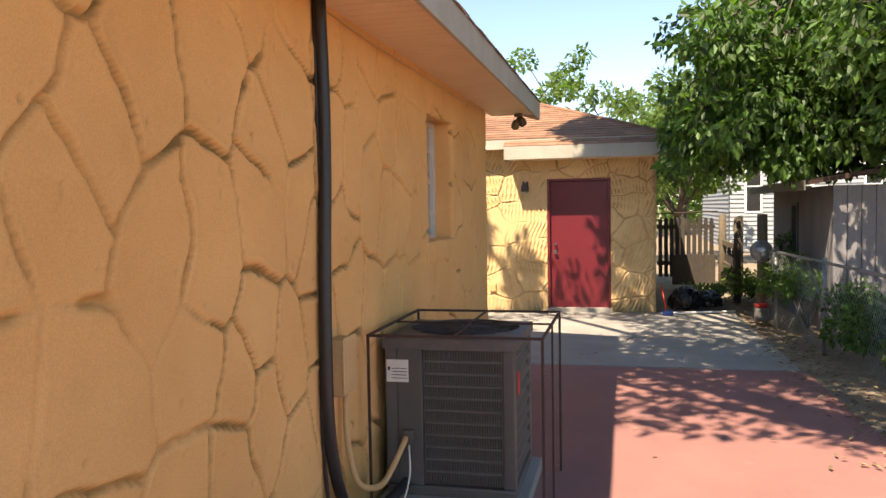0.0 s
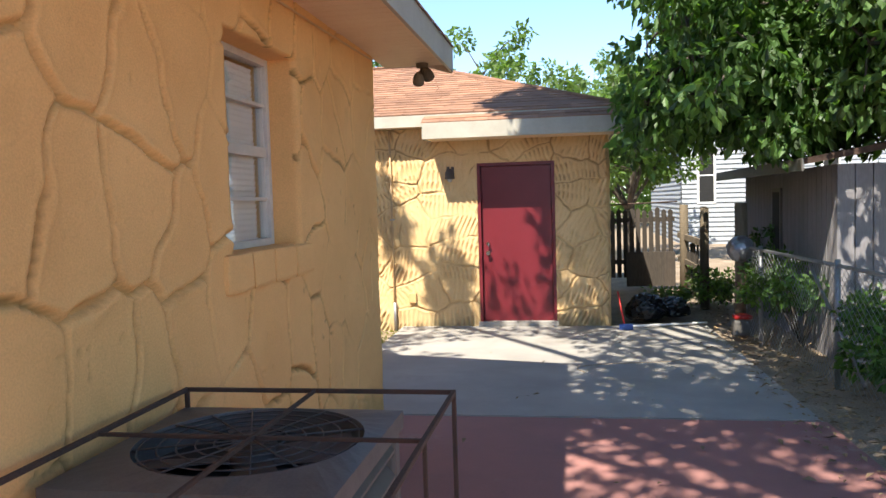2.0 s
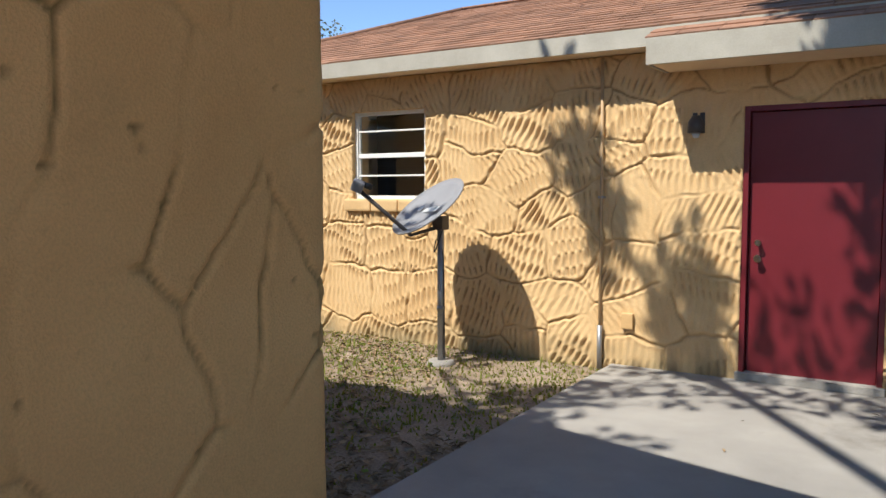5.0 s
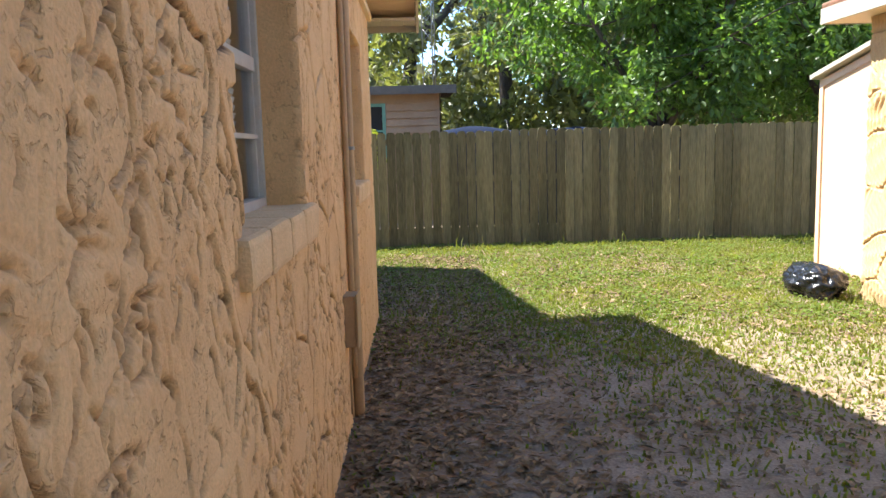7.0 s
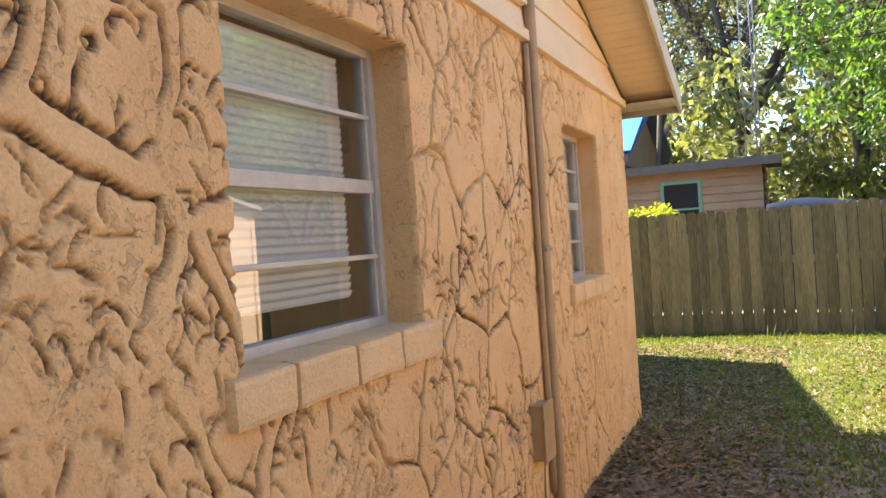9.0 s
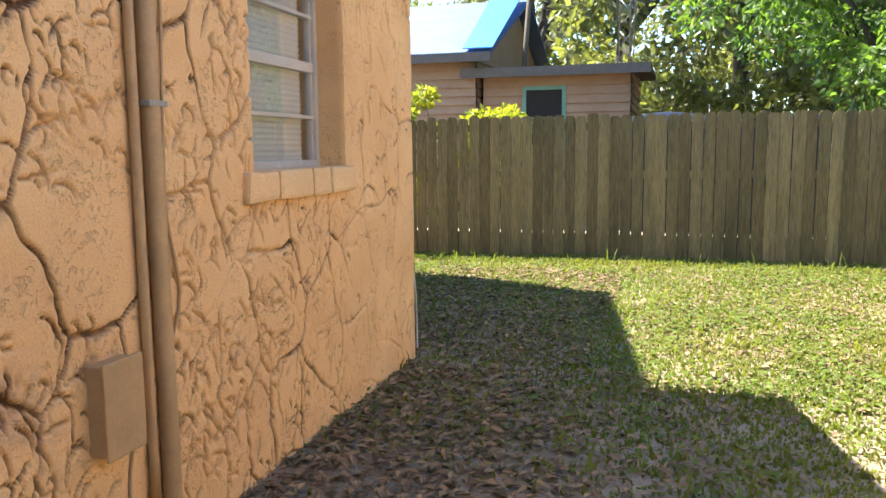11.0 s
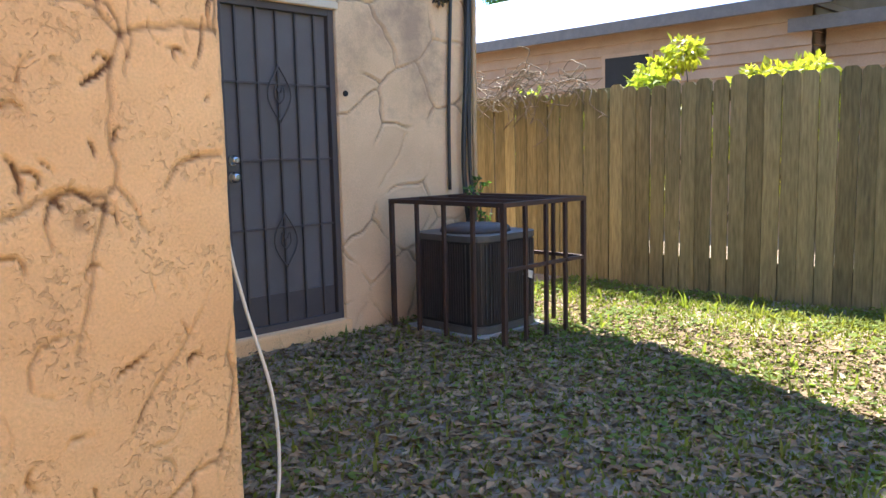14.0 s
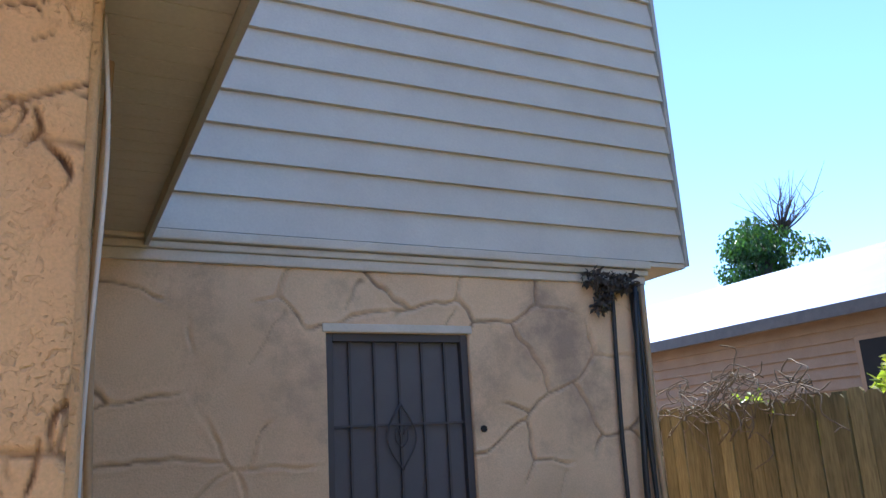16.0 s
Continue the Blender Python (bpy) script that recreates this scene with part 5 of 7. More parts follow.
# beyond the wooden fence
tree((-17.4, 13.4, -0.1), 7.5, 3.2, 0.17, 21, 24000, 0.16, M["leaf_light"], "bright green tree behind the wooden fence", bare=0.22, flat=0.85, clump=0.7)
tree((-18.5, 17.8, -0.1), 8.0, 3.6, 0.2, 22, 22000, 0.17, M["leaf_light"], "bright green tree behind the wooden fence", bare=0.2, flat=0.85, clump=0.7)
for k, (x, y, h) in enumerate(((-27.0, 8.2, 13.5), (-29.0, 11.5, 14.0), (-31.0, 5.0, 13.0), (-27.5, 16.0, 12.5), (-30.0, 21.0, 12.0), (-26.0, 26.0, 11.0), (-33.0, 14.5, 14.0))):
    tree((x, y, -0.1), h, 5.2, 0.32, 60 + k, 17000, 0.15, M["leaf_oak"], "tall grey-green oak with an open crown", bare=0.34, clump=0.5, limbs=9)


def far_woods():
    """One ragged belt of undergrowth and far trees beyond the fence."""
    rnd = random.Random(91)
    centres, radii = [], []
    for k in range(420):
        y = rnd.uniform(-2, 48)
        far = rnd.random()
        centres.append((-36 - 14 * far + rnd.uniform(-1, 1), y * 1.3 - 6, rnd.uniform(0.4, 7.0 + 5.5 * far)))
        radii.append(rnd.uniform(0.8, 1.9))
    for k in range(260):
        centres.append((rnd.uniform(-27, -22), rnd.uniform(7.0, 34), rnd.uniform(0.3, 5.0)))
        radii.append(rnd.uniform(0.5, 1.1))
    ob = leaf_cloud("undergrowth", centres, radii, 190000, 0.30, M["leaf_far"], None, 92)
    tagged(ob, "belt of grey-green undergrowth and distant woods", "woods", kind="stuff")
    centres, radii = [], []
    for k in range(150):
        centres.append((rnd.uniform(-20, 22), rnd.uniform(52, 66), rnd.uniform(0.4, 4.6)))
        radii.append(rnd.uniform(1.0, 2.0))
    ob = leaf_cloud("hedgerow", centres, radii, 24000, 0.4, M["leaf_light"], None, 93)
    tagged(ob, "belt of light green trees far behind the houses", "woods", kind="stuff")


far_woods()


def ivy_snag():
    at = Vector((-25.3, -4.55, -0.1))
    t = thing("ivy_snag", at, "dead tree stump smothered in dark vines with bare twigs", "tree")
    part("trunk", tube([at, at + Vector((0, 0, 6.8))], [0.3, 0.22], 10), M["bark"], t)
    rnd = random.Random(14)
    centres = [(at.x + rnd.gauss(0, 0.45), at.y + rnd.uniform(-0.85, 0.85), rnd.uniform(2.5, 7.0)) for _ in range(130)]
    leaf_cloud("vine_cover", centres, [rnd.uniform(0.3, 0.5) for _ in centres], 16000, 0.13, M["leaf_deep"], t, 15, droop=1.4)
    wood = bmesh.new()
    for k in range(34):
        a = at + Vector((-0.3, 0.45, 6.6))
        b = a + Vector((rnd.gauss(-0.2, 0.35), rnd.gauss(0.35, 0.45), rnd.uniform(0.7, 1.7)))
        mid = (a + b) / 2 + Vector((rnd.gauss(0, 0.18), rnd.gauss(0, 0.18), 0))
        tube([a, mid, b], [0.022, 0.012, 0.004], 5, wood)
        tube([mid, mid + Vector((rnd.gauss(0, 0.3), rnd.gauss(0, 0.3), rnd.uniform(0.1, 0.5)))], [0.009, 0.003], 4, wood)
    part("bare_twig", wood, M["bark"], t)


ivy_snag()


# ---- the shade tree over the drive ----
def shade_tree():
    t = thing("shade_tree", (3.2, -1.5, -0.05), "tall leafy shade tree whose limbs reach over the house roof", "tree")
    base = Vector((3.2, -1.5, -0.2))
    top = Vector((2.4, -0.6, 4.6))
    part("trunk", tube(smooth_path([base, (3.1, -1.4, 1.5), (2.8, -1.1, 3.0), top], 4), [0.34 - 0.013 * k for k in range(13)], 12), M["bark"], t, smooth=True)
    wood = bmesh.new()
    rnd = random.Random(12)
    centres, radii = [], []
    limbs = [((-1.6, 4.0, 6.9), 0.75), ((-2.6, 5.8, 6.8), 0.75), ((-0.6, 6.4, 6.9), 0.75), ((0.2, 3.6, 7.2), 0.75), ((-3.6, 3.6, 7.2), 0.75), ((-5.0, 6.6, 7.0), 0.75), ((0.4, 0.8, 7.0), 0.75), ((-6.0, 6.9, 7.2), 0.8), ((-4.4, 5.4, 7.0), 0.8), ((-1.6, 6.8, 6.8), 0.7), ((-2.4, 7.2, 7.0), 0.7), ((-1.0, 5.4, 6.9), 0.7), ((-2.2, 4.8, 7.0), 0.7)]
    limbs += [((-2.7, 9.8, 7.0), 0.2), ((-2.3, 10.0, 6.8), 0.22), ((-1.9, 9.6, 7.0), 0.25), ((-1.5, 10.0, 7.1), 0.25), ((-2.3, 9.5, 7.3), 0.25), ((-1.8, 9.9, 7.4), 0.25), ((-4.7, 9.0, 7.0), 0.12)]
    thick, sizes = [], []
    for end, loose in limbs:
        end = Vector(end)
        path = smooth_path([top, top + (end - top) * 0.5 + Vector((0, 0, 0.7)), end], 6)
        tube(path, [0.13 - 0.0085 * q for q in range(len(path))], 7, wood)
        for q in range(8 if loose > 0.5 else 11, len(path)):
            for _ in range(2 if loose > 0.5 else 5):
                tip = path[q] + Vector((rnd.gauss(0, loose), rnd.gauss(0, loose), rnd.gauss(0.1, 0.3)))
                tube([path[q], tip], [0.03, 0.01], 5, wood)
                if loose < 0.5:
                    thick.append(tuple(tip))
                    sizes.append(rnd.uniform(0.3, 0.46) if loose > 0.2 else rnd.uniform(0.15, 0.26))
                elif tip.z > 5.6:
                    centres.append(tuple(tip))
                    radii.append(rnd.uniform(0.3, 0.7))
    part("branchwork", wood, M["bark"], t, smooth=True)
    leaf_cloud("crown", centres, radii, 19000, 0.15, M["leaf"], t, 77)
    leaf_cloud("crown", thick, sizes, 13500, 0.15, M["leaf"], t, 79)


shade_tree()


# ---- cooling units ----
def build_unit_by_drive():
    x0, x1, y0, y1, zt = -1.93, -1.2, 4.32, 5.06, 0.94
    t = thing("air_conditioner", ((x0 + x1) / 2, (y0 + y1) / 2, 0), "large grey metal air conditioner with louvred sides on a pad", "air conditioner")
    part("pad", box((x0 - 0.03, y0 - 0.06, -0.02), (x1 + 0.06, y1 + 0.06, 0.06), 0.01), M["concrete"], t, "concrete pad")
    part("base_pan", box((x0, y0, 0.06), (x1, y1, 0.12), 0.015), M["unit_grey"], t)
    # black block paints the unlit inside behind grille and louvres
    part("core", box((x0 + 0.05, y0 + 0.05, 0.12), (x1 - 0.05, y1 - 0.05, zt - 0.06)), M["void"], t, "near-black block standing for the dark inside")
    for cx, cy in ((x0, y0), (x1, y0), (x0, y1), (x1, y1)):
        sx, sy = (1 if cx == x0 else -1), (1 if cy == y0 else -1)
        lo, hi = (min(cx, cx + sx * 0.07), min(cy, cy + sy * 0.07), 0.12), (max(cx, cx + sx * 0.07), max(cy, cy + sy * 0.07), zt - 0.05)
        part("corner_post", box(lo, hi, 0.012), M["unit_grey"], t)
    part("control_panel", box((x0 + 0.07, y0 - 0.004, 0.12), (x0 + 0.215, y0 + 0.05, zt - 0.05), 0.008), M["unit_grey"], t)
    lab = part("label", box((x0 + 0.012, y0 - 0.0075, 0.70), (x0 + 0.138, y0 - 0.0045, 0.825)), M["label"], t, "white paper data label")
    for i in range(4):
        part("print_line", box((x0 + 0.042, y0 - 0.0085, 0.72 + i * 0.018), (x0 + 0.13, y0 - 0.0076, 0.724 + i * 0.018)), M["ink"], lab)
    part("print_block", box((x0 + 0.02, y0 - 0.0085, 0.765), (x0 + 0.034, y0 - 0.0076, 0.785)), M["ink"], lab)
    # front grille: rows of small upright slots
    fx0, fx1 = x0 + 0.225, x1 - 0.075
    for r in range(11):
        z = 0.14 + r * 0.0685
        part("cross_rail", box((fx0, y0 + 0.004, z + 0.052), (fx1, y0 + 0.03, z + 0.0685), 0.003), M["unit_grey"], t)
    bars = bmesh.new()
    n = 30
    for i in range(n + 1):
        x = fx0 + (fx1 - fx0) * i / n
        box((x - 0.0042, y0 + 0.009, 0.13), (x + 0.0042, y0 + 0.026, zt - 0.06), bm=bars)
    tagged(part("grille", bars, M["unit_grey"], t), kind="stuff")
    # side louvres along the drive side and the other sides
    for side in range(3):
        for r in range(9):
            z = 0.16 + r * 0.083
            if side == 0:
                prof = [(x1 - 0.05, y0 + 0.07, z + 0.05), (x1 - 0.004, y0 + 0.07, z), (x1 - 0.002, y0 + 0.07, z + 0.012), (x1 - 0.045, y0 + 0.07, z + 0.062)]
                part("louvre", poly(prof, y1 - y0 - 0.14, (0, 1, 0)), M["unit_grey"], t)
            else:
                yy = y1 if side == 1 else None
                if yy:
                    prof = [(x0 + 0.07, yy - 0.05, z + 0.05), (x0 + 0.07, yy - 0.004, z), (x0 + 0.07, yy - 0.002, z + 0.012), (x0 + 0.07, yy - 0.045, z + 0.062)]
                    part("louvre", poly(prof, x1 - x0 - 0.14, (1, 0, 0)), M["unit_grey"], t)
    part("sticker", box((x1 + 0.0005, y0 + 0.10, 0.62), (x1 + 0.003, y0 + 0.17, 0.75)), M["red_plastic"], t, "faded orange warning sticker")
    # lid with a round fan opening
    cx, cy, r = (x0 + x1) / 2 + 0.02, (y0 + y1) / 2, 0.32
    bm = bmesh.new()
    seg = 48
    ring, rim, low = [], [], []
    for k in range(seg):
        a = 2 * math.pi * k / seg
        c, s = math.cos(a), math.sin(a)
        ring.append(bm.verts.new((cx + r * c, cy + r * s, zt + 0.018)))
        low.append(bm.verts.new((cx + r * 0.97 * c, cy + r * 0.97 * s, zt - 0.06)))
        f = 1 / max(abs(c) / ((x1 - x0) / 2 + 0.012), abs(s) / ((y1 - y0) / 2 + 0.012))
        rim.append(bm.verts.new(((x0 + x1) / 2 + f * c, cy + f * s, zt)))
    outer = [bm.verts.new((v.co.x, v.co.y, zt - 0.055)) for v in rim]
    for k in range(seg):
        j = (k + 1) % seg
        bm.faces.new((rim[k], rim[j], ring[j], ring[k]))
        bm.faces.new((ring[k], ring[j], low[j], low[k]))
        bm.faces.new((outer[k], outer[j], rim[j], rim[k]))
    part("lid", bm, M["unit_top"], t, "dusty grey lid")
    for i in range(1, 7):
        rr = r * i / 6.3
        part("fan_guard_ring", tube([(cx + rr * math.cos(2 * math.pi * k / 32), cy + rr * math.sin(2 * math.pi * k / 32), zt + 0.012) for k in range(33)], 0.003, 4, caps=False), M["black_metal"], t)
    for k in range(8):
        a = math.pi * k / 8
        part("fan_guard_spoke", tube([(cx - r * math.cos(a), cy - r * math.sin(a), zt + 0.014), (cx + r * math.cos(a), cy + r * math.sin(a), zt + 0.014)], 0.003, 4), M["black_metal"], t)
    for k in range(4):
        a = math.pi * k / 2 + 0.4
        d, s = Vector((math.cos(a), math.sin(a), 0)), Vector((-math.sin(a), math.cos(a), 0))
        c0 = Vector((cx, cy, zt - 0.05))
        part("fan_blade", poly([c0 + d * 0.06 - s * 0.05, c0 + d * 0.29 - s * 0.10, c0 + d * 0.29 + s * 0.08 + Vector((0, 0, 0.03)), c0 + d * 0.06 + s * 0.05 + Vector((0, 0, 0.02))], 0.004, (0, 0, 1)), M["black_metal"], t)
    part("fan_hub", tube([(cx, cy, zt - 0.08), (cx, cy, zt - 0.01)], 0.065, 14), M["black_metal"], t)
    part("disconnect_plug", box((x0 + 0.11, y0 - 0.05, 0.36), (x0 + 0.17, y0 - 0.005, 0.44), 0.008), M["unit_grey"], t)


def build_cage(x0, x1, y0, y1, zt, thick, name, label, extra):
    t = thing(name, ((x0 + x1) / 2, (y0 + y1) / 2, 0), label, "cage")
    h = thick / 2
    m = M["rust"]
    for x in (x0, x1):
        for y in (y0, y1):
            part("post", box((x - h, y - h, -0.06), (x + h, y + h, zt), 0.002), m, t)
    for y in (y0, y1):
        part("top_bar", box((x0 + h, y - h, zt - thick), (x1 - h, y + h, zt), 0.002), m, t)
    for x in (x0, x1):
        part("top_bar", box((x - h, y0 + h, zt - thick), (x + h, y1 - h, zt), 0.002), m, t)
    for lo, hi in extra:
        part("bar", box([min(a, b) - h * 0.8 for a, b in zip(lo, hi)], [max(a, b) + h * 0.8 for a, b in zip(lo, hi)], 0.002), m, t)
    return t


build_unit_by_drive()
build_cage(-1.93, -1.02, 4.04, 5.06, 1.01, 0.014, "security_cage", "thin rusty welded bar cage round the air conditioner", [((-1.92, 4.56, 1.0), (-1.03, 4.56, 1.0)), ((-1.48, 4.05, 1.003), (-1.48, 5.05, 1.003)), ((-1.02, 4.56, 0), (-1.02, 4.56, 0.99))])


def build_round_unit():
    x0, x1, y0, y1, zt = -11.74, -11.10, 5.96, 6.6, 0.64
    t = thing("air_conditioner", ((x0 + x1) / 2, (y0 + y1) / 2, -0.04), "small black air conditioning unit with rounded corners inside a cage", "air conditioner")
    cx, cy = (x0 + x1) / 2, (y0 + y1) / 2
    def outline(z, grow=0.0, r=0.13):
        pts = []
        for qx, qy, a0 in ((1, 1, 0), (-1, 1, 90), (-1, -1, 180), (1, -1, 270)):
            for k in range(7):
                a = radians(a0 + 15 * k)
                pts.append(Vector((cx + qx * ((x1 - x0) / 2 - r) + (r + grow) * math.cos(a), cy + qy * ((y1 - y0) / 2 - r) + (r + grow) * math.sin(a), z)))
        return pts
    part("pad", box((x0 - 0.04, y0 - 0.04, -0.10), (x1 + 0.04, y1 + 0.04, -0.02), 0.01), M["concrete"], t, "concrete pad")
    bm = poly(outline(0.02), zt - 0.06, (0, 0, 1))
    part("body", bm, M["black_plastic"], t, "dark louvred body")
    fins = bmesh.new()
    ring = outline(0, 0.006)
    for p, q in zip(ring, ring[1:] + ring[:1]):
        n = max(1, int((q - p).length / 0.022))
        for k in range(n):
            c = p + (q - p) * (k + 0.5) / n
            box(c + Vector((-0.004, -0.004, 0.05)), c + Vector((0.004, 0.004, zt - 0.06)), bm=fins)
    tagged(part("fin_grille", fins, M["black_metal"], t), kind="stuff")
    part("base_ring", poly(outline(-0.02, 0.012), 0.05, (0, 0, 1)), M["unit_grey"], t, "grey base rim")
    part("lid", poly(outline(zt - 0.045, 0.014), 0.04, (0, 0, 1)), M["unit_grey"], t, "grey lid rim")
    part("fan_hood", tube([(cx, cy, zt - 0.01), (cx, cy, zt + 0.03), (cx, cy, zt + 0.045)], [0.25, 0.24, 0.17], 28), M["black_metal"], t, "raised black fan guard")
    lb = part("label", poly([Vector((x0 + 0.10, y1 + 0.009, 0.30)), Vector((x0 + 0.20, y1 + 0.009, 0.335)), Vector((x0 + 0.19, y1 + 0.009, 0.385)), Vector((x0 + 0.09, y1 + 0.009, 0.35))], 0.002, (0, 1, 0)), M["label"], t, "torn white label")
    for k in range(2):
        part("hose", tube(smooth_path([(x0 + 0.3, y0, 0.5), (-11.9, 5.82, 0.62 + 0.1 * k), (-11.95, 5.74 + 0.0, 1.1), (-11.93 - 0.05 * k, 5.74, 2.45)]), 0.015, 8), M["black_plastic"], t, "black insulated refrigerant hose", smooth=True)


build_round_unit()
build_cage(-11.87, -11.03, 5.84, 6.88, 0.87, 0.03, "security_cage", "rusty black iron cage with upright bars round the small unit", [((-11.87, y, -0.04), (-11.87, y, 0.85)) for y in (6.1, 6.36, 6.62)] + [((-11.03, y, -0.04), (-11.03, y, 0.85)) for y in (6.1, 6.36, 6.62)] + [((x, 6.88, -0.04), (x, 6.88, 0.85)) for x in (-11.66, -11.45, -11.24)] + [((x, 5.86, 0.86), (x, 6.87, 0.86)) for x in (-11.6, -11.3)] + [((-11.86, 6.88, 0.45), (-11.04, 6.88, 0.45)), ((-11.87, 5.86, 0.45), (-11.87, 6.86, 0.45))])


# ---- pipes, cables and boxes ----
def pipe(name, points, r, material, label, category="pipe", sides=10, soft=True, clips=()):
    t = thing(name, points[0], label, category)
    part("tube", tube(smooth_path(points) if soft else points, r, sides), material, t, smooth=True)
    for c in clips:
        part("clip", box(Vector(c) - Vector((r + 0.014, r + 0.014, 0.01)), Vector(c) + Vector((r + 0.014, r + 0.014, 0.01)), 0.003), M["galv"], t)
    return t


pipe("refrigerant_line", [(XE + 0.06, 3.53, 2.63), (XE + 0.062, 3.55, 2.0), (XE + 0.06, 3.51, 1.2), (XE + 0.065, 3.52, 0.6), (XE + 0.09, 3.66, 0.22), (XE + 0.13, 3.95, 0.10), (XE + 0.2, 4.3, 0.14)], 0.030, M["black_plastic"], "thick black insulated line running down the ochre wall", "pipe line")
pipe("wall_cable", [(XE + 0.035, 3.52, 2.63), (XE + 0.035, 3.54, 1.6), (XE + 0.035, 3.50, 0.7), (XE + 0.05, 3.55, 0.12)], 0.009, M["black_plastic"], "thin black cable beside the insulated line", "cable")
pipe("flexible_conduit", [(XE + 0.06, 3.74, 0.76), (XE + 0.07, 3.74, 0.5), (XE + 0.10, 3.80, 0.30), (XE + 0.14, 4.0, 0.22), (XE + 0.16, 4.16, 0.26), (-1.80, 4.28, 0.40)], 0.016, M["box_tan"], "beige flexible conduit looping to the cooling unit", "conduit")
pipe("drain_wire", [(-1.79, 4.29, 0.36), (-1.77, 4.22, 0.2), (-1.80, 4.12, 0.05), (-1.86, 4.02, 0.02)], 0.005, M["cable_white"], "thin white wire hanging to the slab", "wire")
pipe("soffit_cable", [(XE + 0.03, 3.6, 2.6), (XE + 0.05, 4.4, 2.57), (XE + 0.03, 5.4, 2.58), (XE + 0.04, 6.6, 2.57), (XE + 0.03, 7.95, 2.6)], 0.006, M["box_tan"], "thin painted cable under the eave", "cable")


def wall_box(name, lo, hi, material, label, category, cover=None):
    t = thing(name, [(a + b) / 2 for a, b in zip(lo, hi)], label, category)
    part("body", box(lo, hi, 0.008), material, t)
    if cover:
        part("cover", box(*cover, 0.006), material, t)
    return t


wall_box("disconnect_box", (XE + 0.012, 3.61, 0.78), (XE + 0.10, 3.76, 1.05), M["box_tan"], "ochre painted electrical disconnect box on the wall", "electrical box", ((XE + 0.10, 3.60, 0.79), (XE + 0.112, 3.77, 1.06)))
wall_box("meter_box", (-5.60, YN + 0.015, 0.44), (-5.44, YN + 0.085, 0.72), M["pipe_tan"], "peach painted cable box on the carved wall", "electrical box", ((-5.61, YN + 0.085, 0.43), (-5.43, YN + 0.097, 0.73)))
pipe("downpipe", [(-5.78, YN + 0.055, -0.1), (-5.775, YN + 0.055, 0.8), (-5.77, YN + 0.055, 1.8), (-5.775, YN + 0.06, 2.95)], 0.032, M["pipe_tan"], "peach painted electrical conduit climbing the north wall", "pipe", clips=[(-5.775, YN + 0.04, 1.5)])
pipe("downpipe", [(-5.70, YN + 0.045, 0.2), (-5.70, YN + 0.045, 1.2), (-5.705, YN + 0.045, 2.6)], 0.017, M["pipe_tan"], "thin peach painted conduit beside the thick one", "pipe")
pipe("wall_cable", [(-5.86, YN + 0.03, 2.6), (-5.88, YN + 0.035, 1.9), (-5.84, YN + 0.04, 1.2), (-5.9, YN + 0.03, 0.8), (-5.62, YN + 0.03, 0.4), (-5.6, YN + 0.03, 0.02)], 0.006, M["pipe_tan"], "loose painted cable on the carved wall", "cable")
wall_box("junction_box", (-5.86, YN + 0.035, 2.88), (-5.70, YN + 0.12, 3.12), M["pipe_tan"], "cream painted junction box at the gable", "electrical box")
pipe("vent_pipe", [(-5.80, YN + 0.07, 3.1), (-5.79, YN + 0.08, 3.25), (-5.86, YN + 0.07, 3.34), (-5.95, YN + 0.05, 3.36)], 0.028, M["pipe_tan"], "painted bent pipe at the gable", "pipe")
pipe("hanging_cable", [(XC - 0.03, 7.85, 2.6), (XC - 0.05, 7.9, 2.2), (XC - 0.03, 7.9, 1.6), (XC - 0.035, 7.93, 1.0), (XC - 0.07, 7.95, 0.75), (XC - 0.14, 7.97, 0.45), (XC - 0.145, 7.98, 0.2), (XC - 0.09, 8.0, -0.03)], 0.0055, M["cable_white"], "white cable hanging loose from the house corner to the lawn", "cable")
pipe("wall_cable", [(XC - 0.06, 7.6, 2.6), (XC - 0.05, 7.58, 1.8), (XC - 0.08, 7.55, 0.9), (XC - 0.04, 7.5, 0.0)], 0.011, M["pipe_tan"], "painted cable down the return wall", "cable")
pipe("refrigerant_line", [(-11.95, YD + 0.08, 2.5), (-11.9, YD + 0.085, 1.8), (-11.86, YD + 0.08, 1.1), (-11.9, YD + 0.1, 0.5)], 0.02, M["black_plastic"], "black line set hanging down the wall corner", "pipe line")
pipe("downpipe", [(-11.78, YD + 0.06, 2.5), (-11.74, YD + 0.05, 1.6), (-11.72, YD + 0.06, 0.9)], 0.014, M["black_plastic"], "thin dark cable on the tan wall", "cable")
pipe("wall_cable", [(-12.02, YD + 0.07, 2.5), (-11.99, YD + 0.08, 1.6), (-12.0, YD + 0.07, 0.8), (-11.95, YD + 0.08, 0.1)], 0.02, M["pipe_tan"], "tan pipe at the wall corner", "pipe")
pipe("conduit", [(-2.95, YG - 0.045, -0.05), (-2.95, YG - 0.045, 1.2), (-2.955, YG - 0.045, 2.55)], 0.014, M["pipe_tan"], "thin painted conduit on the garage wall", "conduit", soft=False, clips=[(-2.95, YG - 0.03, 1.4)])
pipe("conduit", [(-2.945, YG - 0.06, -0.05), (-2.945, YG - 0.06, 0.32)], 0.022, M["galv"], "grey pipe stub where the conduit enters the ground", "conduit", soft=False)
pipe("downpipe", [(-7.3, YG - 0.05, -0.08), (-7.3, YG - 0.05, 2.28)], 0.034, M["pipe_tan"], "tan painted standpipe on the garage wall", "pipe", soft=False, clips=[(-7.3, YG - 0.03, 1.0)])
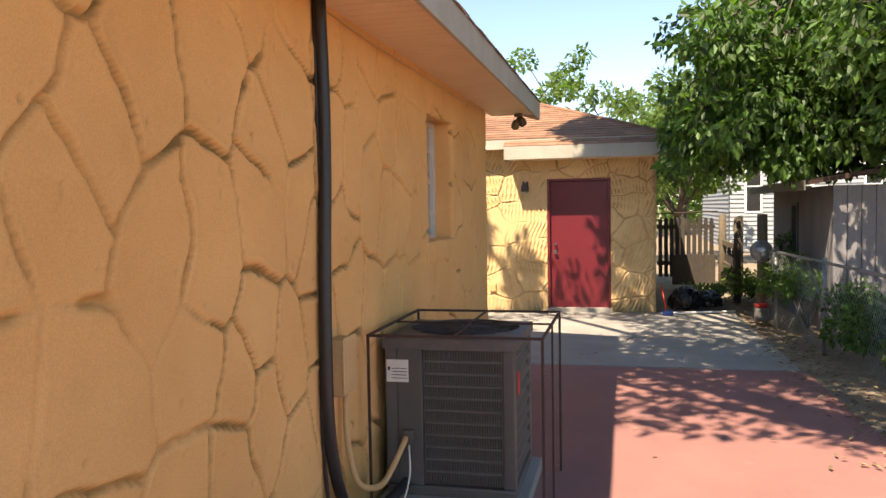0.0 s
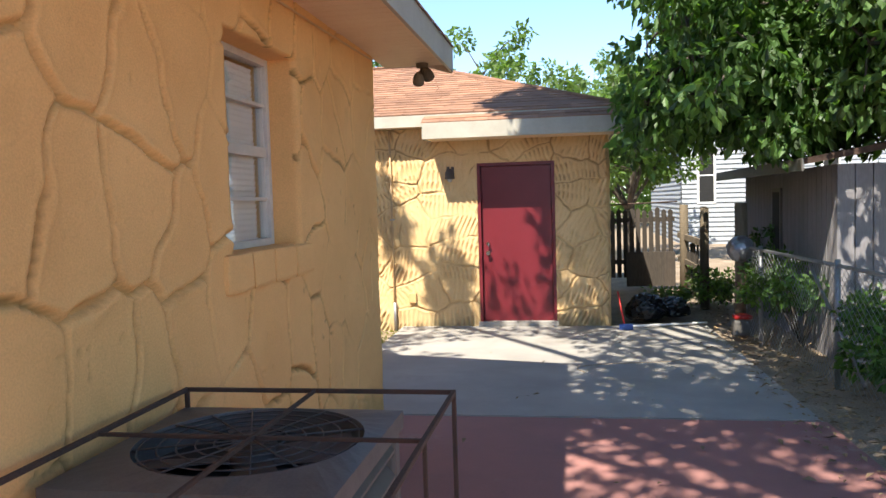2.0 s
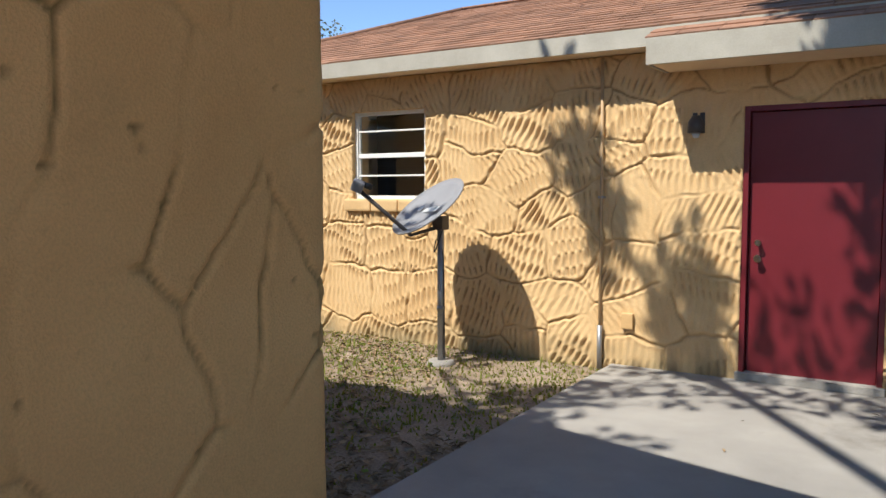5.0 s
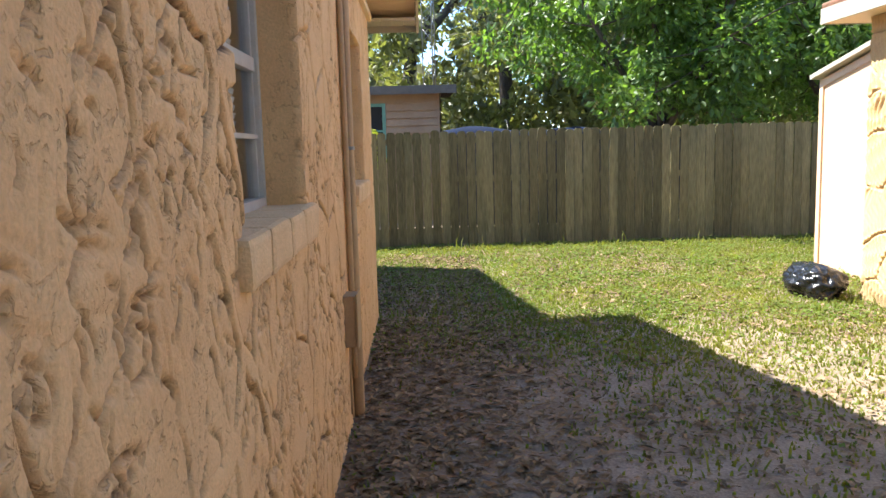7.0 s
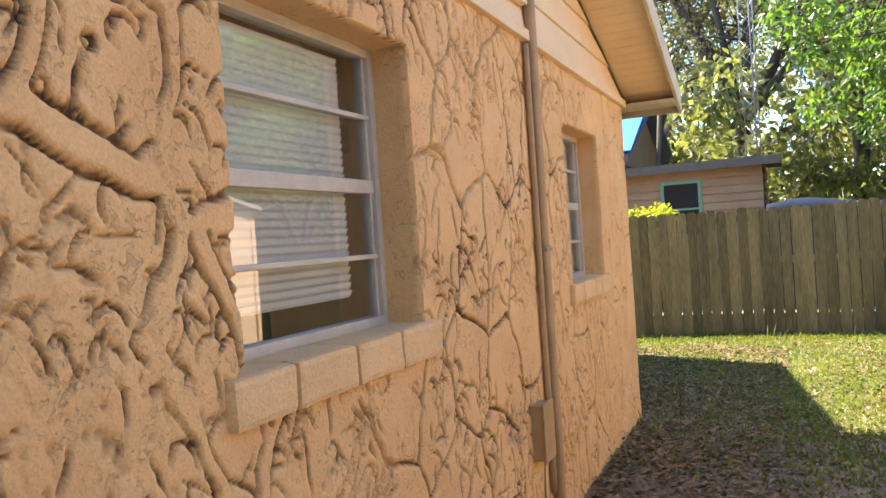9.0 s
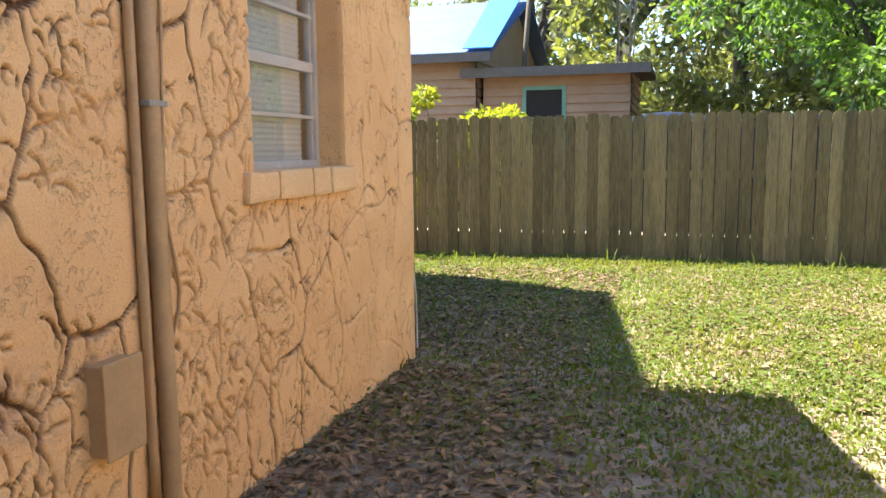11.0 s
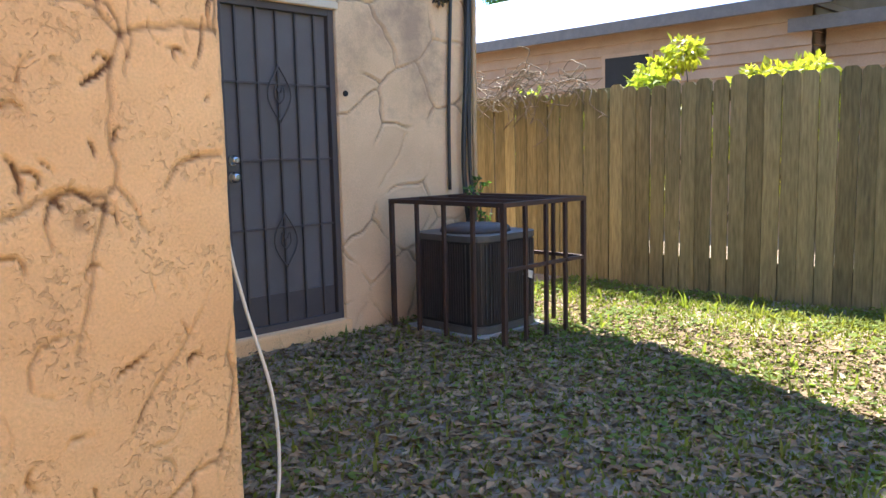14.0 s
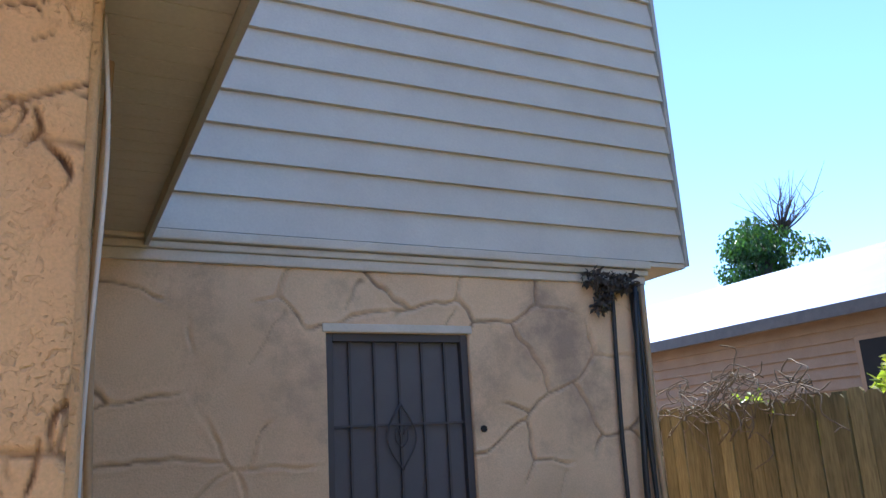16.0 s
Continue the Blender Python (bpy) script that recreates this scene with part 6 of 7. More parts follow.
pipe("downpipe", [(-7.38, YG - 0.04, -0.06), (-7.38, YG - 0.04, 1.0)], 0.014, M["pipe_tan"], "thin painted pipe beside the standpipe", "pipe", soft=False)
wall_box("outlet_box", (-2.76, YG - 0.06, 0.31), (-2.66, YG - 0.01, 0.44), M["box_tan"], "pale weatherproof outlet box low on the garage wall", "outlet")


def wall_lamp():
    t = thing("wall_lamp", (-2.17, YG - 0.05, 1.97), "small black wall lamp beside the red door", "lamp")
    part("back_plate", box((-2.22, YG - 0.03, 1.9), (-2.12, YG - 0.008, 2.06), 0.006), M["black_metal"], t)
    part("hood", tube([(-2.17, YG - 0.10, 2.03), (-2.17, YG - 0.10, 1.98), (-2.17, YG - 0.10, 1.9)], [0.03, 0.06, 0.065], 14), M["black_metal"], t)
    part("arm", tube([(-2.17, YG - 0.02, 2.0), (-2.17, YG - 0.10, 2.02)], 0.014, 8), M["black_metal"], t)
    part("bulb", tube([(-2.17, YG - 0.10, 1.9), (-2.17, YG - 0.10, 1.86)], [0.035, 0.02], 12), M["lamp_glass"], t, "frosted glass bulb")


def flood_lamp():
    p = Vector((-1.70, 8.33, 2.62))
    t = thing("flood_lamp", p, "weathered brown twin flood lamp under the eave corner", "lamp")
    part("mount", tube([p + Vector((0, 0, 0.03)), p + Vector((0, 0, -0.025))], 0.045, 14), M["post"], t)
    for s, down in ((-1, 0.075), (1, 0.045)):
        a = p + Vector((0, 0, -0.02))
        b = a + Vector((0.03 * s, 0.02, -down))
        part("arm", tube([a, b], 0.012, 8), M["post"], t)
        d = Vector((0.25 * s, 0.75, -0.6)).normalized()
        head = part("lamp_head", tube([b - d * 0.045, b - d * 0.03, b, b + d * 0.03, b + d * 0.05], [0.012, 0.032, 0.042, 0.044, 0.042], 14), M["post"], t)
        part("lens", tube([b + d * 0.05, b + d * 0.06], [0.038, 0.02], 14), M["lamp_glass"], head, "frosted lens")


wall_lamp()
flood_lamp()


# ---- satellite dish ----
def build_dish():
    px, py = -4.18, 12.0
    t = thing("satellite_dish", (px, py, -0.04), "grey oval satellite dish on a steel pole in the lawn", "satellite dish")
    part("pole", tube([(px, py, -0.1), (px, py, 1.2)], 0.03, 14), M["galv"], t, "galvanised steel pole", smooth=True)
    part("pole_sleeve", tube([(px, py, 0.42), (px, py, 0.46)], 0.036, 14), M["galv"], t)
    part("footing", tube([(px, py, -0.08), (px, py, -0.015)], [0.14, 0.11], 14), M["concrete"], t, "concrete footing")
    n = Vector((-0.34, -0.56, 0.76)).normalized()
    side = Vector((0.85, -0.52, 0.0))
    side = (side - n * side.dot(n)).normalized()
    up = n.cross(side)
    c = Vector((-4.26, 11.91, 1.33))
    bm = bmesh.new()
    rings = []
    for layer in (0, 1):
        for i in range(7):
            f = i / 6
            ring = []
            for k in range(40):
                a = 2 * math.pi * k / 40
                ring.append(bm.verts.new(c + side * (0.42 * f * math.cos(a)) + up * (0.36 * f * math.sin(a)) + n * (0.07 * f * f - 0.07 - 0.012 * layer)) if f else None)
            rings.append(ring)
        mid = bm.verts.new(c + n * (-0.07 - 0.012 * layer))
        base = layer * 7
        for k in range(40):
            bm.faces.new((mid, rings[base + 1][k], rings[base + 1][(k + 1) % 40]))
        for i in range(1, 6):
            for k in range(40):
                bm.faces.new((rings[base + i][k], rings[base + i + 1][k], rings[base + i + 1][(k + 1) % 40], rings[base + i][(k + 1) % 40]))
    for k in range(40):
        bm.faces.new((rings[6][k], rings[13][k], rings[13][(k + 1) % 40], rings[6][(k + 1) % 40]))
    bmesh.ops.recalc_face_normals(bm, faces=bm.faces)
    bowl = part("reflector", bm, M["dish"], t, "grey painted oval reflector", smooth=True)
    # pale maker's mark, drawn as plain shapes
    for i in range(7):
        o = c + side * (-0.13 + 0.045 * i) + n * (-0.055 + 0.004 * i)
        q = [o + side * a + up * b for a, b in ((0, -0.03), (0.028, -0.03), (0.028, 0.03), (0, 0.03))]
        part("mark", poly(q, 0.002, n), M["white"], bowl)
    ring = [c + side * (-0.2 + 0.035 * math.cos(a)) + up * (0.035 * math.sin(a)) + n * -0.045 for a in [2 * math.pi * k / 16 for k in range(16)]]
    part("mark", poly(ring, 0.002, n), M["white"], bowl)
    part("bracket", box((px - 0.05, py - 0.06, 1.12), (px + 0.05, py + 0.06, 1.24), 0.01), M["black_metal"], t)
    part("back_arm", tube([(px, py, 1.18), c - n * 0.08], 0.03, 8), M["black_metal"], t)
    a = c - up * 0.36 - n * 0.0
    foot = Vector((-4.33, 11.77, 1.08))
    head = Vector((-4.66, 11.47, 1.47))
    part("feed_arm", tube([(px, py, 1.15), foot, head], 0.018, 8), M["black_metal"], t, "dark square feed arm")
    lnb = part("feed_head", box(head - Vector((0.05, 0.045, 0.02)), head + Vector((0.05, 0.045, 0.075)), 0.015, turn=Euler((0.3, 0.4, 0.6)).to_matrix().to_4x4()), M["dish"], t, "grey receiver head")
    part("horn", tube([head + Vector((0.03, 0.03, 0.04)), head + Vector((0.09, 0.08, 0.01))], [0.022, 0.03], 10), M["black_plastic"], lnb)
    part("coax", tube(smooth_path([(px + 0.03, py, 1.15), (px + 0.0, py - 0.06, 0.98), (px - 0.05, py - 0.03, 0.93), (px - 0.02, py - 0.03, 1.04), (px + 0.03, py - 0.01, 0.9), (px + 0.035, py, 0.5), (px + 0.04, py, 0.0)]), 0.005, 6), M["black_plastic"], t, "looped black coax cable")


build_dish()


# ---- bags, broom and ground clutter ----
def bin_bag(at, size, seed, label):
    """A slack plastic bag: a flattened lump creased by sharp folds."""
    t_bm = bmesh.new()
    bmesh.ops.create_icosphere(t_bm, subdivisions=5, radius=1.0)
    off = Vector((seed * 3.1, seed * 1.7, seed))
    for v in t_bm.verts:
        d = v.co.copy()
        lump = 1 + 0.22 * noise.noise(d * 1.6 + off)
        fold = abs(noise.noise(d * 3.2 + off)) * 0.22 + abs(noise.noise(d * 7.5 - off)) * 0.13 + abs(noise.noise(d * 15 + off)) * 0.05
        r = lump - fold + 0.1
        v.co = Vector((d.x * size[0] * r, d.y * size[1] * r, max(d.z * r + 0.72, 0.0) * size[2] * 0.85)) + Vector(at)
    ob = part("bin_bag", t_bm, M["bag"], None, smooth=True)
    return tagged(ob, label, "bin bag")


bin_bag((-8.82, 12.28, -0.05), (0.34, 0.24, 0.22), 3, "shiny black bin bag slumped on the grass by the garage")
bin_bag((0.3, 13.15, 0.0), (0.26, 0.26, 0.22), 7, "full black bin bag beside the garage corner")
bin_bag((0.66, 13.4, 0.0), (0.22, 0.2, 0.17), 9, "sagging black bin bag leaning on another")


def broom():
    t = thing("broom", (-0.02, 12.3, 0.0), "blue push broom with a red handle lying at the wall", "broom")
    part("head", box((-0.10, 12.24, 0.0), (0.06, 12.32, 0.07), 0.012), M["blue_plastic"], t, "blue broom head")
    part("handle", tube([(-0.04, 12.3, 0.06), (-0.10, 12.5, 0.44)], 0.013, 8), M["red_plastic"], t, "red handle")
    part("spare_pole", tube([(0.05, 12.36, 0.03), (0.98, 12.62, 0.03)], 0.014, 8), M["white"], t, "white pole on the ground")


broom()


# ---- east side: old fences, shed, neighbours ----
def dark_gate():
    t = thing("picket_gate", (0.55, 17.0, 0), "dark rotten picket gate between old posts", "gate")
    rnd = random.Random(3)
    for i in range(10):
        x = 0.03 + i * 0.112
        h = 1.36 + 0.07 * rnd.random()
        w = 0.078
        part("picket", poly([(x, 17.0, 0.16), (x + w, 17.0, 0.16), (x + w, 17.0, h - 0.04), (x + w / 2, 17.0, h), (x, 17.0, h - 0.04)], 0.02, (0, 1, 0)), M["dark_wood"], t)
    for z in (0.4, 1.15):
        part("rail", box((0.0, 17.022, z), (1.15, 17.06, z + 0.08), 0.004), M["dark_wood"], t)
    part("skirt", box((0.3, 16.96, 0.0), (1.15, 16.99, 0.62), 0.004), M["dark_wood"], t)
    part("top_wire", tube([(-0.2, 17.03, 1.46), (1.2, 17.03, 1.5)], 0.014, 6), M["rust"], t)


def old_post(x, y, h, r, label, lean=0.0):
    bm = tube([(x, y, -0.2), (x + lean * 0.5, y, h * 0.5), (x + lean, y, h)], [r * 1.05, r, r * 0.92], 9)
    for v in bm.verts:
        v.co += Vector((noise.noise(v.co * 6), noise.noise(v.co * 6 + Vector((4, 0, 0))), 0)) * 0.012
    t = thing("fence_post", (x, y, 0), label, "fence post", group="old posts along the drive")
    part("post", bm, M["post"], t)
    return t


dark_gate()
for x, y, h, r, lean in ((1.2, 16.2, 1.45, 0.075, 0.03), (1.22, 14.3, 1.42, 0.062, 0.02), (1.26, 12.0, 1.5, 0.075, -0.02), (1.62, 16.9, 1.4, 0.06, 0.05)):
    old_post(x, y, h, r, "weathered grey-brown round fence post")


def rail_fence():
    t = thing("rail_fence", (1.2, 15, 0), "broken low board fence between old posts", "fence")
    rnd = random.Random(6)
    for z in (0.45, 0.86):
        part("rail", box((1.19, 14.3, z), (1.23, 17.0, z + 0.1), 0.006), M["post"], t)
    for i in range(14):
        y = 14.5 + i * 0.17
        part("picket", box((1.235, y, 0.0), (1.255, y + 0.09, 0.62 + 0.3 * rnd.random()), 0.004, turn=Euler((rnd.gauss(0, 0.03), 0, 0)).to_matrix().to_4x4()), M["dark_wood"], t)


rail_fence()


def silver_bundle():
    bm = bmesh.new()
    bmesh.ops.create_icosphere(bm, subdivisions=4, radius=0.15)
    for v in bm.verts:
        p = v.co.normalized()
        v.co = v.co * (1 + 0.1 * noise.noise(p * 3) + 0.08 * noise.noise(p * 8)) + Vector((1.24, 11.93, 0.98))
    t = tagged(part("foil_ball", bm, M["ball"], None, smooth=True), "silver wrapped bundle tied to a fence post", "bundle")
    bm = box((1.12, 11.72, 0.0), (1.34, 11.9, 0.2), 0.03)
    t = tagged(part("paint_can", bm, M["unit_top"], None), "grey plastic tub at the foot of a post", "tub")
    bm = box((1.13, 11.73, 0.2), (1.33, 11.89, 0.25), 0.02)
    tagged(part("tub_lid", bm, M["red_plastic"], t), "red lid")


silver_bundle()


def chain_link():
    """A wire mesh fence: two families of slanted wires between a top rail and posts."""
    a, b, h = Vector((1.3, 12.0, 0)), Vector((1.9, 5.0, 0)), 1.0
    t = thing("chain_link_fence", (1.6, 8.5, 0), "sagging galvanised chain-link fence overgrown with weeds", "fence")
    run = (b - a)
    length = run.length
    d = run.normalized()
    out = Vector((d.y, -d.x, 0))
    verts, faces = [], []
    pitch, w = 0.075, 0.0022
    for fam in (-1, 1):
        s = -h
        while s < length + h:
            p0, p1 = (s, 0.0), (s + fam * h, h)
            lo, hi = 0.0, 1.0
            if p1[0] != p0[0]:
                ta, tb = sorted(((0 - p0[0]) / (p1[0] - p0[0]), (length - p0[0]) / (p1[0] - p0[0])))
                lo, hi = max(lo, ta), min(hi, tb)
            if hi > lo + 0.01:
                q = [a + d * (p0[0] + (p1[0] - p0[0]) * f) + Vector((0, 0, h * f)) + out * 0.05 * math.sin(3.1 * (p0[0] + (p1[0] - p0[0]) * f)) for f in (lo, (lo + hi) / 2, hi)]
                for u, v in zip(q, q[1:]):
                    k = len(verts)
                    e = d * w
                    f2 = out * w
                    verts += [tuple(u - e), tuple(u + e), tuple(v + e), tuple(v - e), tuple(u - f2), tuple(u + f2), tuple(v + f2), tuple(v - f2)]
                    faces += [(k, k + 1, k + 2, k + 3), (k + 4, k + 5, k + 6, k + 7)]
            s += pitch
    tagged(raw("wire_mesh", verts, faces, M["galv"], t), kind="stuff")
    for k in range(4):
        p = a + run * (k + 0.28) / 3.6
        part("post", tube([p + Vector((0, 0, -0.1)), p + Vector((0, 0, h + 0.04))], 0.024, 10), M["galv"], t)
    part("top_rail", tube([a + Vector((0, 0, h)), b + Vector((0, 0, h - 0.03))], 0.017, 8), M["galv"], t)
    part("brace", tube([a + d * 1.9 + Vector((0, 0, 0.95)), a + d * 3.0 + Vector((0, 0, 0.1))], 0.016, 8), M["galv"], t)


chain_link()


def grey_shed():
    t = thing("garden_shed", (3.6, 13.0, 0), "low grey board shed with a small window and rusty roof", "shed")
    x0, x1, y0, y1 = 1.85, 5.2, 10.6, 14.6
    part("body", box((x0 + 0.03, y0 + 0.03, -0.1), (x1, y1, 1.86)), M["shed_grey"], t)
    rnd = random.Random(2)
    y = y0
    while y < y1:
        part("board", box((x0 + 0.0, y + 0.004, -0.05), (x0 + 0.03, y + 0.155, 1.86), 0.003), M["shed_grey"], t)
        y += 0.16
    x = x0
    while x < x1:
        part("board", box((x + 0.004, y0, -0.05), (x + 0.155, y0 + 0.03, 1.86), 0.003), M["shed_grey"], t)
        x += 0.16
    win = part("window_frame", box((x0 - 0.03, 12.55, 0.86), (x0 - 0.004, 12.95, 1.66), 0.004), M["unit_top"], t, "grey window frame")
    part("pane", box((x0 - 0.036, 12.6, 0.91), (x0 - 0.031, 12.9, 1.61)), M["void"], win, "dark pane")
    roof = poly([(x0 - 0.35, y0 - 0.2, 1.86), (x1 + 0.2, y0 - 0.2, 2.5), (x1 + 0.2, y0 - 0.2, 2.56), (x0 - 0.35, y0 - 0.2, 1.92)], y1 - y0 + 0.4, (0, 1, 0))
    part("roof", roof, M["rust"], t, "rusty sheet roof")
    part("eave_board", box((x0 - 0.37, y0 - 0.2, 1.80), (x0 - 0.352, y1 + 0.2, 1.92), 0.003), M["unit_top"], t)


grey_shed()


def clapboard_house(name, label, x0, x1, y0, y1, eave, ridge, along, wall_mat, roof_mat, windows, trim, step=0.16):
    """A timber house: lapped boards on every side, a gable roof, framed windows. windows: (side, s0, s1, z0, z1)."""
    t = thing(name, ((x0 + x1) / 2, (y0 + y1) / 2, 0), label, "house")
    part("wall", box((x0 + 0.02, y0 + 0.02, -0.1), (x1 - 0.02, y1 - 0.02, eave)), wall_mat, t)
    z = -0.1
    while z < eave:
        bm = bmesh.new()
        top = min(z + step, eave)
        for a, b, n in (((x0, y0), (x1, y0), (0, -1)), ((x1, y0), (x1, y1), (1, 0)), ((x1, y1), (x0, y1), (0, 1)), ((x0, y1), (x0, y0), (-1, 0))):
            lo, hi = 0.045, 0.006
            v = [bm.verts.new(p) for p in ((a[0] + n[0] * lo, a[1] + n[1] * lo, z), (b[0] + n[0] * lo, b[1] + n[1] * lo, z), (b[0] + n[0] * hi, b[1] + n[1] * hi, top), (a[0] + n[0] * hi, a[1] + n[1] * hi, top), (a[0], a[1], z), (b[0], b[1], z))]
            bm.faces.new(v[:4])
            bm.faces.new((v[4], v[5], v[1], v[0]))
        part("clapboard", bm, wall_mat, t)
        z += step
    o = 0.35
    if along == 'y':
        xm = (x0 + x1) / 2
        for y in (y0 + 0.01, y1 - 0.01):
            part("gable", poly([(x0, y, eave), (x1, y, eave), (xm, y, ridge - 0.08)], 0.02, (0, 1, 0)), wall_mat, t)
        for x in (x0 - o, x1 + o):
            ze = eave - 0.05
            part("roof", poly([(x, y0 - o, ze), (xm, y0 - o, ridge), (xm, y0 - o, ridge + 0.07), (x, y0 - o, ze + 0.07)], y1 - y0 + 2 * o, (0, 1, 0)), roof_mat, t)
            part("fascia", box((x - 0.02, y0 - o, ze - 0.1), (x + 0.02, y1 + o, ze + 0.06)), M["unit_top"], t)
    else:
        part("roof", poly([(x0 - o, y0 - o, eave), (x1 + o, y0 - o, eave - 0.1), (x1 + o, y0 - o, eave), (x0 - o, y0 - o, eave + 0.1)], y1 - y0 + 2 * o, (0, 1, 0)), roof_mat, t)
        part("fascia", box((x1 + o, y0 - o, eave - 0.16), (x1 + o + 0.03, y1 + o, eave + 0.01)), M["unit_top"], t)
    for side, s0, s1, z0, z1 in windows:
        if side == 'e':
            w = part("window", box((x1 + 0.0, s0, z0), (x1 + 0.05, s1, z1), 0.004), trim, t)
            part("pane", box((x1 + 0.05, s0 + 0.07, z0 + 0.07), (x1 + 0.056, s1 - 0.07, z1 - 0.07)), M["void"], w, "dark pane")
            part("sash_bar", box((x1 + 0.056, s0 + 0.07, (z0 + z1) / 2 - 0.02), (x1 + 0.066, s1 - 0.07, (z0 + z1) / 2 + 0.02)), trim, w)
        else:
            w = part("window", box((s0, y0 - 0.05, z0), (s1, y0, z1), 0.004), trim, t)
            part("pane", box((s0 + 0.07, y0 - 0.056, z0 + 0.07), (s1 - 0.07, y0 - 0.05, z1 - 0.07)), M["void"], w, "dark pane")
            part("sash_bar", box((s0 + 0.07, y0 - 0.066, (z0 + z1) / 2 - 0.02), (s1 - 0.07, y0 - 0.056, (z0 + z1) / 2 + 0.02)), trim, w)
    return t


house = clapboard_house("neighbour_house", "tan clapboard house with a blue tarpaulin over its roof", -25.5, -18.0, -9.0, 6.1, 3.05, 4.6, 'y', M["clap_tan"], M["tarp_pale"], [('e', 2.95, 3.85, 1.2, 2.65)], M["clap_tan"])
part("tarpaulin", poly([(-17.62, 5.95, 3.12), (-17.62, 6.5, 3.12), (-21.7, 6.5, 5.12), (-21.7, 5.8, 5.12)], 0.02, (0, 0, 1)), M["tarp"], house, "bright blue tarpaulin edge")
part("tarpaulin", poly([(-17.6, -4.4, 3.0), (-17.6, -3.0, 3.0), (-18.3, -3.0, 3.42), (-18.5, -4.4, 3.5)], 0.02, (0, 0, 1)), M["tarp"], house, "bright blue tarpaulin flap")
clapboard_house("neighbour_annex", "low tan clapboard annex with a flat roof and green window", -21.5, -18.2, 6.2, 8.9, 2.78, 2.9, 'x', M["clap_tan"], M["rust"], [('e', 6.95, 7.75, 1.3, 2.46)], M["green_trim"])
clapboard_house("white_house", "white clapboard house behind the sheds", 3.0, 11.0, 30.0, 40.0, 4.2, 6.6, 'y', M["clap_white"], M["unit_top"], [('s', 3.5, 4.1, 1.3, 3.2), ('s', 5.2, 5.8, 1.3, 3.2), ('s', 7.4, 8.0, 1.3, 3.2)], M["white"])


def lean_to():
    t = thing("lean_to_shed", (-9.6, 14.5, 0), "smooth peach panelled lean-to against the garage", "shed")
    x0, x1, y0, y1 = -10.58, GW - 0.03, 13.2, 17.0
    part("front_panel", poly([(x0, y0, -0.1), (x1, y0, -0.1), (x1, y0, 2.56), (x0, y0, 2.17)], 0.05, (0, 1, 0)), M["panel"], t)
    part("side_panel", box((x0, y0 + 0.051, -0.1), (x0 + 0.05, y1, 2.16)), M["panel"], t)
    part("corner_trim", box((x0 - 0.02, y0 - 0.02, -0.1), (x0 + 0.06, y0 - 0.002, 2.16), 0.004), M["panel"], t)
    part("rake_trim", poly([(x0 + 0.062, y0 - 0.018, 2.08), (x1, y0 - 0.018, 2.47), (x1, y0 - 0.018, 2.55), (x0 + 0.062, y0 - 0.018, 2.16)], 0.016, (0, 1, 0)), M["panel"], t)
    part("roof", poly([(x0 - 0.1, y0 - 0.1, 2.17), (x1, y0 - 0.1, 2.58), (x1, y0 - 0.1, 2.63), (x0 - 0.1, y0 - 0.1, 2.22)], y1 - y0 + 0.1, (0, 1, 0)), M["fascia"], t)


lean_to()


def lattice_tower():
    x, y, r, h = -19.6, 8.75, 0.17, 14.0
    t = thing("radio_mast", (x, y, 0), "tall thin lattice steel mast behind the fence", "mast")
    legs = [Vector((x + r * math.cos(a), y + r * math.sin(a), 0)) for a in (0.3, 2.4, 4.5)]
    for l in legs:
        part("leg", tube([l, l + Vector((0, 0, h))], 0.014, 6), M["galv"], t)
    z = 0.0
    k = 0
    bm = bmesh.new()
    while z < h - 0.3:
        for i in range(3):
            a, b = legs[i], legs[(i + 1) % 3]
            if k % 2:
                a, b = b, a
            tube([a + Vector((0, 0, z)), b + Vector((0, 0, z + 0.3))], 0.007, 4, bm)
        z += 0.3
        k += 1
    tagged(part("lacing", bm, M["galv"], t), kind="stuff")


lattice_tower()


def covered_trailer():
    """A long low heap under a slack dark sheet, just taller than the fence."""
    t = thing("covered_trailer", (-17.6, 11.6, -0.05), "long low trailer under a dark blue tarpaulin", "trailer")
    bm = bmesh.new()
    nu, nv = 48, 14
    grid = []
    for i in range(nu + 1):
        y = 8.95 + 5.4 * i / nu
        row = []
        for j in range(nv + 1):
            a = math.pi * j / nv
            wide, tall = 0.75, 1.93 - 0.05 * math.sin(3.1 * y) - 0.03 * (y - 9)
            c = abs(math.cos(a)) ** 0.35 * (1 if math.cos(a) > 0 else -1)
            h = abs(math.sin(a)) ** 0.3
            fold = 0.03 * noise.noise(Vector((y * 2.2, a * 3, 0)))
            row.append(bm.verts.new((-17.6 + c * (wide + fold), y, -0.05 + h * (tall + fold))))
        grid.append(row)
    for p, q in zip(grid, grid[1:]):
        for j in range(nv):
            bm.faces.new((p[j], q[j], q[j + 1], p[j + 1]))
    for end in (grid[0][::-1], grid[-1]):
        bm.faces.new(end)
    bmesh.ops.recalc_face_normals(bm, faces=bm.faces)
    part("cover", bm, M["navy"], t, smooth=True)
    for y in (10.2, 12.6):
        part("strap", tube(smooth_path([(-16.82, y, 0.3), (-16.84, y, 1.6), (-17.1, y, 1.98), (-17.6, y, 2.0)]), 0.012, 6), M["black_plastic"], t)


covered_trailer()
pipe("utility_pole", [(-19.2, 6.6, 0), (-19.0, 6.75, 2.0), (-18.6, 7.0, 4.2)], 0.05, M["post"], "leaning wooden stake behind the fence", "pole", soft=False)


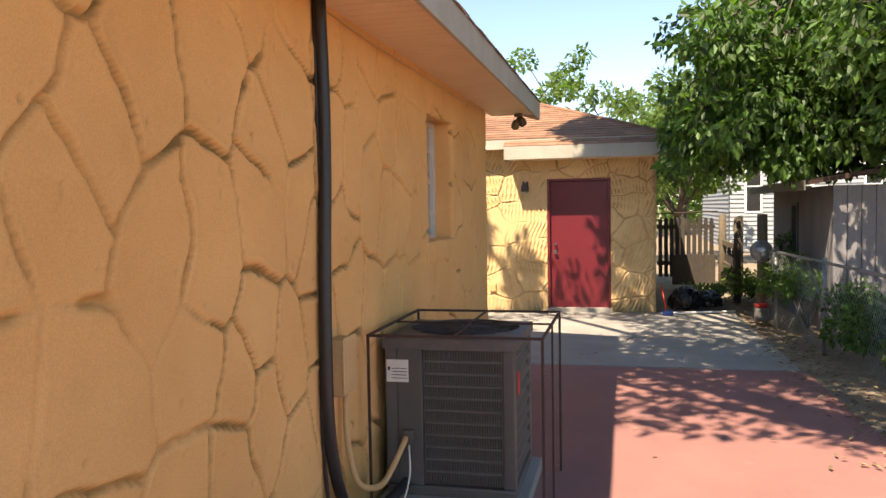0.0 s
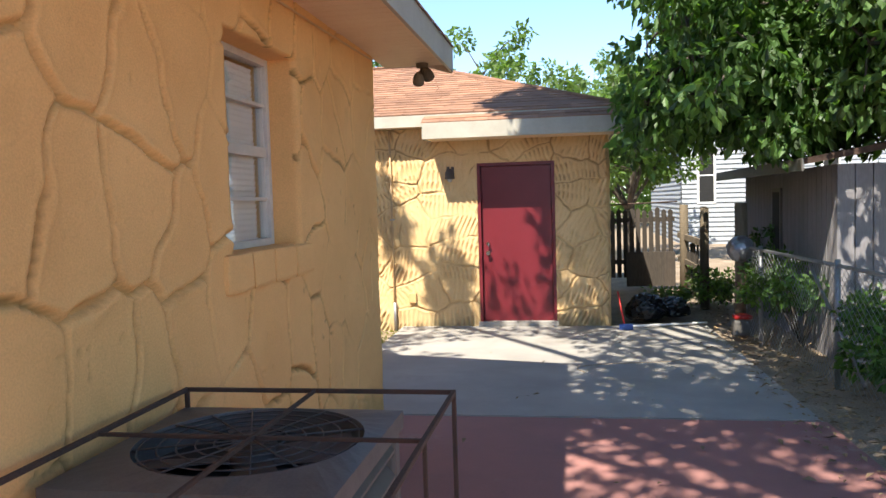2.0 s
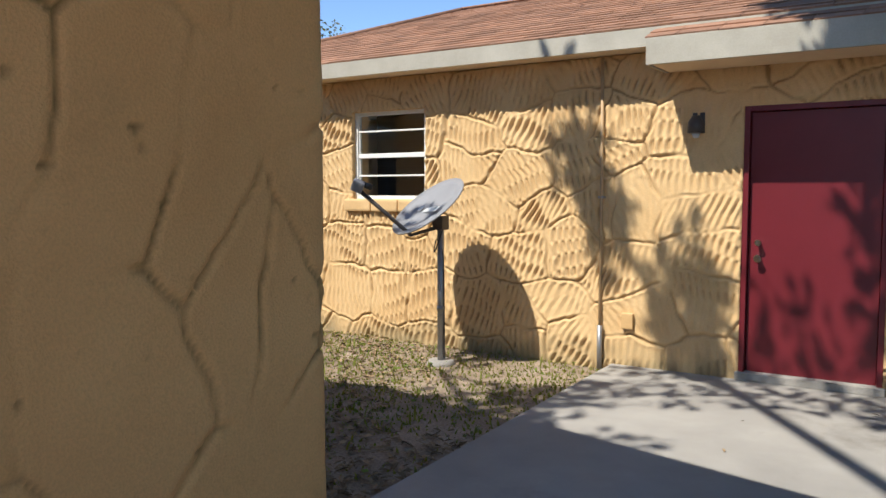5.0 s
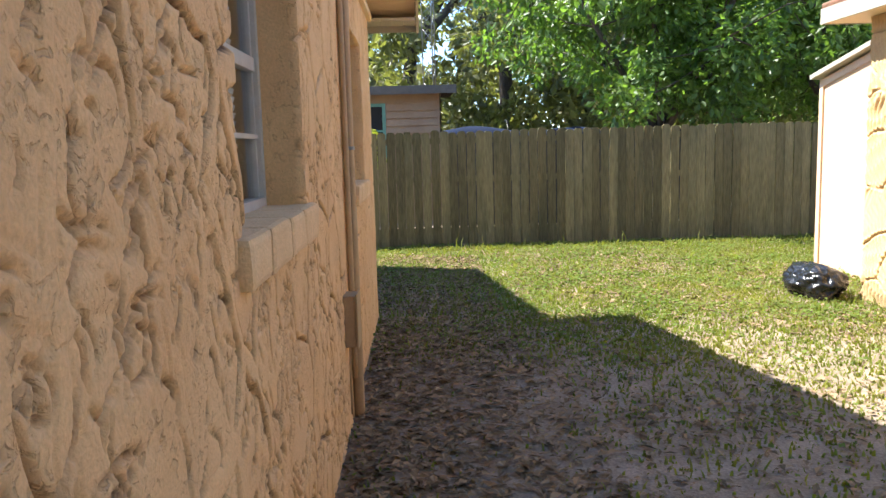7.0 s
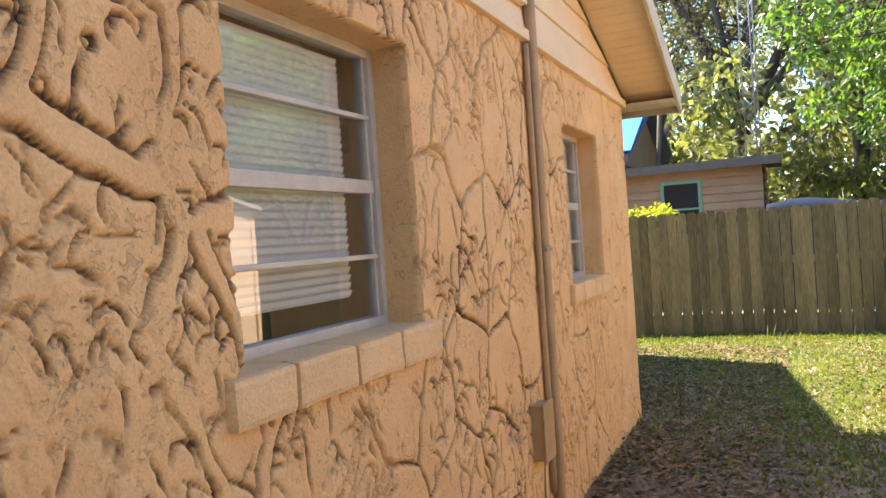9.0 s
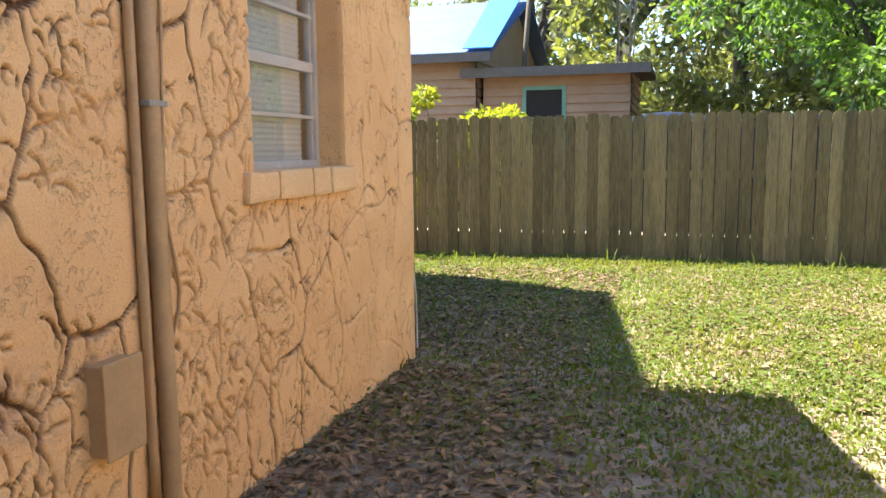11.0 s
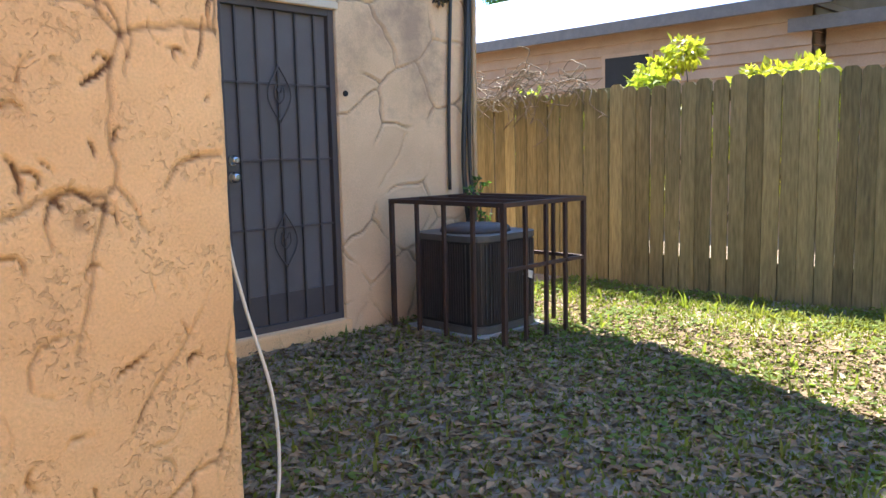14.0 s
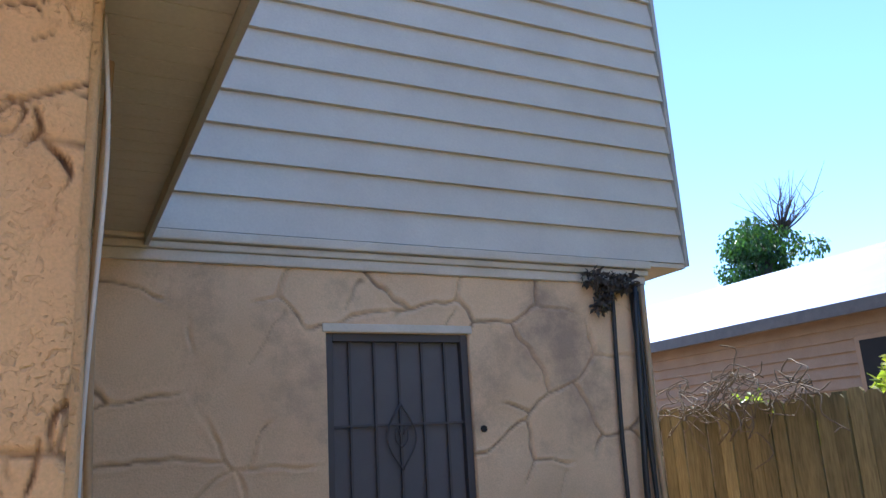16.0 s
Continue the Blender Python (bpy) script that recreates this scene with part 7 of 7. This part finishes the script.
# ---- bushes, weeds, vines ----
def bush(at, size, count, leaf, material, label, seed, name="bush"):
    t = thing(name, at, label, "plant")
    rnd = random.Random(seed)
    wood = bmesh.new()
    centres, radii = [], []
    for k in range(10):
        tip = Vector(at) + Vector((rnd.uniform(-1, 1) * size[0], rnd.uniform(-1, 1) * size[1], rnd.uniform(0.35, 1) * size[2]))
        tube([at, (Vector(at) + tip) / 2 + Vector((0, 0, 0.1)), tip], [0.012, 0.009, 0.004], 5, wood)
        centres.append(tuple(tip))
        radii.append(rnd.uniform(0.45, 0.8) * min(size))
    part("brushwood", wood, M["bark"], t)
    leaf_cloud("foliage", centres, radii, count, leaf, material, t, seed)


bush((-14.3, 6.6, -0.05), (0.3, 0.7, 2.15), 3000, 0.09, M["leaf_yellow"], "yellow-green bush behind the wooden fence", 3)
bush((-14.2, 7.5, -0.05), (0.25, 0.35, 1.95), 1300, 0.08, M["leaf_yellow"], "yellow leafed bush behind the wooden fence", 4)
bush((-13.85, 5.1, -0.05), (0.18, 0.6, 1.8), 420, 0.08, M["leaf_yellow"], "dry vine with yellow leaves on the fence top", 5, "vine")
bush((1.7, 11.2, 0.0), (0.35, 0.8, 0.85), 2500, 0.075, M["leaf"], "green weeds growing through the wire fence", 6, "weeds")
bush((2.1, 13.1, 0.0), (0.3, 0.6, 1.5), 2200, 0.07, M["leaf_deep"], "dark vines climbing an old fence post", 12, "vine")
bush((1.95, 9.3, 0.0), (0.4, 1.0, 0.75), 2600, 0.075, M["leaf"], "green weeds growing through the wire fence", 7, "weeds")
bush((2.1, 7.0, 0.0), (0.4, 1.0, 0.7), 2400, 0.075, M["leaf"], "green weeds growing through the wire fence", 8, "weeds")
bush((1.5, 14.6, 0.0), (0.35, 0.7, 0.5), 1200, 0.07, M["leaf_light"], "bright weeds between the old posts", 9, "weeds")
bush((0.75, 14.3, 0.0), (0.3, 0.4, 0.25), 700, 0.07, M["leaf_light"], "low bright weeds at the gate", 10, "weeds")
bush((-11.95, YD + 0.15, 0.0), (0.14, 0.08, 1.0), 160, 0.05, M["leaf"], "small vine behind the caged unit", 11, "vine")


def dry_vine():
    t = thing("dry_vine", (-13.55, 4.2, 1.4), "tangle of bare dry vine stems hanging over the fence", "plant")
    rnd = random.Random(31)
    bm = bmesh.new()
    for k in range(60):
        a = Vector((-13.55, rnd.uniform(4.3, 5.7), 1.72 + rnd.uniform(0, 0.25)))
        pts = [a]
        for _ in range(5):
            pts.append(pts[-1] + Vector((rnd.uniform(-0.02, 0.08), rnd.uniform(-0.2, 0.2), rnd.uniform(-0.16, 0.1))))
        tube(smooth_path(pts, 3), 0.005, 4, bm)
    part("brushwood", bm, M["post"], t, smooth=True)


dry_vine()


# ---- lawn and fallen leaves ----
def lawn_cover(x, y):
    """How thick the grass stands: thin over the bare soil by the garage and the house wall."""
    patch = fractal(x * 0.8 + 20, y * 0.8 + 20, 3, 3)
    thick = np.clip((patch - 0.33) * 6, 0.08, 1)
    bare = np.clip((x + 8.2) / 3, 0, 1)
    shade = np.clip((10.2 - y + 0.25 * (x + 8)) / 1.5, 0, 1) * np.clip((x + 12.0 - 0.35 * (y - 6)) / 0.8, 0, 1)
    thick = np.maximum(thick, 0.75) * (1 - shade) + thick * 0.45 * shade
    return thick * (1 - 0.74 * bare)


def scatter(count, x0, x1, y0, y1, seed):
    rng = np.random.default_rng(seed)
    x, y = rng.uniform(x0, x1, count), rng.uniform(y0, y1, count)
    ok = ~((x > XC - 0.0) & (y < YN + 0.02)) & ~((x > XW) & (y < YD + 0.02)) & ~((x > GW) & (y > YG - 0.02)) & ~((x > -2.85) & (y > 8.4)) & (x > -13.56)
    return x[ok], y[ok], rng


def build_grass():
    x, y, rng = scatter(370000, -13.56, -1.9, 5.5, 17.0, 41)
    keep = rng.random(len(x)) < lawn_cover(x, y)
    x, y = x[keep], y[keep]
    n = len(x)
    z = ground_height(x, y) - 0.004
    tall = 0.016 + 0.034 * rng.random(n) ** 2 + 0.10 * (rng.random(n) < 0.02) * rng.random(n)
    edge = np.clip(1 - np.abs(x + 12.95) / 0.14, 0, 1)
    tall = tall * (1 + 1.1 * edge)
    a = rng.uniform(0, 2 * np.pi, n)
    lean = rng.uniform(0.2, 1.1, n) * tall
    w = 0.005 + 0.005 * rng.random(n)
    dx, dy = np.cos(a), np.sin(a)
    base = np.stack([x, y, z], 1)
    side = np.stack([-dy * w, dx * w, 0 * w], 1)
    mid = base + np.stack([dx * lean * 0.35, dy * lean * 0.35, tall * 0.6], 1)
    tip = base + np.stack([dx * lean, dy * lean, tall], 1)
    v = np.stack([base - side, base + side, mid + side * 0.8, mid - side * 0.8, tip], 1).reshape(-1, 3)
    i = np.arange(n) * 5
    faces = np.stack([i, i + 1, i + 2, i + 3], 1).tolist() + np.stack([i + 3, i + 2, i + 4], 1).tolist()
    tagged(raw("grass", v, faces, M["grass"]), "short patchy yellow-green lawn grass", "grass", kind="stuff")


def build_clover():
    x, y, rng = scatter(85000, -13.56, -1.9, 5.5, 16.0, 43)
    keep = rng.random(len(x)) < lawn_cover(x, y) ** 2 * np.clip((fractal(x * 1.7, y * 1.7, 9, 2) - 0.3) * 5, 0, 1)
    x, y = x[keep], y[keep]
    n = len(x)
    c = np.stack([x, y, ground_height(x, y) + 0.015 + 0.03 * rng.random(n)], 1)
    s = (0.012 + 0.014 * rng.random(n))[:, None]
    a = rng.uniform(0, 2 * np.pi, n)
    u = np.stack([np.cos(a), np.sin(a), rng.uniform(-0.4, 0.4, n)], 1)
    w = np.stack([-np.sin(a), np.cos(a), rng.uniform(-0.4, 0.4, n)], 1)
    v = np.stack([c - u * s, c - w * s * 0.7, c + u * s, c + w * s * 0.7], 1).reshape(-1, 3)
    i = np.arange(n) * 4
    tagged(raw("clover", v, np.stack([i, i + 1, i + 2, i + 3], 1), M["clover"]), "small broad-leaved weeds in the lawn", "weeds", kind="stuff")


def build_dead_leaves():
    x, y, rng = scatter(52000, -13.56, -1.9, 5.5, 15.0, 47)
    near = np.clip((fractal(x * 0.9 + 3, y * 0.9, 21, 3) - 0.40) * 5, 0.05, 1)
    keep = rng.random(len(x)) < near * 0.75
    x, y = x[keep], y[keep]
    litter = np.random.default_rng(6)
    lx, ly = np.concatenate([litter.uniform(-8.4, -1.9, 9000), litter.uniform(-12.4, -8.5, 13000)]), np.concatenate([YN + 0.05 + np.abs(litter.normal(0, 0.85, 9000)), litter.uniform(5.8, 9.2, 13000)])
    ok = ~((lx > -2.85) & (ly > 8.4)) & (ly < YG)
    x, y = np.concatenate([x, lx[ok]]), np.concatenate([y, ly[ok]])
    more = np.random.default_rng(5)
    ex, ey = more.normal(1.25, 0.22, 1500), more.uniform(5, 14, 1500)
    sx, sy = more.uniform(-1.9, 1.0, 60), more.uniform(1, 12.3, 60)
    zs = np.concatenate([ground_height(x, y) + 0.01, np.full(1500, 0.012), np.full(60, 0.008)])
    x, y = np.concatenate([x, ex, sx]), np.concatenate([y, ey, sy])
    n = len(x)
    c = np.stack([x, y, zs + 0.012 * rng.random(n)], 1)
    s = (0.013 + 0.027 * rng.random(n) ** 1.5)[:, None]
    a = rng.uniform(0, 2 * np.pi, n)
    u = np.stack([np.cos(a), np.sin(a), rng.uniform(-0.35, 0.35, n)], 1)
    w = np.stack([-np.sin(a), np.cos(a), rng.uniform(-0.35, 0.35, n)], 1)
    lift = np.array((0, 0, 0.25))
    v = np.stack([c - u * s, c - w * s * 0.5 + lift * s, c + u * s * 1.1, c + w * s * 0.5 + lift * s], 1).reshape(-1, 3)
    i = np.arange(n) * 4
    faces = np.concatenate([np.stack([i, i + 1, i + 2], 1), np.stack([i, i + 2, i + 3], 1)])
    tagged(raw("fallen_leaves", v, faces, M["dead_leaf"]), "dry brown fallen leaves scattered on the ground", "leaves", kind="stuff")


def corner_debris():
    centres = [(-11.72, YD + 0.11, 2.50), (-11.6, YD + 0.10, 2.52), (-11.84, YD + 0.11, 2.50), (-11.70, YD + 0.09, 2.42), (-11.66, YD + 0.08, 2.34)]
    ob = leaf_cloud("old_nest", centres, [0.07, 0.07, 0.08, 0.06, 0.05], 520, 0.045, M["bark"], None, 4)
    tagged(ob, "dark ragged nest stuck under the moulding", "nest")
    # the dark of a small hole, painted as a black plug
    ob = part("vent_hole", tube([(-10.76, YD + 0.005, 1.60), (-10.76, YD + 0.035, 1.60)], 0.02, 10), M["void"], None)
    tagged(ob, "near-black plug drawn as a small vent hole in the tan wall", "pipe end")
    for z in (0.62, 0.86):
        pipe("stub_pipe", [(XC - 0.01, 7.45, z), (XC - 0.08, 7.44, z), (XC - 0.15, 7.42, z - 0.02), (XC - 0.17, 7.41, z - 0.07)], 0.008, M["cable_white"], "short white pipe stub out of the return wall", "pipe")


corner_debris()
build_grass()
build_clover()
build_dead_leaves()
